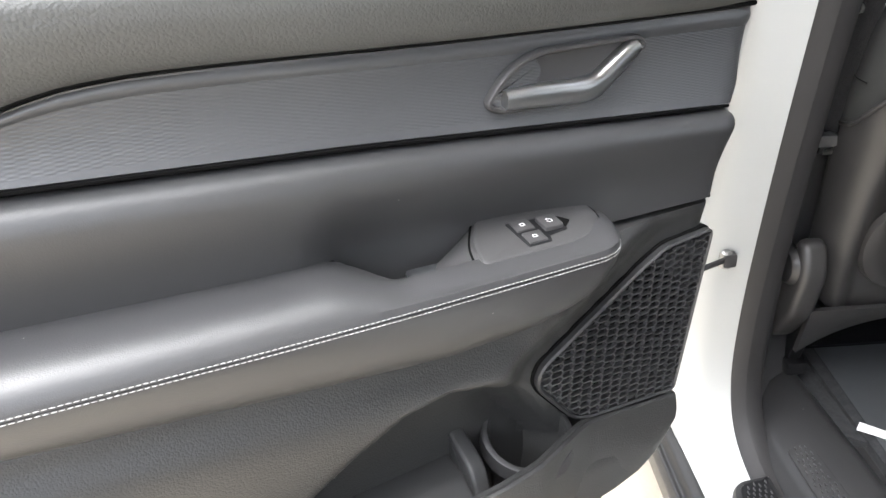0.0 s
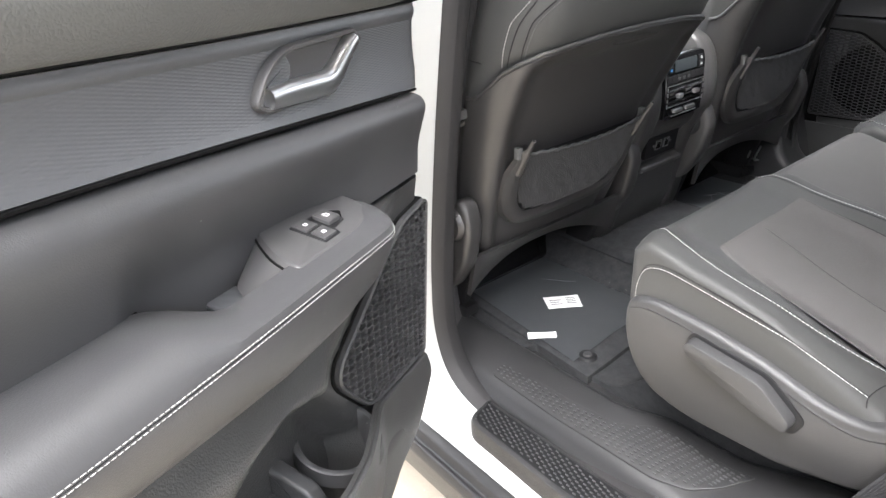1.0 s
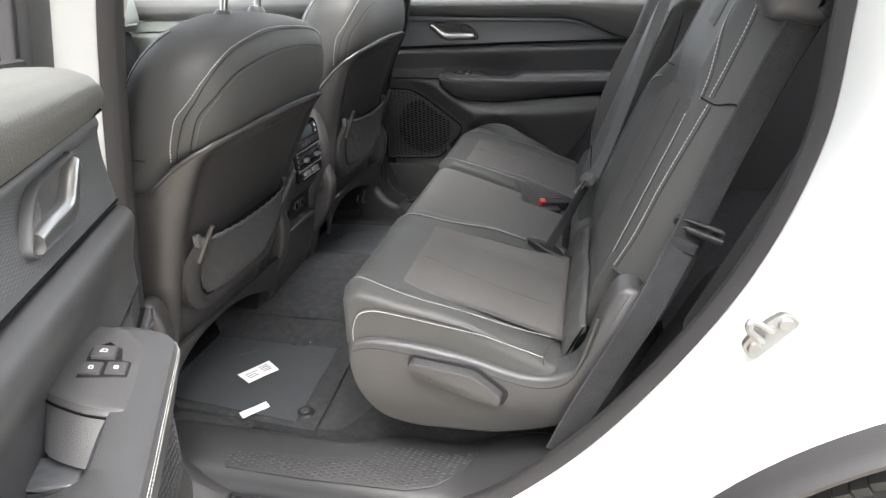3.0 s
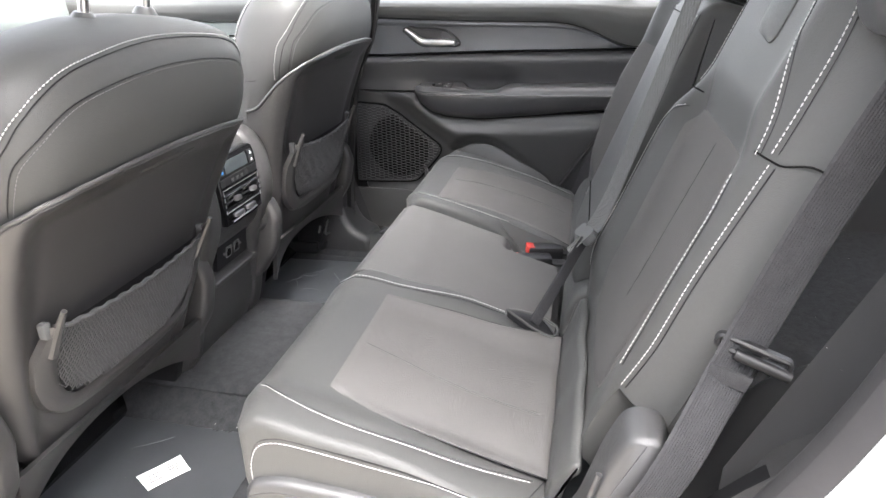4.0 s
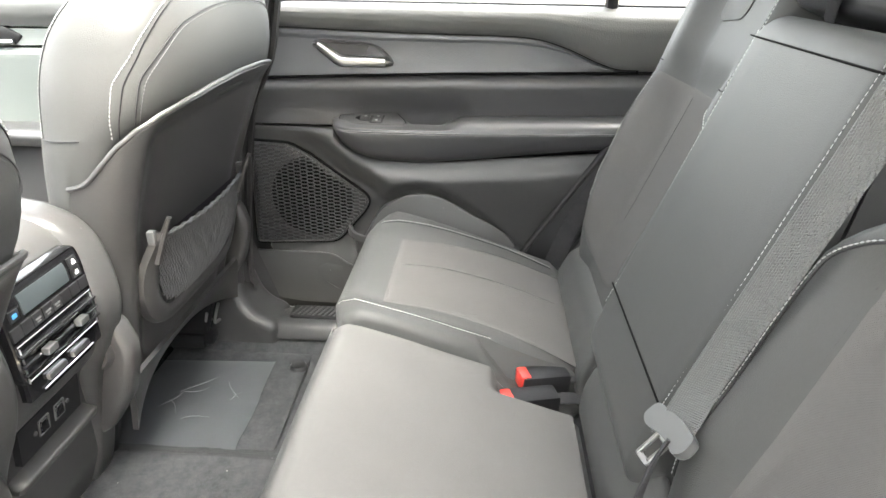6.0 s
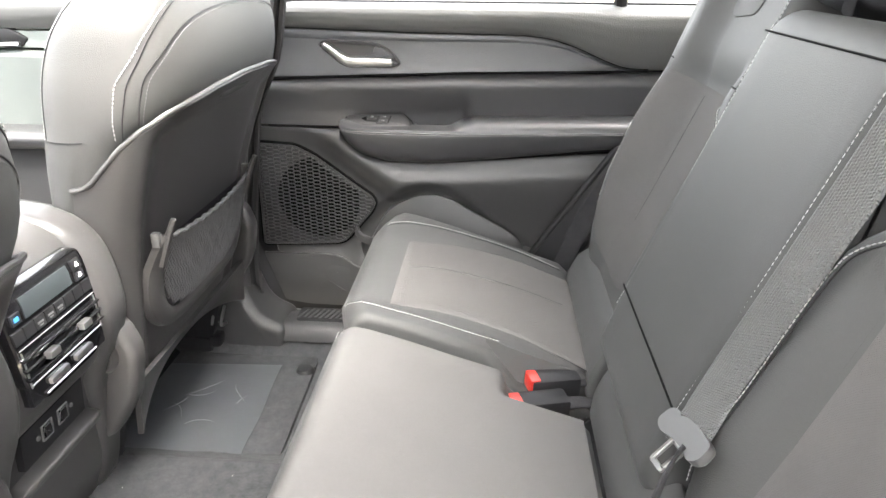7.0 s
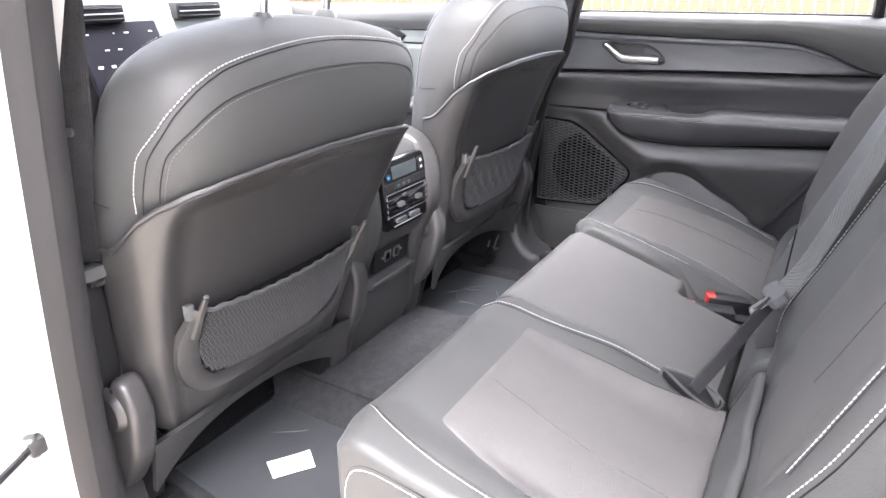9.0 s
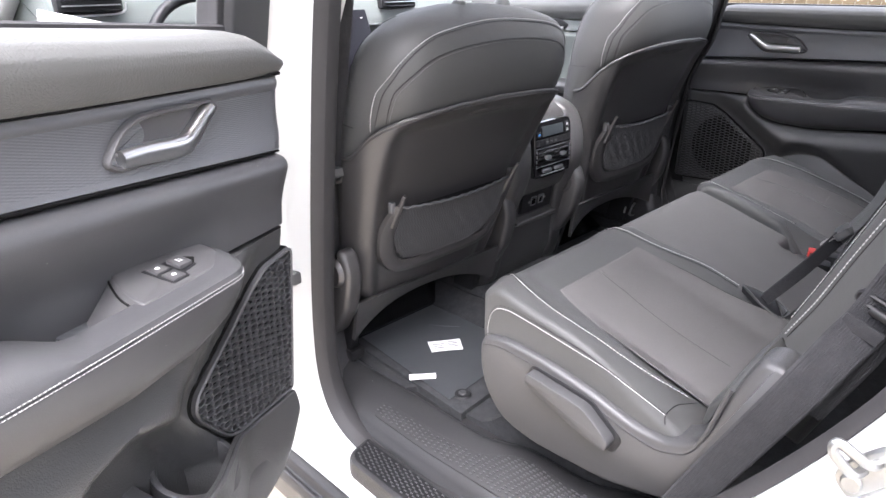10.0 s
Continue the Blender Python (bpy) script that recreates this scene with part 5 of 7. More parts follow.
    for q in (-1, 1):
        yh = 0.174 if q < 0 else 0.156
        part("pocket_hook", tube([W(on_shell(q * yh, z, 0.010 + 0.012 * k), q * (yh + 0.002 * k), z) for k, z in ((k, 0.795 + 0.070 * k) for k in lin(0, 1, 8))], lambda k: 0.0085 * (1 - 0.55 * k), 8), M_SHELL, t, "tapered plastic hook")
        part("hook_clip", box(W(on_shell(q * (yh + 0.008), 0.838, 0.006), q * (yh + 0.010), 0.838), (0.012, 0.012, 0.022), 0.003), M_BELTGREY, t)
    part("pocket_backing", patch(lambda u, v: W(on_shell((u - 0.5) * 0.32, 0.69 + 0.14 * v, 0.002), (u - 0.5) * 0.32, 0.69 + 0.14 * v), lin(0, 1, 12), lin(0, 1, 6)), M_DARK, t)
    droop = lambda y: 0.836 - 0.012 * math.cos(y / 0.18 * math.pi / 2)
    bm = bmesh.new()
    rr = random.Random(int(yc * 100))

    def net(y, z):
        e = math.cos(y / 0.18 * math.pi / 2)
        return W(on_shell(y, z, 0.010 + 0.006 * e * sm(0.66, 0.76, z)), y, z)

    poly = [tuple(p) for p in spline([(-0.168, 0.84), (-0.165, 0.752), (-0.150, 0.722), (-0.115, 0.702), (-0.03, 0.692), (0.06, 0.694), (0.100, 0.707), (0.148, 0.752), (0.156, 0.80), (0.152, 0.84)], 5)]
    for sgn in (-1, 1):
        for i in range(-64, 65):
            run = []
            for j in range(26):
                z = 0.690 + j * 0.0060
                y = i * 0.0062 + sgn * (z - 0.690) * 0.62 + 0.0012 * math.sin(j * 1.6 + i)
                if z < droop(y) and inside((y, z), poly):
                    run.append(net(y, z))
                else:
                    if len(run) > 1:
                        add_tube(bm, run, 0.0010, 4)
                    run = []
            if len(run) > 1:
                add_tube(bm, run, 0.0010, 4)
    part("pocket_net", bm, M_NET, t, "grey woven net pocket", smooth=False)
    el = [net(y, droop(y)) + V(0.002, 0, 0.0015 * math.sin(i * 1.3)) for i, y in enumerate(lin(-0.172, 0.156, 60))]
    part("net_hem", tube(el, 0.0034, 7), M_NET, t, "gathered elastic hem")

    # seat cushion, side cover, lower frame and rails
    prof = rounded([(-0.62, 0.58), (-0.60, 0.72), (-0.56, 0.755), (-0.20, 0.70), (-0.12, 0.66), (-0.12, 0.57)], 0.03)
    part("seat_cushion", block(prof, yc - 0.25, yc + 0.25, 0.04, lambda p, q, a: V(p + shift, a, q + lift), na=4), M_LEATHER, t)
    for q in (-1, 1):
        pr = rounded([(-0.58, 0.55), (-0.55, 0.62), (-0.20, 0.65), (-0.10, 0.70), (-0.078, 0.752), (-0.055, 0.745), (-0.038, 0.70), (-0.055, 0.62), (-0.10, 0.55), (-0.16, 0.53)], 0.02)
        y0 = q * 0.245
        part("side_cover", block(pr, yc + y0 - 0.02, yc + y0 + 0.02, 0.012, lambda p, q2, a: V(p + shift, a, q2 + lift)), M_SHELL, t, "black plastic recliner cover")
        part("recliner_cap", cyl(W(-0.085, q * 0.262, 0.70), (0, q, 0), 0.035, 0.012, 24, 0.030, 0.003), M_SHELL, t)
        part("seat_rail", box(V(-0.36, yc + q * 0.20, 0.462), (0.46, 0.045, 0.034), 0.005), M_DARK, t, "black steel seat rail")
        part("rail_end", box(V(-0.125, yc + q * 0.20, 0.468), (0.030, 0.036, 0.026), 0.006), M_DARK, t)
        part("rail_leg", block(rounded([(-0.20, 0.47), (-0.13, 0.47), (-0.09, 0.60), (-0.16, 0.62)], 0.01), yc + q * 0.20 - 0.012, yc + q * 0.20 + 0.012, 0.004, lambda p, q2, a: V(p, a, q2)), M_DARK, t)
    # skirt under the shell and the dark duct flap below
    def f_skirt(u, v):
        k = u * 2 - 1
        y = k * 0.225
        z = 0.62 - 0.095 * v + 0.05 * (1 - abs(k) ** 2.2) * v
        return W(-0.066 - 0.04 * v + 0.02 * abs(k) ** 3 * v, y, z)
    part("lower_skirt", patch(f_skirt, lin(0, 1, 30), lin(0, 1, 8), (-0.01, 0, 0)), M_SHELL, t, "black plastic skirt")
    part("duct_flap", patch(lambda u, v: V(-0.30 + 0.10 * v, yc - 0.17 + 0.34 * u, 0.515 - 0.065 * v), lin(0, 1, 6), lin(0, 1, 4), (0, 0, -0.006)), M_PIANO, t, "glossy black flap under the seat")
    # headrest posts in their sleeves
    for q in (-1, 1):
        part("headrest_post", tube([W(0.020, q * 0.062 + 0.046, 1.18), W(0.045, q * 0.062 + 0.046, 1.33)], 0.0065, 12), M_SATIN, t, "chrome headrest post")
        part("post_sleeve", cyl(W(0.021, q * 0.062 + 0.046, 1.196), (0.17, 0, 1), 0.017, 0.010, 18, 0.013, 0.003), M_BELTGREY, t)


front_seat(0.608, 0.0, 0.0, 0.0)
front_seat(1.367, 0.03, 0.02, 6.0)


# ---- centre console ----
def console():
    PC = 0.990
    c = thing("centre_console", (-0.3, CX, 0.44), "dark grey centre console with rear climate panel and vents", "console")
    PR = [(-0.75, 0.46), (-0.13, 0.47), (-0.10, 0.55), (-0.088, 0.64), (-0.080, 0.72), (-0.052, 0.745), (-0.040, 0.785), (-0.042, 0.84), (-0.050, 0.90), (-0.062, 0.930), (-0.095, 0.950), (-0.18, 0.962), (-0.75, 0.965)]
    pr = [tuple(p) for p in dense(rounded(PR, 0.02), 0.012)]
    flare = lambda w: V(w.x, CX + (w.y - CX) * (1 + 0.10 * sm(0.70, 0.50, w.z)), w.z)
    part("housing", block(pr, PC - 0.125, PC + 0.125, 0.035, lambda p, q, a: V(p, a, q), deform=flare, na=4, seg=6), M_CONSOLE, c, "dark grey console housing")
    CH = [(-0.30, 0.47), (-0.118, 0.475), (-0.098, 0.55), (-0.080, 0.64), (-0.066, 0.70), (-0.042, 0.75), (-0.026, 0.80), (-0.027, 0.85), (-0.038, 0.900), (-0.056, 0.935), (-0.10, 0.957), (-0.30, 0.97)]
    ch = [tuple(p) for p in dense(rounded(CH, 0.03), 0.012)]
    for q in (-1, 1):
        y0, y1 = sorted((PC + q * 0.078, PC + q * 0.146))
        lean = lambda w: V(w.x, w.y + q * (0.020 * sm(0.74, 0.52, w.z) - 0.014 * sm(0.88, 1.0, w.z)), w.z)
        part("side_cheek", block(ch, y0, y1, 0.020, lambda p, q2, a: V(p, a, q2), deform=lean, na=3, seg=6), M_CONSOLE, c, "rounded side cheek")
    fx = lambda z: interp(z, [(0.70, -0.070), (0.75, -0.042), (0.785, -0.032), (0.84, -0.033), (0.90, -0.038), (0.96, -0.058)])

    def F(y, z, d):
        """On the curved rear face: y from its middle, z on the panel's own scale."""
        zz = 0.783 + (z - 0.768) * 0.776
        return V(fx(zz) + d, PC + y * 0.80, zz)

    out = [tuple(p) for p in dense(rounded([(-0.094, 0.942, 0.008), (0.094, 0.942, 0.008), (0.094, 0.80, 0.02), (0.062, 0.762, 0.012), (-0.062, 0.762, 0.012), (-0.094, 0.80, 0.02)], 0.01), 0.01)]
    no = normals2(out)
    rows = [[F(p[0], p[1], -0.02) for p in out], [F(p[0], p[1], 0.003) for p in out], [F(p[0] - n.x * 0.002, p[1] - n.y * 0.002, 0.005) for p, n in zip(out, no)]]
    panel = part("climate_panel", patch(lambda u, v: F(-0.09 + 0.18 * u, 0.768 + 0.17 * v, 0.004), lin(0, 1, 6), lin(0, 1, 24), (-0.012, 0, 0)), M_PIANO, c, "glossy black rear climate panel")
    part("panel_frame", grid(rows, closed=True), M_PIANO, c)
    P = lambda nm, y0, y1, z0, z1, d, mat, lab="": part(nm, patch(lambda u, v: F(y0 + (y1 - y0) * u, z0 + (z1 - z0) * v, d), lin(0, 1, 3), lin(0, 1, 4), (-0.004, 0, 0)), mat, panel, lab)
    P("display", -0.055, 0.052, 0.897, 0.928, 0.0055, M_LCD, "grey unlit display")
    for y in lin(-0.079, 0.079, 8):
        P("button", y - 0.0102, y + 0.0102, 0.870, 0.889, 0.0062, M_DARK)
    for z in (0.903, 0.921):
        P("button", 0.062, 0.082, z - 0.008, z + 0.008, 0.0065, M_DARK)
        P("symbol", 0.068, 0.076, z - 0.003, z + 0.0005, 0.0072, M_ICON)
        P("symbol", 0.070, 0.075, z + 0.0015, z + 0.004, 0.0072, M_ICON)
    for y in (-0.034, -0.011, 0.011):
        P("symbol", y - 0.006, y + 0.006, 0.878, 0.881, 0.0068, M_GTHREAD)
        P("symbol", y - 0.004, y + 0.004, 0.874, 0.876, 0.0068, M_GTHREAD)
    P("button", -0.082, -0.064, 0.898, 0.914, 0.0065, M_DARK)
    P("symbol", -0.078, -0.069, 0.903, 0.909, 0.0072, M_BLUE)
    part("chrome_line", tube([F(y, 0.862, 0.006) for y in lin(-0.088, 0.088, 8)], 0.0008, 5), M_SATIN, panel)
    for i, z in enumerate((0.848, 0.832, 0.816)):
        for q in (-1, 1):
            m = Matrix.Rotation(radians(24 if i == 1 else 14), 3, "Y")
            part("vent_vane", box(F(q * 0.043, z, 0.004), (0.012, 0.078, 0.0035), 0.0012, m=m), M_PIANO, panel)
    for q in (-1, 1):
        part("vent_tab", box(F(q * 0.04, 0.832, 0.012), (0.010, 0.018, 0.009), 0.002), M_SATIN, panel, "chrome vent tab")
        part("vent_edge", tube([F(q * 0.086, z, 0.006) for z in lin(0.80, 0.858, 6)], 0.0012, 5), M_SATIN, panel)
    part("chrome_line", tube([F(y, 0.803, 0.006) for y in lin(-0.085, 0.085, 8)], 0.0009, 5), M_SATIN, panel)
    for y in (-0.03, 0.03):
        part("thumb_wheel", box(F(y, 0.786, 0.005), (0.008, 0.034, 0.008), 0.002), M_SATIN, panel)
    part("chrome_line", tube([F(y, 0.774, 0.006) for y in lin(-0.062, 0.062, 8)], 0.0012, 5), M_SATIN, panel)
    # socket plate
    G = lambda y, z, d: V(-0.0800 + 0.12 * (z - 0.70) + d, PC + y, z)
    sp = part("socket_plate", patch(lambda u, v: G(-0.062 + 0.124 * u, 0.676 + 0.052 * v, 0.008), lin(0, 1, 3), lin(0, 1, 3), (-0.03, 0, 0)), M_DARK, c, "black socket plate")
    for y in (-0.016, 0.016):
        part("socket", box(G(y, 0.704, 0.009), (0.004, 0.013, 0.016), 0.001), M_PIANO, sp)
        for o, w in ((0.0, 0.0014), (0.004, 0.0008)):
            part("socket_rim", ring(rounded([(y - 0.0105 + o, 0.692 + o), (y + 0.0105 - o, 0.692 + o), (y + 0.0105 - o, 0.716 - o), (y - 0.0105 + o, 0.716 - o)], 0.002), w, lambda p, q, d: G(p, q, d), 0.006, 0.0104, 0.0004), M_BELTGREY, sp)
        part("socket_mark", cyl(G(y * 2.1, 0.704, 0.008), (1, 0, 0), 0.0032, 0.0018, 12), M_GTHREAD, sp)
    part("lower_ledge", block(rounded([(-0.10, 0.640), (-0.066, 0.648), (-0.064, 0.660), (-0.10, 0.668)], 0.004), PC - 0.085, PC + 0.085, 0.01, lambda p, q, a: V(p, a, q)), M_CONSOLE, c)


console()


# ---- dashboard and front doors ----
def dashboard():
    d = thing("dashboard", (-1.1, CX, 0.6), "pale grey and black dashboard with wide screen", "dashboard")
    pr = rounded([(-1.30, 0.80), (-1.02, 0.82), (-0.98, 0.95), (-0.99, 1.06), (-1.06, 1.13), (-1.30, 1.16)], 0.03)
    part("lower_dash", block(pr, 0.26, 1.70, 0.02, lambda p, q, a: V(p, a, q)), M_DARK, d, "black lower dashboard")
    pr = rounded([(-1.36, 1.06), (-0.985, 1.075), (-0.965, 1.105), (-0.975, 1.19), (-1.03, 1.225), (-1.36, 1.26)], 0.02)
    part("upper_dash", block(pr, 0.24, 1.72, 0.02, lambda p, q, a: V(p, a, q)), M_LIGHTTRIM, d, "pale grey upper dashboard")
    part("trim_line", tube([(-0.962, y, 1.10) for y in lin(1.14, 1.68, 10)], 0.003, 6), M_SATIN, d)
    m = Matrix.Rotation(radians(-22), 3, "Y")
    c = V(-0.93, 1.035, 1.055)
    S = lambda y, z: c + m @ V(0.0, y, z)
    scr = part("centre_screen", box(c, (0.02, 0.235, 0.20), 0.006, m=m), M_SCREEN, d, "dark centre touch screen")
    r = random.Random(9)
    for j in range(4):
        for i in range(6):
            if r.random() < 0.35:
                continue
            part("screen_icon", box(S(-0.09 + i * 0.036, 0.07 - j * 0.042) + m @ V(0.0108, 0, 0), (0.0012, 0.004 + 0.010 * r.random(), 0.006 if j > 1 else 0.003), 0, m=m), M_THREAD, scr, smooth=False)
    part("screen_edge", box(S(0, -0.112), (0.022, 0.24, 0.014), 0.004, m=m), M_SATIN, d)
    part("lower_controls", box(S(0, -0.165), (0.02, 0.22, 0.07), 0.006, m=m), M_PIANO, d)
    for y0, y1 in ((0.25, 0.42), (0.86, 1.06), (1.22, 1.38)):
        v = part("dash_vent", box((-0.972, (y0 + y1) / 2, 1.172), (0.05, y1 - y0, 0.045), 0.008), M_DARK, d, "dark dashboard vent")
        for k in range(3):
            part("vent_slat", box((-0.944, (y0 + y1) / 2, 1.158 + k * 0.013), (0.012, y1 - y0 - 0.02, 0.003), 0.001), M_SATIN if k == 1 else M_PIANO, v)
    part("vent_rim", tube(spline([(-0.945, 0.25, 1.152), (-0.945, 0.30, 1.146), (-0.945, 0.41, 1.150), (-0.945, 0.425, 1.175)], 6), 0.003, 6), M_SATIN, d, "bright vent rim")
    w = thing("steering_wheel", (-0.85, 0.60, 0.95), "black leather steering wheel behind the dash", "steering wheel")
    m = Matrix.Translation((-0.80, 0.60, 1.02)) @ Matrix.Rotation(radians(65), 4, "Y")
    part("rim", tube([m @ V(0.185 * math.cos(a), 0.185 * math.sin(a), 0) for a in (2 * math.pi * k / 40 for k in range(40))], 0.016, 10, closed=True), M_DARK, w)
    part("hub", box(m @ V(0, 0, -0.01), (0.14, 0.17, 0.05), 0.02, m=m.to_3x3()), M_DARK, w)
    for q in (V(0.12, 0, 0), V(0, 0.12, 0), V(0, -0.12, 0)):
        part("spoke", box(m @ q, (0.10 if q.x else 0.04, 0.04 if q.x else 0.10, 0.02), 0.006, m=m.to_3x3()), M_SATIN if q.y else M_DARK, w)


dashboard()


def far_front_door():
    d = thing("far_front_door", (-0.6, 1.80, 0.45), "closed far front door with pale grey upper trim", "car door")
    cv = lambda x, dd, z: V(x, 1.80 - dd, z)
    X = lin(-1.15, -0.125, 20)
    bk = (0, 0.02, 0)

    def strip(nm, prof, mat, lab=""):
        part(nm, patch(lambda u, v: cv(-1.15 + 1.025 * u, interp(v, [(i / (len(prof) - 1), p[0]) for i, p in enumerate(prof)]), interp(v, [(i / (len(prof) - 1), p[1]) for i, p in enumerate(prof)])), lin(0, 1, 12), lin(0, 1, 14), bk), mat, d, lab)

    strip("upper_panel", [(0.004, 1.105), (0.02, 1.13), (0.02, 1.155), (0.0, 1.176), (-0.04, 1.18)], M_UPPER)
    strip("trim_strip", [(0.006, 1.065), (0.003, 1.08), (0.002, 1.10)], M_LIGHTTRIM, "pale grey trim strip")
    strip("middle_panel", [(0.0, 0.885), (0.005, 0.93), (0.015, 1.02), (0.018, 1.045), (0.004, 1.058)], M_LIGHTTRIM, "pale grey middle panel")
    strip("lower_panel", [(0.02, 0.50), (0.03, 0.60), (0.02, 0.75), (0.01, 0.86)], M_PLASTIC)
    pr = rounded([(-0.01, 0.83), (0.06, 0.845), (0.075, 0.87), (0.06, 0.885), (-0.01, 0.89)], 0.012)
    part("armrest", block(pr, -1.0, -0.16, 0.03, lambda p, q, a: cv(a, p, q)), M_SOFT, d)
    h = part("handle_bowl", plate(rounded([(-0.70, 1.064), (-0.58, 1.064), (-0.56, 1.085), (-0.60, 1.105), (-0.72, 1.105), (-0.735, 1.09)], 0.008), lambda p, q, dd: cv(p, dd, q), -0.01, 0.008, 0.003), M_DARK, d)
    part("pull_handle", tube(spline([cv(-0.73, 0.014, 1.097), cv(-0.69, 0.018, 1.075), cv(-0.66, 0.018, 1.070), cv(-0.58, 0.012, 1.072)], 5), 0.006, 8), M_SATIN, h, "satin chrome pull handle")


far_front_door()
# ---- rear bench: three seats ----
LEAN_A = radians(21)


def back_pt(h, n, y):
    """On the rear backrests: h up along them from the cushions, n out towards the cabin."""
    return V(0.664 + h * math.sin(LEAN_A) - n * math.cos(LEAN_A), y, 0.70 + h * math.cos(LEAN_A) + n * math.sin(LEAN_A))


def cushion_top(x, front):
    return interp(x, [(front + 0.0, 0.752), (front + 0.012, 0.767), (front + 0.03, 0.775), (front + 0.05, 0.772), (front + 0.10, 0.758), (front + 0.167, 0.736), (front + 0.267, 0.705), (front + 0.347, 0.680), (front + 0.40, 0.664)])


def cushion_profile(front):
    top = [(front + o, cushion_top(front + o, front)) for o in (0.002, 0.006, 0.012, 0.02, 0.03, 0.045, 0.06, 0.09, 0.12, 0.16, 0.20, 0.25, 0.30, 0.345)]
    return [(front + 0.365, 0.66), (front + 0.37, 0.62), (front + 0.35, 0.60), (front + 0.03, 0.60), (front + 0.012, 0.63), (front + 0.002, 0.69)] + top


def outer_seat(y0, y1, s, front, name_label, lever, extra):
    """A cushion and backrest with bolsters. s: +1 where the door side is y0; extra: how far the back is wider than the cushion."""
    t = thing("rear_seat", (0.5, (y0 + y1) / 2, 0.5), name_label, "car seat", "rear bench seats")
    out_y = y0
    W = abs(y1 - y0)
    Y = lambda a: out_y + s * a          # a: distance from the door side

    def bol(x, a):
        """How far the bolsters rise over the middle; those of the near seat stay high to the rear."""
        rear = sm(0.36, 0.50, x)
        if s > 0:
            return (0.015 + 0.016 * rear) * sm(0.11, 0.04, a) + (0.008 + 0.022 * rear) * sm(W - 0.10, W - 0.03, a)
        return (0.006 * sm(0.12, 0.05, a) + 0.008 * sm(W - 0.085, W - 0.03, a)) * sm(front + 0.40, front + 0.22, x)

    def bulge(x, a):
        """The front edge stands forward between its corners."""
        return 0.025 * sm(-0.01, 0.10, a) * sm(W + 0.01, W - 0.07, a) * sm(front + 0.16, front + 0.02, x)

    def lay(w):
        a = (w.y - out_y) * s
        k = sm(0.66, 0.75, w.z)
        dip = 0.050 * sm(0.505, 0.525, w.x) * sm(W - 0.040, W - 0.026, a) * sm(0.62, 0.67, w.z) if s < 0 else 0.0
        return V(w.x - bulge(w.x, a), w.y, w.z + bol(w.x, a) * k - dip)

    lo, hi = min(y0, y1), max(y0, y1)
    part("cushion", block(cushion_profile(front), lo, hi, 0.014, lambda p, q, a: V(p, a, q), deform=lay, na=34, seg=5), M_LEATHER, t, "dark grey vinyl cushion")
    C = lambda x, a, off=0.0: V(x - bulge(x, a), Y(a), cushion_top(x, front) + bol(x, a) + off)
    # cloth insert, let in between the bolsters
    in0 = lambda x: interp(x, spline([(0.335, 0.122), (0.372, 0.108), (0.41, 0.092), (0.472, 0.078), (0.541, 0.074), (0.61, 0.080), (0.66, 0.086)], 6))
    in1 = lambda x: interp(x, spline([(0.335, W - 0.056), (0.38, W - 0.060), (0.446, W - 0.062), (0.54, W - 0.058), (0.64, W - 0.040)] if s > 0 else [(0.335, W - 0.050), (0.38, W - 0.070), (0.446, W - 0.082), (0.54, W - 0.074), (0.64, W - 0.040)], 6))

    def ins(u, v):
        x0 = 0.366 if s > 0 else 0.344
        x = x0 + (0.638 - x0) * u
        a = in0(x) + (in1(x) - in0(x)) * v
        rim = sm(0, 0.035, u) * sm(1.0, 0.98, u) * sm(0, 0.03, v) * sm(1, 0.97, v)
        return C(x, a, 0.0022 - 0.0034 * (1 - rim) + 0.0018 * math.sin(math.pi * v) * sm(0, 0.2, u))

    part("seat_insert", patch(ins, lin(0, 1, 44), lin(0, 1, 44)), M_FABRIC, t, "woven grey cloth insert")
    part("insert_seam", tube([ins(k, 0.45 - 0.05 * k) + V(0, 0, 0.0002) for k in lin(0.05, 0.92, 24)], 0.0006, 5), M_DARK, t)
    part("insert_piping", tube([ins(0, k) for k in lin(0, 1, 24)] + [ins(k, 1) for k in lin(0, 1, 24)][1:], 0.0010, 5), M_DARK, t)
    part("insert_piping", tube([ins(k, 0) for k in lin(0, 1, 24)], 0.0010, 5), M_DARK, t)
    # stitching: along both bolsters and round the door-side end
    rows = [spline([(0.305, 0.072), (0.317, 0.062), (0.343, 0.048), (0.405, 0.034), (0.483, 0.028), (0.557, 0.032), (0.622, 0.044)], 10),
            spline([(front + 0.008, W - 0.052), (front + 0.03, W - 0.040), (front + 0.07, W - 0.034), (0.44, W - 0.033), (0.545 if s > 0 else 0.50, W - 0.034)], 10)]
    for sp in rows:
        part("bolster_stitching", stitch_bm([C(p[0], p[1], 0.0014) for p in sp], 0.0056, 0.0042, 0.0008), M_THREAD, t, "pale stitching")
        part("bolster_seam", tube([C(p[0], p[1] + (0.005 if sp is rows[0] else -0.005), 0.0003) for p in sp], 0.0008, 5), M_DARK, t)
    if s > 0:
        sp = spline([(front + 0.017, 0.690), (front + 0.017, 0.722), (front + 0.028, 0.750), (front + 0.052, 0.760), (front + 0.09, 0.757), (front + 0.16, 0.746), (front + 0.24, 0.733), (front + 0.30, 0.722), (front + 0.328, 0.714)], 10)
        flank = lambda p, q, o: V(p, Y(-o), min(q, cushion_top(p, front) + bol(p, 0) - 0.012))
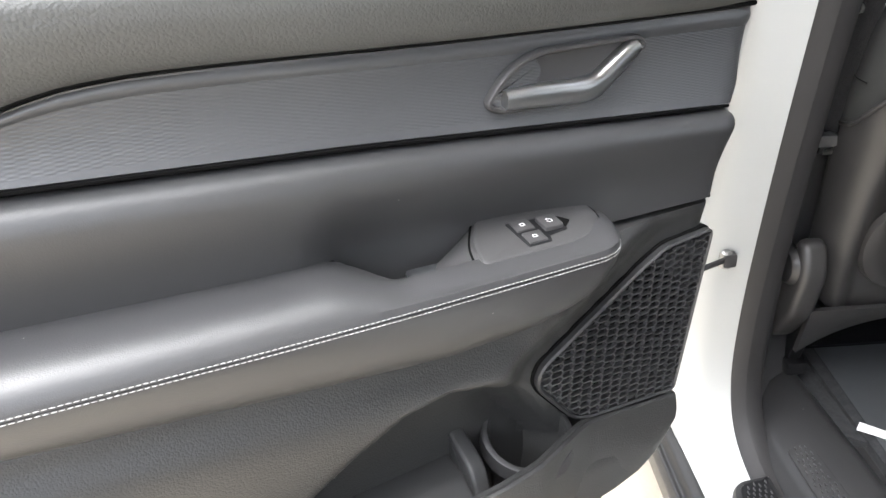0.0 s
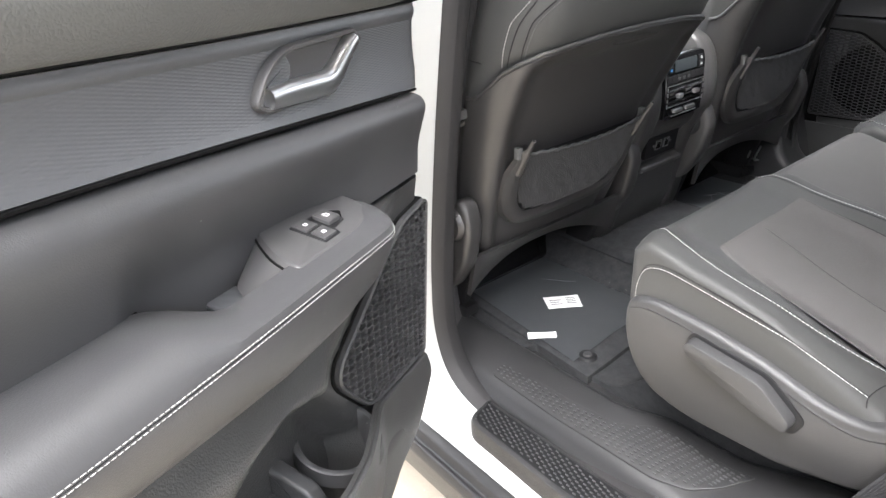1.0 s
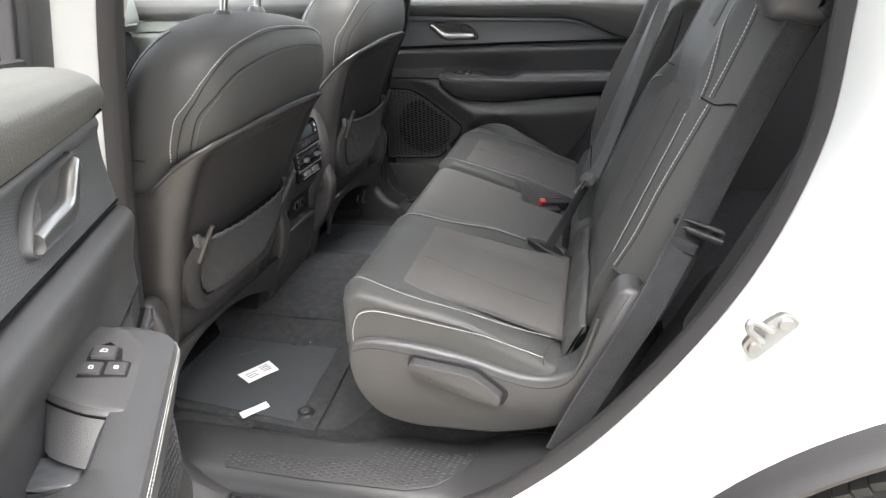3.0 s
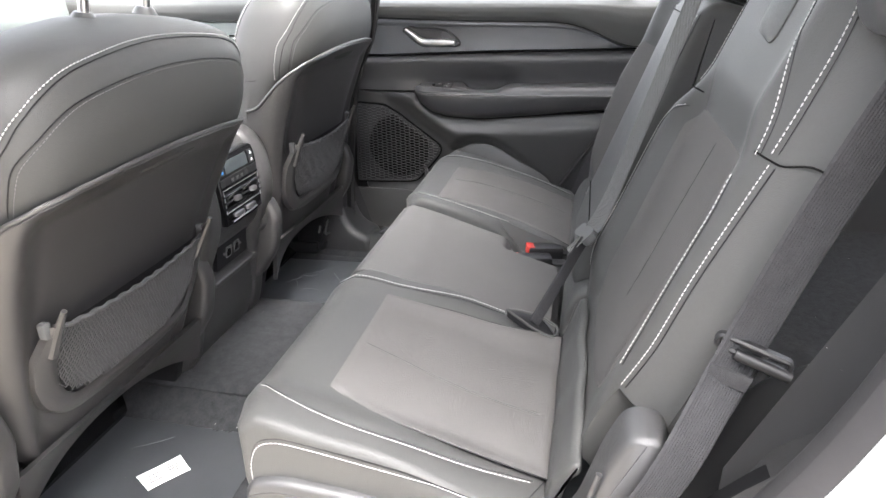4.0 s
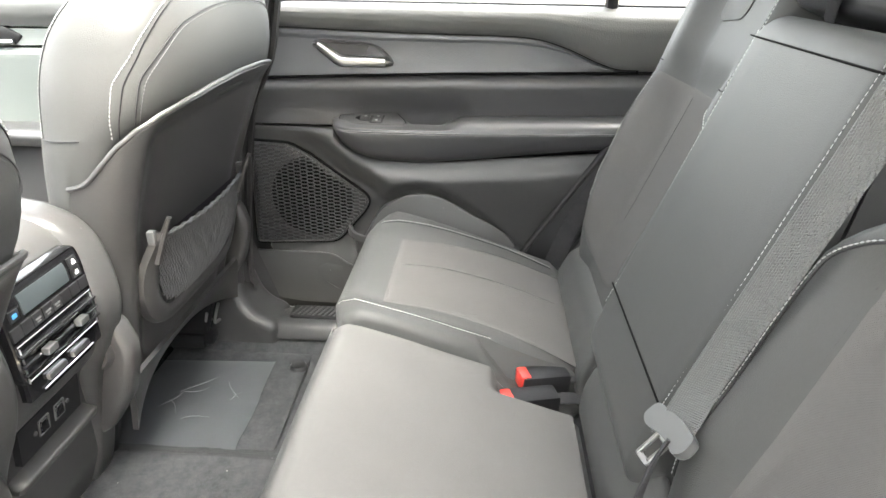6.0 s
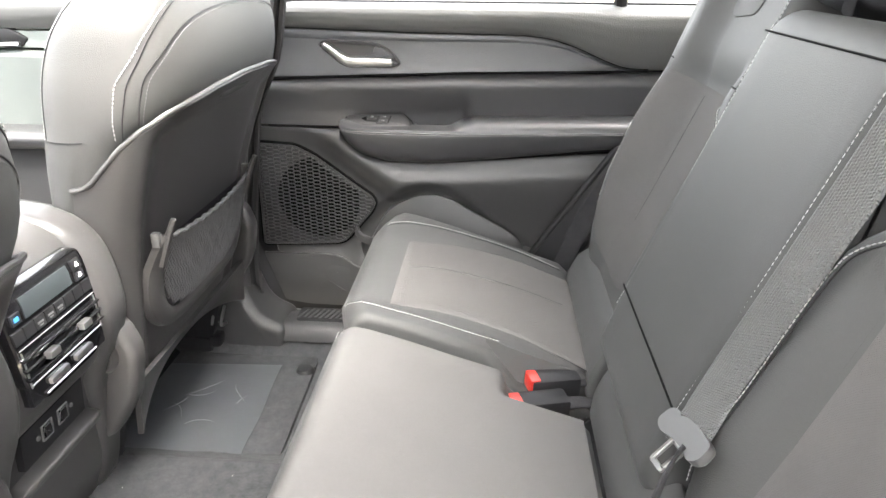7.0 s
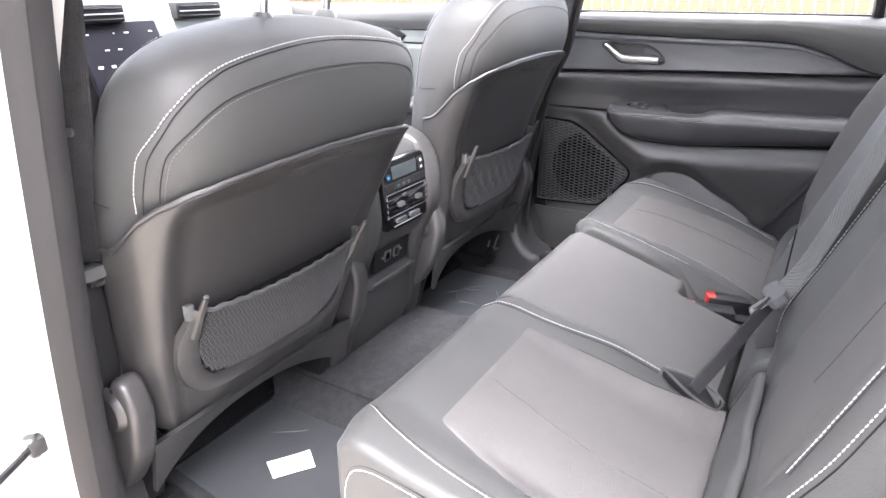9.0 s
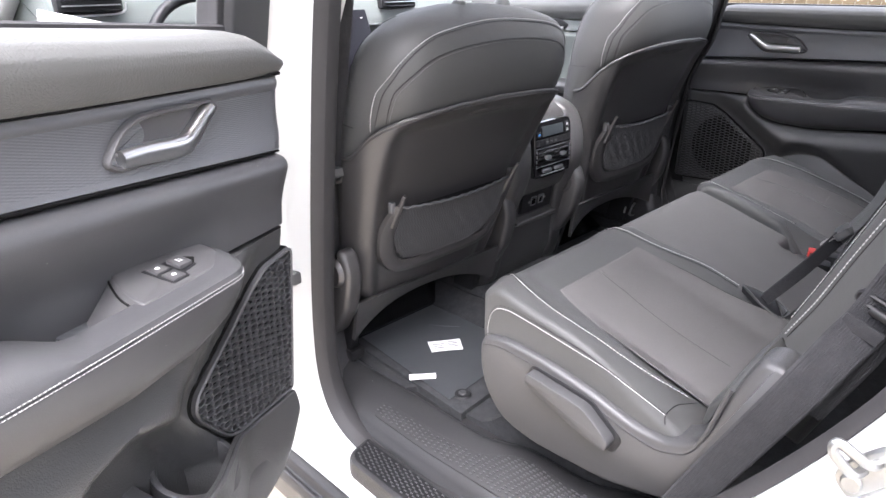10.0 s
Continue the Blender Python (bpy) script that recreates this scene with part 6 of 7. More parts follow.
        part("side_stitching", stitch_bm([flank(p[0], p[1], 0.0012) for p in sp], 0.0056, 0.0042, 0.0008), M_THREAD, t, "pale stitching")
        part("side_seam", tube([flank(p[0], p[1] + 0.005, -0.0004) for p in sp[8:]], 0.0008, 5), M_DARK, t)
        cap = spline([flank(0.613, 0.690, 0.0006), flank(0.612, 0.712, 0.0006), C(0.618, 0.012, 0.001), C(0.624, 0.028, 0.001), C(0.634, 0.055, 0.001)], 6)
        part("end_seam", tube(cap, 0.0008, 5), M_DARK, t)

    # backrest: middle, wings, cloth insert
    BW = W + extra
    full = lambda h: interp(h, [(0.0, 0.0), (0.05, 0.012), (0.10, 0.031), (0.20, 0.048), (0.30, 0.052), (0.40, 0.044), (0.44, 0.046), (0.60, 0.052)])

    def wing(a, h):
        if s > 0:
            o = (0.010 * sm(0.17, 0.11, a) - 0.055 * (max(0, 0.108 - a) / 0.065) ** 2) * sm(0.0, 0.14, h) * (1 - 0.35 * sm(0.40, 0.56, h))
        else:
            o = full(h) * (sm(0.18, 0.090, a) - 1.4 * (max(0, 0.078 - a) / 0.036) ** 2)
        o += 0.030 * sm(BW - 0.10, BW - 0.04, a) * sm(0.02, 0.14, h) * sm(0.46, 0.38, h)
        return o + 0.014 * sm(0.39, 0.46, h) * sm(0.09, 0.13, a)

    slip = lambda a, h: s * (0.010 * sm(0.15, 0.42, h) * sm(0.16, 0.05, a) - 0.060 * sm(0.34, 0.43, h) * sm(BW - 0.14, BW, a))
    prof = [tuple(p) for p in dense(rounded([(-0.02, -0.09), (0.70, -0.09), (0.72, -0.05), (0.70, -0.008), (0.60, 0.0), (0.45, 0.000), (0.2, 0.000), (0.03, 0.004), (0.0, -0.02)], 0.02), 0.016)]

    def bconv(p, q, a):
        aa = (a - out_y) * s
        p = max(p, 0.135 * sm(0.105, 0.085, aa))
        q = max(q, -0.09 + 0.035 * sm(0.12, 0.06, aa))
        return back_pt(p, q + wing(aa, p) * sm(-0.05, 0.0, q), a + slip(aa, p))

    blo, bhi = sorted((Y(0.044), Y(BW)))
    part("backrest", block(prof, blo, bhi, 0.03, bconv, na=44, seg=6), M_LEATHER, t, "dark grey vinyl backrest with bolsters")
    B = lambda h, a, off=0.0: back_pt(h, interp(h, [(0.0, -0.006), (0.03, 0.004), (0.2, 0.0), (0.6, 0.0)]) + wing(a, h) + off, Y(a) + slip(a, h))
    a0, a1, am = (0.116 if s > 0 else 0.088), BW - 0.080, BW / 2 + 0.005

    def bins(u, v):
        low = 0.062 + 0.06 * (abs(2 * v - 1) ** 5)
        top = 0.402 - 0.035 * sm(0.10, 0.0, v) - 0.030 * sm(0.90, 1.0, v)
        h = low + (top - low) * u
        a = (a0 - 0.010 * u) + (a1 - a0 + 0.018 * u) * v
        rim = sm(0, 0.04, u) * sm(1, 0.97, u) * sm(0, 0.04, v) * sm(1, 0.96, v)
        return B(h, a, 0.0022 - 0.0034 * (1 - rim))

    part("back_insert", patch(bins, lin(0, 1, 44), lin(0, 1, 48)), M_FABRIC, t, "woven grey cloth insert")
    part("back_piping", tube([bins(k, 0) for k in lin(0, 1, 30)] + [bins(1, k) for k in lin(0, 1, 40)][1:] + [bins(k, 1) for k in lin(1, 0, 30)][1:] + [bins(0, k) for k in lin(1, 0, 40)][1:], 0.0010, 5), M_DARK, t)
    part("back_seam", tube([bins(k, 0.46) for k in lin(0.30, 0.95, 30)], 0.0007, 5), M_DARK, t)
    if s > 0:
        door_side = [[(0.142, 0.084), (0.20, 0.080), (0.28, 0.080), (0.36, 0.077), (0.412, 0.075)], [(0.155, 0.104), (0.22, 0.108), (0.30, 0.109), (0.345, 0.108), (0.385, 0.116)],
                     [(0.424, 0.078), (0.474, 0.078), (0.529, 0.080), (0.60, 0.092)], [(0.416, 0.092), (0.455, 0.100), (0.508, 0.124), (0.54, 0.150), (0.60, 0.180)]]
    else:
        door_side = [[(0.150, 0.057), (0.20, 0.058), (0.28, 0.060), (0.36, 0.061), (0.412, 0.062)], [(0.15, 0.072), (0.22, 0.073), (0.30, 0.074), (0.345, 0.077), (0.385, 0.084)]]
    for sp in (*door_side,
               [(0.09, BW - 0.020), (0.20, BW - 0.024), (0.29, BW - 0.022), (0.345, BW - 0.026), (0.375, BW - 0.040), (0.392, BW - 0.062)],
               [(0.43, BW - 0.022), (0.48, BW - 0.024), (0.60, BW - 0.030)]):
        sp = spline(sp, 8)
        part("back_stitching", stitch_bm([B(q[0], q[1], 0.0010) for q in sp], 0.0056, 0.0042, 0.0008), M_THREAD, t, "pale stitching")
        part("stitched_seam", tube([B(q[0], q[1] - 0.0045, 0.0002) for q in sp], 0.0008, 5), M_DARK, t)
    part("cross_seam", tube([B(0.416 + 0.012 * sm(0.07, 0.05, a), a, 0.0004) for a in lin(0.046, 0.095, 16)], 0.0010, 5), M_GAP_SHADE, t)
    part("cross_seam", tube([B(0.416, a, 0.0004) for a in lin(BW - 0.075, BW - 0.01, 12)], 0.0010, 5), M_GAP_SHADE, t)
    # tag-like flap at the middle of the upper back and the headrest's foot
    fl = rounded([(0.57, am - 0.045), (0.57, am + 0.045), (0.51, am + 0.045, 0.02), (0.50, am - 0.045, 0.02)], 0.01)
    part("upper_flap", plate(fl, lambda p, q, d: B(p, q, d), -0.004, 0.0022, 0.0015), M_LEATHER, t)
    pr = rounded([(0.585, 0.025), (0.66, 0.03), (0.74, 0.03), (0.78, -0.02), (0.76, -0.085), (0.60, -0.085)], 0.02)
    hl, hh = sorted((Y(am - 0.155), Y(am + 0.155)))
    part("headrest", block(pr, hl, hh, 0.03, lambda p, q, a: back_pt(p, q + 0.02, a), na=4), M_LEATHER, t, "dark vinyl headrest")
    # dark shoulder piece on the door side
    pr = rounded([(0.535, 0.0), (0.58, 0.034), (0.72, 0.034), (0.74, -0.05), (0.55, -0.07)], 0.018)
    sl, sh_ = sorted((Y(0.004), Y(0.085)))
    part("shoulder_pad", block(pr, sl, sh_, 0.025, back_pt, na=4), M_SOFT, t, "dark vinyl shoulder piece")
    # vinyl strip between cushion and back; on the near seat it stands up as a stitched flap
    rl, rh = sorted((Y(0.062), Y(W - 0.012)))
    if lever:
        pr = [tuple(p) for p in dense(rounded([(0.634, 0.655), (0.642, 0.700), (0.664, 0.752), (0.676, 0.754), (0.676, 0.735), (0.660, 0.695), (0.652, 0.655)], 0.006), 0.012)]
        curl = lambda w: V(w.x + 0.004 * noise.noise(V(w.y * 14, 0, 2)), w.y, w.z + 0.012 * sm(0.71, 0.75, w.z) * sm(rh - 0.10, rh, w.y) - 0.02 * sm(0.70, 0.75, w.z) * sm(rl + 0.08, rl, w.y))
        part("lower_flap", block(pr, rl, rh, 0.006, lambda p, q, a: V(p, a, q), deform=curl, na=24), M_LEATHER, t, "upright dark vinyl flap")
        part("flap_stitching", stitch_bm([curl(V(0.6425 + 0.018 * k, rh - 0.010, 0.702 + 0.044 * k)) + V(-0.002, 0, 0.001) for k in lin(0, 1, 8)], 0.005, 0.0036, 0.0007), M_GTHREAD, t)
    else:
        pr = rounded([(0.630, 0.640), (0.634, 0.690), (0.655, 0.735), (0.690, 0.75), (0.690, 0.640)], 0.016)
        part("lower_roll", block(pr, rl, rh, 0.010, lambda p, q, a: V(p, a, q), na=6), M_LEATHER, t, "dark vinyl roll")
    if lever:
        # plastic side shield and lever
        SHD = [(0.288, 0.662, 0.02), (0.292, 0.702, 0.02), (0.335, 0.714, 0.03), (0.42, 0.708), (0.50, 0.694), (0.575, 0.672, 0.04), (0.625, 0.672, 0.04), (0.668, 0.700, 0.04), (0.696, 0.80), (0.714, 0.840, 0.02), (0.748, 0.838, 0.02), (0.760, 0.80),
               (0.728, 0.69), (0.68, 0.605), (0.63, 0.576), (0.54, 0.552), (0.40, 0.546, 0.04), (0.335, 0.562, 0.03), (0.298, 0.612, 0.03)]
        so = [tuple(p) for p in rounded(SHD, 0.02, 5)]
        ns = normals2(so)
        rows = []
        for ins_, y in ((0.0, 0.040), (0.0, 0.004), (0.0008, -0.004), (0.0024, -0.008), (0.0046, -0.0105), (0.0075, -0.012)):
            rows.append([V(p[0] - n.x * ins_, Y(y), p[1] - n.y * ins_) for p, n in zip(so, ns)])
        sh = part("side_shield", grid(rows, closed=True, cap=True), M_PLASTIC, t, "black plastic side shield")
        rid = spline([(0.30, 0.690), (0.335, 0.700), (0.42, 0.694), (0.50, 0.680), (0.575, 0.660), (0.625, 0.660), (0.662, 0.690), (0.690, 0.79)], 6)
        part("shield_edge", tube([(p[0], Y(-0.0095), p[1] - 0.002) for p in rid], 0.0035, 8), M_PLASTIC, sh)
        LEV = rounded([(0.398, 0.676, 0.006), (0.404, 0.690, 0.008), (0.505, 0.677, 0.01), (0.553, 0.640, 0.012), (0.545, 0.622, 0.008), (0.500, 0.633), (0.405, 0.667)], 0.006)
        rec = rounded([(0.392, 0.672), (0.40, 0.695), (0.51, 0.682), (0.562, 0.640), (0.55, 0.612), (0.50, 0.620), (0.41, 0.655)], 0.01)
        part("lever_recess", plate(rec, lambda p, q, d: V(p, Y(-d), q), 0.010, 0.0145, 0.001), M_DARK, sh)
        part("recline_lever", plate(LEV, lambda p, q, d: V(p, Y(-d), q), 0.012, 0.034, 0.004), M_PLASTIC, sh, "dark grey recline lever")
    return t


outer_seat(0.372, 0.798, 1, 0.283, "dark grey rear seat with cloth insert, pale stitching and side lever", True, 0.078)
outer_seat(1.588, 1.156, -1, 0.278, "dark grey far rear seat with cloth insert and pale stitching", False, -0.018)


def centre_seat():
    t = thing("centre_rear_seat", (0.5, 0.99, 0.5), "plain dark grey middle rear seat between the outer ones", "car seat", "rear bench seats")
    f = 0.260
    # hollow at the rear corner where the buckles lie
    notch = lambda x, y: 0.055 * sm(0.500, 0.522, x) * sm(1.085, 1.105, y)
    part("cushion", block(cushion_profile(f), 0.803, 1.152, 0.016, lambda p, q, a: V(p, a, q - 0.004), deform=lambda w: w - V(0, 0, notch(w.x, w.y) * sm(0.62, 0.68, w.z)), na=40, seg=5), M_LEATHER, t, "dark grey vinyl cushion")
    top = lambda u, v: V(f + 0.010 + 0.345 * u, 0.810 + 0.335 * v, cushion_top(f + 0.010 + 0.345 * u, f) - 0.004 + 0.0015 - 0.002 * (1 - sm(0, 0.05, u) * sm(0, 0.04, v) * sm(1, 0.96, v)) - notch(f + 0.010 + 0.345 * u, 0.810 + 0.335 * v))
    part("seat_panel", patch(top, lin(0, 1, 60), lin(0, 1, 50)), M_CLOTH, t, "grey cloth centre panel")
    part("front_stitching", stitch_bm([V(f + 0.002, y, 0.748) for y in lin(0.815, 1.165, 12)], 0.0060, 0.0044, 0.0007), M_THREAD, t, "pale stitching")
    prof = [tuple(p) for p in dense(rounded([(-0.02, -0.09), (0.51, -0.09), (0.535, -0.05), (0.525, 0.03), (0.50, 0.048), (0.13, 0.042), (0.03, 0.036), (0.0, -0.01)], 0.02), 0.03)]
    part("backrest", block(prof, 0.895, 1.195, 0.02, back_pt, na=8), M_LEATHER, t, "dark grey vinyl folding backrest")
    part("stitched_seam", tube([back_pt(h, 0.0375 + 0.006 * sm(0.13, 0.5, h), 0.9015) for h in lin(0.10, 0.50, 30)], 0.0008, 5), M_DARK, t)
    for y in (0.908, 1.182):
        part("back_stitching", stitch_bm([back_pt(h, 0.0405 + 0.006 * sm(0.13, 0.5, h), y) for h in lin(0.10, 0.50, 30)], 0.0060, 0.0044, 0.00065), M_THREAD, t, "pale stitching")
    part("cross_seam", tube([back_pt(0.125, 0.0425, y) for y in lin(0.90, 1.19, 10)], 0.0014, 5), M_GAP_SHADE, t)
    part("top_seam", tube([back_pt(0.49, 0.0485, y) for y in lin(0.90, 1.19, 10)], 0.0012, 5), M_GAP_SHADE, t)
    pr = rounded([(0.630, 0.640), (0.634, 0.692), (0.652, 0.735), (0.690, 0.755), (0.690, 0.640)], 0.016)
    part("lower_roll", block(pr, 0.85, 1.14, 0.012, lambda p, q, a: V(p, a, q), na=6), M_LEATHER, t)
    pr = rounded([(0.535, 0.03), (0.60, 0.04), (0.64, 0.0), (0.62, -0.08), (0.54, -0.08)], 0.02)
    part("headrest", block(pr, 0.95, 1.20, 0.03, back_pt, na=4), M_DARK, t, "black headrest folded down")
    part("release_strap", ribbon(spline([back_pt(0.525, 0.02, 1.09), back_pt(0.545, 0.035, 1.075), back_pt(0.56, 0.045, 1.055), back_pt(0.60, 0.05, 1.04)], 5), (0, 1, 0.2), 0.022), M_BELT, t, "black release strap")


centre_seat()


# ---- belts and buckles ----
def belts():
    b = thing("near_seat_belt", (0.68, 0.34, 0.55), "dark grey outer seat belt with plastic slide guide", "seat belt")
    pts = spline([(0.645, 0.332, 0.56), (0.668, 0.336, 0.62), (0.697, 0.342, 0.685), (0.727, 0.347, 0.75), (0.757, 0.354, 0.815), (0.786, 0.378, 0.88), (0.804, 0.396, 0.918), (0.838, 0.404, 1.02), (0.863, 0.405, 1.09), (0.886, 0.400, 1.157), (0.925, 0.385, 1.27), (0.97, 0.37, 1.42)], 6)
    part("webbing", ribbon(pts, (0.93, 0.25, -0.35), 0.046, 0.0014), M_BELT, b, "woven dark grey webbing")
    pts2 = spline([(0.760, 0.392, 0.78), (0.790, 0.400, 0.85), (0.806, 0.406, 0.895), (0.818, 0.408, 0.925)], 6)
    part("webbing", ribbon(pts2, (0.93, 0.30, -0.30), 0.046, 0.0014), M_BELT, b)
    m = Matrix.Rotation(radians(16), 3, "Y") @ Matrix.Rotation(radians(-12), 3, "Z")
    gv = lambda p, q, d: V(0.815, 0.392, 0.926) + m @ V(p, -d, q)
    part("slide_guide", ring(rounded([(-0.035, -0.008), (0.035, -0.008), (0.035, 0.008), (-0.035, 0.008)], 0.008), 0.005, gv, -0.005, 0.005, 0.002), M_DARK, b, "dark plastic slide guide")
    part("guide_roll", tube([gv(x, -0.006, 0.004) for x in (-0.014, -0.012, 0.034, 0.036)], 0.0055, 10), M_DARK, b, "rounded guide bar")
    part("stitch_patch", box(V(0.796, 0.385, 0.902), (0.040, 0.003, 0.016), 0.001, m=Matrix.Rotation(radians(20), 3, "Y")), M_BELT, b)
    c = thing("centre_seat_belt", (0.62, 0.85, 0.72), "grey seat belt hanging across the middle backrest", "seat belt")
    pts = spline([(0.662, 0.850, 0.832), (0.672, 0.856, 0.850), (0.698, 0.869, 0.905), (0.732, 0.853, 1.025), (0.766, 0.834, 1.15), (0.798, 0.818, 1.27), (0.83, 0.80, 1.36)], 8)
    part("webbing", ribbon(pts, (0.33, -0.90, -0.23), 0.040, 0.0014), M_WEB_LIT, c, "woven webbing, made paler for the light on it")
    pts = spline([(0.664, 0.850, 0.840), (0.648, 0.838, 0.812), (0.625, 0.805, 0.775), (0.602, 0.765, 0.742), (0.594, 0.750, 0.730)], 6)
    part("webbing", ribbon(pts, lambda k: (0.25 - 0.1 * k, 0.8 - 1.1 * k, -0.55), lambda k: 0.040 - 0.022 * k, 0.0014), M_BELT, c, "lower strap of dark webbing")
    o = V(0.667, 0.850, 0.848)
    ex = V(-0.039, -0.012, -0.038).normalized()
    ey = V(-0.009, 0.075, -0.006)
    ey = (ey - ex * ey.dot(ex)).normalized()
    m = Matrix((ex, ey, ex.cross(ey))).transposed()
    body_ = rounded([(-0.010, -0.034, 0.006), (0.006, -0.038, 0.006), (0.016, -0.028, 0.008), (0.012, -0.012, 0.006), (0.013, 0.012, 0.006), (0.018, 0.026, 0.008), (0.012, 0.038, 0.008), (-0.008, 0.037, 0.008), (-0.013, 0.0, 0.02)], 0.006, 5)
    part("tongue_body", plate(body_, lambda p, q, d: o + m @ V(p, q, d + 0.003 * math.cos(q * 60)), -0.006, 0.007, 0.0045), M_BELTGREY, c, "grey plastic tongue body")
    # thin black plate on the tongue for the darkness inside its slot
    part("belt_slot_shade", plate(rounded([(-0.0085, -0.022), (-0.0055, -0.022), (-0.0055, 0.022), (-0.0085, 0.022)], 0.001), lambda p, q, d: o + m @ V(p, q, d + 0.003 * math.cos(q * 60)), 0.004, 0.0073, 0.0002), M_GAP_SHADE, c)
    T = lambda p, q, d: o + m @ V(0.010 + p, q, d)
    part("steel_tongue", ring(rounded([(0.0, -0.013), (0.032, -0.012), (0.032, 0.012), (0.0, 0.013)], 0.004), 0.0055, T, -0.0014, 0.0014, 0.0003), M_STEEL, c, "bare steel tongue")

    def buckle(base, tip, red):
        k = thing("belt_buckle", base, "black belt buckle with red release button", "buckle", "belt buckles")
        a, z = V(*base), V(*tip)
        d = (z - a).normalized()
        u = V(0, 0, 1)
        u = (u - d * u.dot(d)).normalized()
        r = d.cross(u)
        mm = Matrix((d, r, u)).transposed()
        part("housing", box(a.lerp(z, 0.55), ((z - a).length * 1.0, 0.036, 0.034), 0.006, m=mm), M_DARK, k, "black housing")
        part("release_button", box(z - d * 0.002 + u * 0.006, (0.016, 0.030, 0.024), 0.003, m=mm), M_RED, k, "red release button")
        part("stalk", ribbon(spline([a - d * 0.05 - u * 0.01, a - d * 0.02, a + d * 0.01], 4), r, 0.026, 0.002), M_BELT, k)

    buckle((0.602, 1.140, 0.660), (0.522, 1.116, 0.664), True)
    buckle((0.622, 1.190, 0.664), (0.548, 1.168, 0.668), True)
    fb = thing("far_seat_belt", (0.64, 1.65, 0.62), "dark grey outer seat belt beside the far rear seat", "seat belt")
    pts = spline([(0.625, 1.648, 0.60), (0.643, 1.645, 0.657), (0.668, 1.646, 0.73), (0.698, 1.655, 0.79), (0.745, 1.662, 0.855), (0.81, 1.668, 0.92)], 6)
    part("webbing", ribbon(pts, (0.93, -0.25, -0.30), 0.040, 0.0014), M_BELT, fb, "woven dark grey webbing")
    part("anchor_plate", box(V(0.622, 1.652, 0.592), (0.030, 0.006, 0.030), 0.002), M_STEEL, fb, "steel anchor plate")
    # leather pouch in the gap by the near seat
    p = thing("buckle_pouch", (0.57, 0.79, 0.73), "dark vinyl buckle pouch stitched between the cushions", "pouch")
    zt = lambda x, y: cushion_top(x, 0.283) + (0.008 + 0.022 * sm(0.36, 0.50, x)) * sm(0.698, 0.768, y)
    mouth = spline([(0.548, 0.772), (0.566, 0.762), (0.592, 0.752), (0.624, 0.750), (0.630, 0.772), (0.602, 0.787), (0.570, 0.782), (0.548, 0.772)], 8)[:-1]
    # dark patch laid on the cushion as the shade inside the pouch
    part("mouth_shade", plate([(q[0], q[1]) for q in mouth], lambda p, q, d: V(p, q, zt(p, q) + d), -0.012, 0.0012, 0.0004), M_DARK, p, "dark patch for the shade in the pouch mouth")
    part("lip", tube([V(q[0], q[1], zt(q[0], q[1]) + 0.0008) for q in mouth], 0.0022, 8, closed=True), M_LEATHER, p, "rolled vinyl lip")
    part("pouch_stitching", stitch_bm([V(q[0], q[1] + 0.004, zt(*q) + 0.002) for q in spline([(0.552, 0.775), (0.570, 0.783), (0.602, 0.788), (0.632, 0.774)], 8)], 0.005, 0.0035, 0.0007), M_GTHREAD, p)
    part("flap", patch(lambda u, v: V(0.604 + 0.022 * u, 0.784 - 0.010 * u - 0.022 * v * u, zt(0.604 + 0.022 * u, 0.77) + 0.002 + 0.003 * math.sin(3 * u) * v), lin(0, 1, 8), lin(0, 1, 8), (0, 0, -0.004)), M_BELTGREY, p, "grey vinyl flap")


belts()


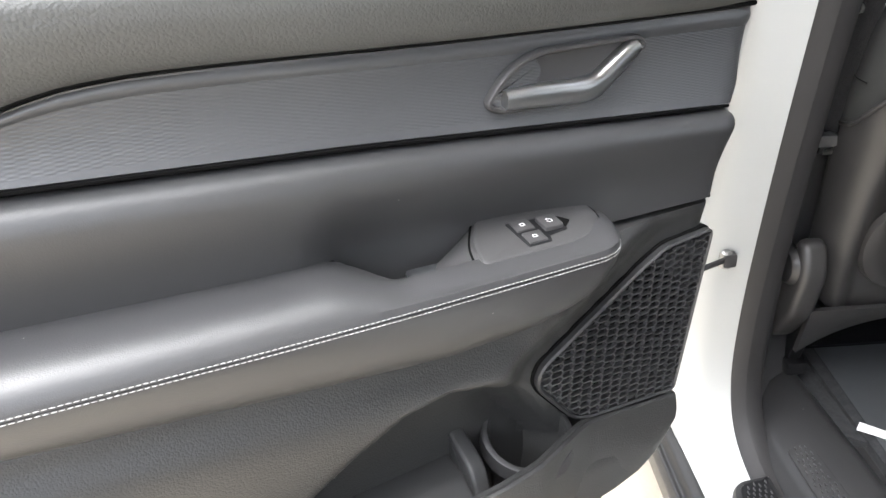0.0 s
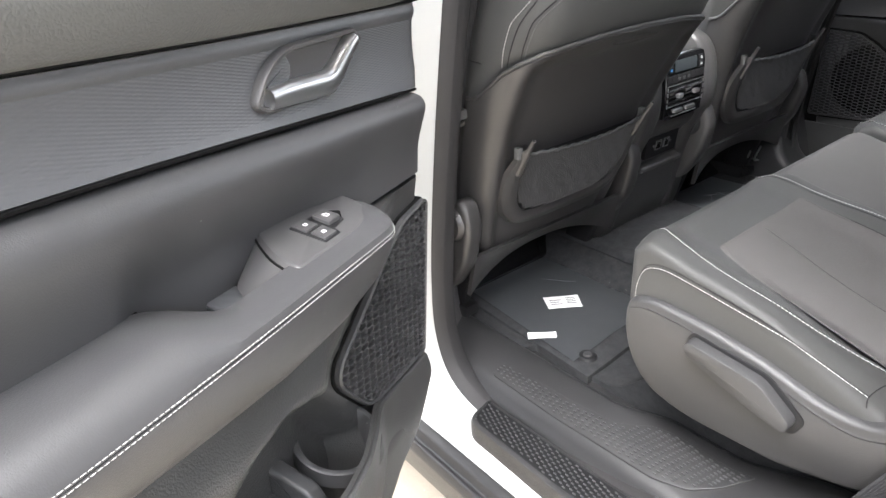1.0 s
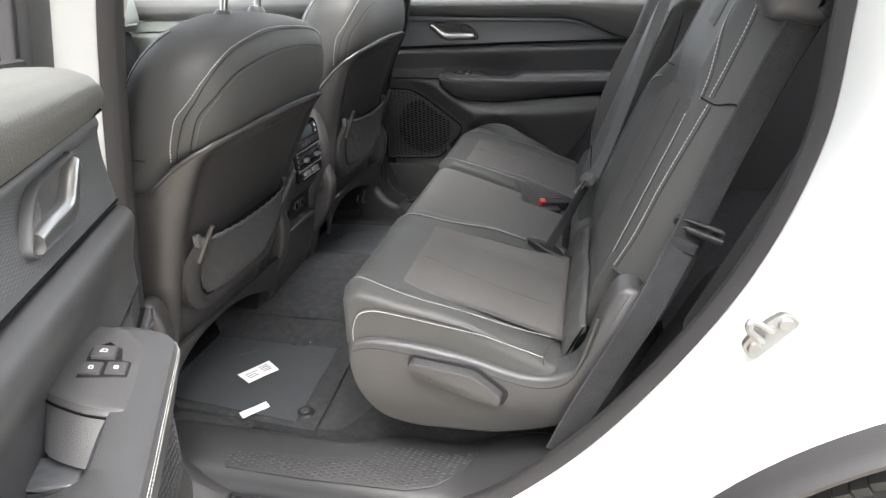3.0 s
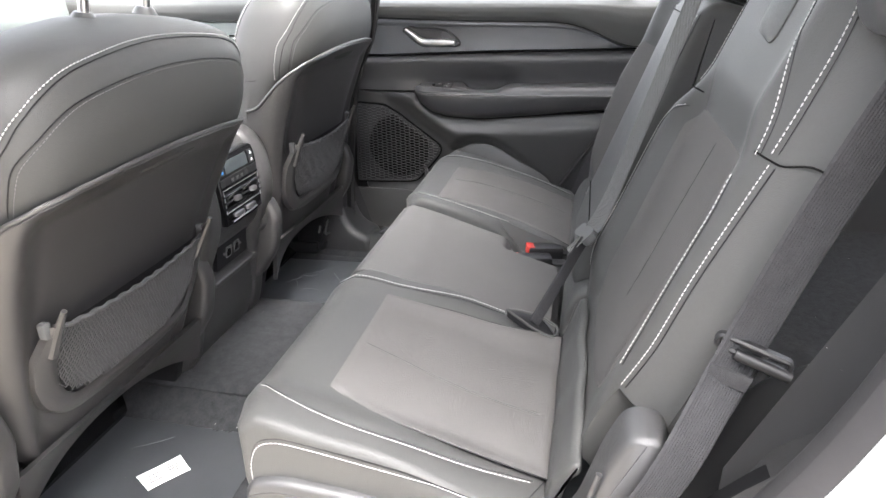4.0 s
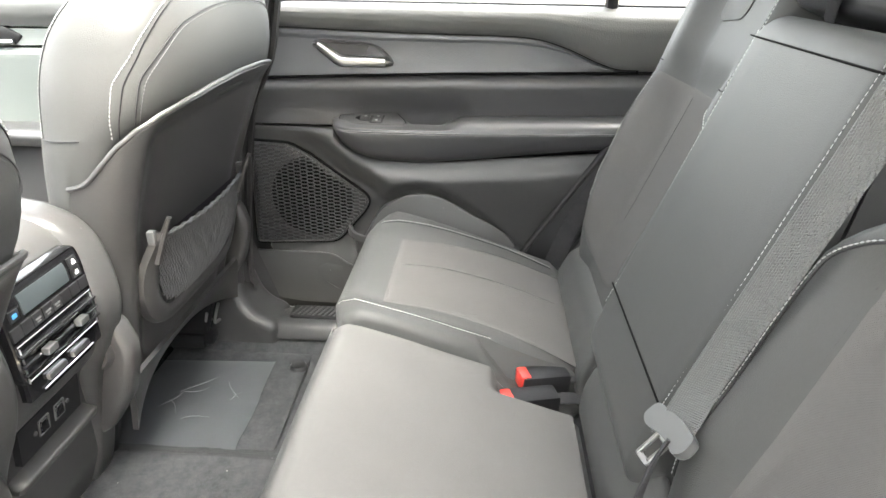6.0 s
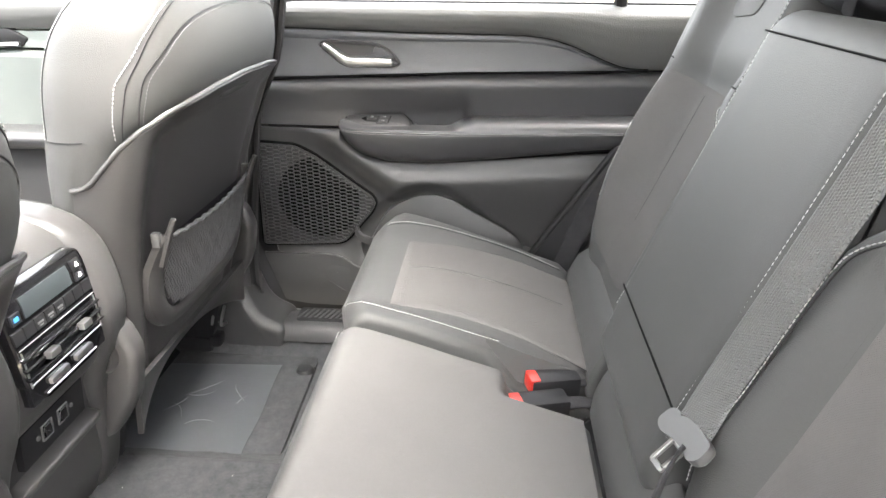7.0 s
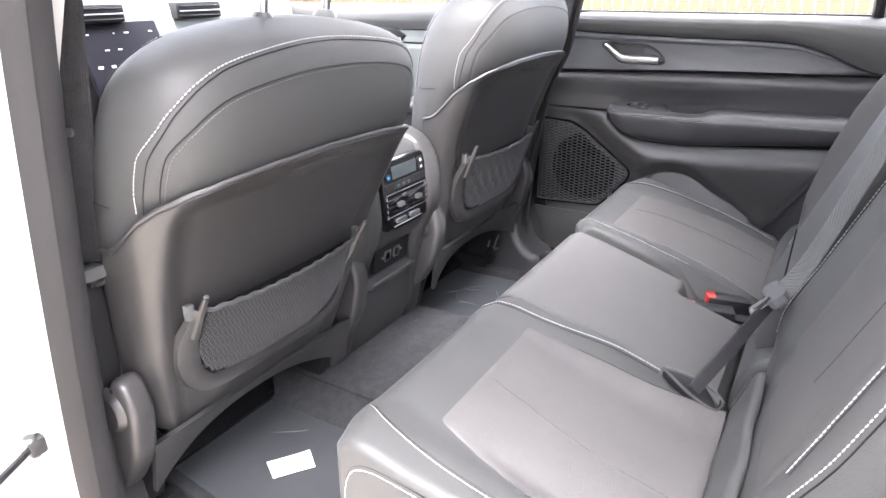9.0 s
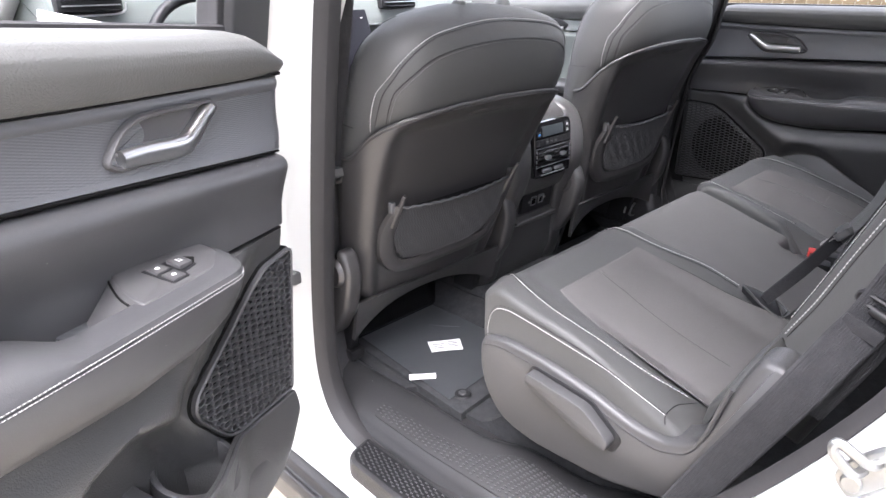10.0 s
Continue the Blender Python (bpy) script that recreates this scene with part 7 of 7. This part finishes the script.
# ---- on the floor ----
def mats():
    def zf(x, y):
        return 0.4395 + 0.0015 * noise.noise(V(x * 20, y * 20, 3))

    def mat_at(name, corners, label):
        a, b, c, d = (Vector(p) for p in corners)
        f = lambda u, v, o: V(*((a.lerp(b, u)).lerp(d.lerp(c, u), v)), 0.436 + o)
        t = thing(name, (*((a + c) / 2), 0.43), label, "floor mat", "rear floor mats")
        return t, f

    near, f = mat_at("floor_mat", [(-0.24, 0.47), (0.17, 0.445), (0.15, 0.80), (-0.24, 0.80)], "black carpet floor mat under a clear film")
    part("pile_sheet", patch(lambda u, v: f(u, v, 0.0035 * sm(0, 0.03, u) * sm(1, 0.97, u) * sm(0, 0.03, v) * sm(1, 0.97, v)), lin(0, 1, 40), lin(0, 1, 30), (0, 0, -0.02)), M_CARPET, near)
    part("fixing_knob", cyl((0.132, 0.490, 0.438), (0, 0, 1), 0.020, 0.006, 28, 0.018, 0.002), M_DARK, near, "round black fixing knob")
    part("knob_slot", cyl((0.132, 0.490, 0.4430), (0, 0, 1), 0.009, 0.004, 20, 0.008, 0.0008), M_PLASTIC, near)
    far, f2 = mat_at("floor_mat", [(-0.26, 1.19), (0.12, 1.185), (0.11, 1.56), (-0.26, 1.56)], "black carpet floor mat under a clear film")
    part("pile_sheet", patch(lambda u, v: f2(u, v, 0.0035 * sm(0, 0.03, u) * sm(1, 0.97, u) * sm(0, 0.03, v) * sm(1, 0.97, v)), lin(0, 1, 40), lin(0, 1, 30), (0, 0, -0.02)), M_CARPET, far)
    for p in ((0.094, 1.502), (0.100, 1.214)):
        part("fixing_knob", cyl((*p, 0.438), (0, 0, 1), 0.020, 0.008, 28, 0.018, 0.003), M_DARK, far, "round black fixing knob")

    def film(corners, sd, label, creases):
        a, b, c, d = (Vector(p) for p in corners)
        rows = []
        for u in lin(0, 1, 70):
            row = []
            for v in lin(0, 1, 60):
                p = (a.lerp(b, u)).lerp(d.lerp(c, u), v)
                wob = 0.006 * noise.noise(V(u * 9, v * 3, sd)) if u > 0.97 else 0
                n1 = noise.noise(V(p.x * 9 + sd, p.y * 16, sd)) * 0.0006 + abs(noise.noise(V(p.x * 22, p.y * 22 + sd, 1))) * -0.0003
                row.append(V(p.x + wob, p.y, 0.4425 + n1 + 0.0008))
            rows.append(row)
        t = thing("protective_film", (*((a + c) / 2), 0.4425), label, "plastic film", "protective films")
        part("sheet", grid(rows), M_FILM, t)
        rr = random.Random(int(sd * 10))
        for k in range(creases):
            u0, v0 = rr.uniform(0.1, 0.75), rr.uniform(0.1, 0.8)
            du, dv = rr.uniform(0.08, 0.24), rr.uniform(-0.18, 0.18)
            line = []
            for q in lin(0, 1, 12):
                u, v = u0 + du * q + 0.05 * math.sin(q * 3 + k), v0 + dv * q + 0.06 * math.sin(q * 2.2 + k * 2)
                p = (a.lerp(b, u)).lerp(d.lerp(c, u), v)
                line.append(V(p.x, p.y, 0.4446))
            part("crease", tube(line, lambda q: 0.0008 * math.sin(math.pi * min(0.98, max(0.02, q))), 5), M_CREASE, t, "pale crease in the film")

    film([(-0.222, 0.490), (0.128, 0.455), (0.108, 0.770), (-0.218, 0.755)], 1.3, "clear protective film over the floor mat", 1)
    film([(-0.215, 1.205), (0.056, 1.196), (0.040, 1.512), (-0.205, 1.498)], 5.1, "clear scuffed protective film over the floor mat", 7)

    def label_at(corners, text):
        a, b, c, d = (Vector(p) for p in corners)
        t = thing("paper_label", (*((a + c) / 2), 0.4435), text, "label", "paper labels")
        g = lambda u, v: (a.lerp(b, u)).lerp(d.lerp(c, u), v)
        part("paper", patch(lambda u, v: V(*g(u, v), 0.4462 + 0.0006 * math.sin(u * 4 + v * 2)), lin(0, 1, 8), lin(0, 1, 6), (0, 0, -0.0008)), M_LABEL, t)
        return t, g

    t, g = label_at([(-0.027, 0.555), (0.015, 0.616), (-0.024, 0.645), (-0.067, 0.579)], "white paper label stuck on the film")
    for v0, u0, u1 in ((0.25, 0.12, 0.45), (0.42, 0.12, 0.40), (0.6, 0.12, 0.48), (0.3, 0.6, 0.88), (0.45, 0.6, 0.88), (0.6, 0.6, 0.88), (0.75, 0.6, 0.88)):
        part("print_bar", patch(lambda u, v: V(*g(u0 + (u1 - u0) * u, v0 + 0.05 * v), 0.4475 + 0.0006 * math.sin((u0 + (u1 - u0) * u) * 4 + v0 * 2)), lin(0, 1, 4), lin(0, 1, 2)), M_INK, t, smooth=False)
    label_at([(0.020, 0.442), (0.055, 0.488), (0.040, 0.502), (0.004, 0.456)], "small white paper tag on the film")


mats()


# ---- pillar side fittings ----
def fittings():
    a = thing("belt_anchor", (-0.04, 0.35, 0.92), "steel belt hook on the middle pillar", "hook")
    part("hook", tube(spline([(-0.085, 0.352, 0.932), (-0.070, 0.366, 0.928), (-0.060, 0.370, 0.914), (-0.064, 0.364, 0.894), (-0.080, 0.358, 0.886)], 5), 0.0045, 8), M_STEEL, a)
    part("hook_base", box((-0.084, 0.358, 0.905), (0.016, 0.018, 0.045), 0.004), M_DARK, a)
    s = thing("pillar_slot", (-0.03, 0.36, 1.05), "black slotted cover on the pillar trim", "cover")
    tilt = Matrix.Rotation(radians(13), 3, "Y") @ Matrix.Rotation(radians(-22), 3, "Z")
    part("slot", box((-0.045, 0.3265, 1.0), (0.024, 0.006, 0.15), 0.002, m=tilt), M_DARK, s)
    for k in (-0.006, 0.0, 0.006):
        part("slot_rib", box(V(-0.045, 0.3225, 1.0) + tilt @ V(k, 0, 0), (0.002, 0.003, 0.14), 0.0008, m=tilt), M_TRIM, s)
    part("slot_lip", box(V(-0.045, 0.322, 1.012) + tilt @ V(0.010, 0, 0), (0.004, 0.005, 0.05), 0.0015, m=tilt), M_SATIN, s, "bright slider")
    cover = patch(lambda u, v: V(-0.034 + 0.52 * (1.60 - 1.157) * v + 0.030 * u, 0.317 - 0.004 * math.sin(math.pi * u), 1.157 + (1.60 - 1.157) * v), lin(0, 1, 6), lin(0, 1, 10), (0, 0.012, 0))
    part("pillar_cover", cover, M_LINER, body, "pale grey cover of the upper pillar")
    b = thing("pillar_belt", (-0.05, 0.355, 0.93), "dark brown-grey front seat belt hanging down the pillar", "seat belt")
    run = spline([(0.033, 0.350, 1.45), (-0.009, 0.352, 1.25), (-0.026, 0.353, 1.176), (-0.041, 0.354, 1.11), (-0.052, 0.355, 1.04), (-0.064, 0.356, 0.965), (-0.072, 0.358, 0.92)], 6)
    part("webbing", ribbon(run, (0.70, 0.70, 0.10), 0.040, 0.0016), M_BELT, b, "woven dark webbing")
    part("stop_button", cyl((-0.046, 0.349, 1.086), (0.3, -0.95, 0), 0.006, 0.003, 14, bevel=0.001), M_BELTGREY, b, "small grey stop button")


fittings()
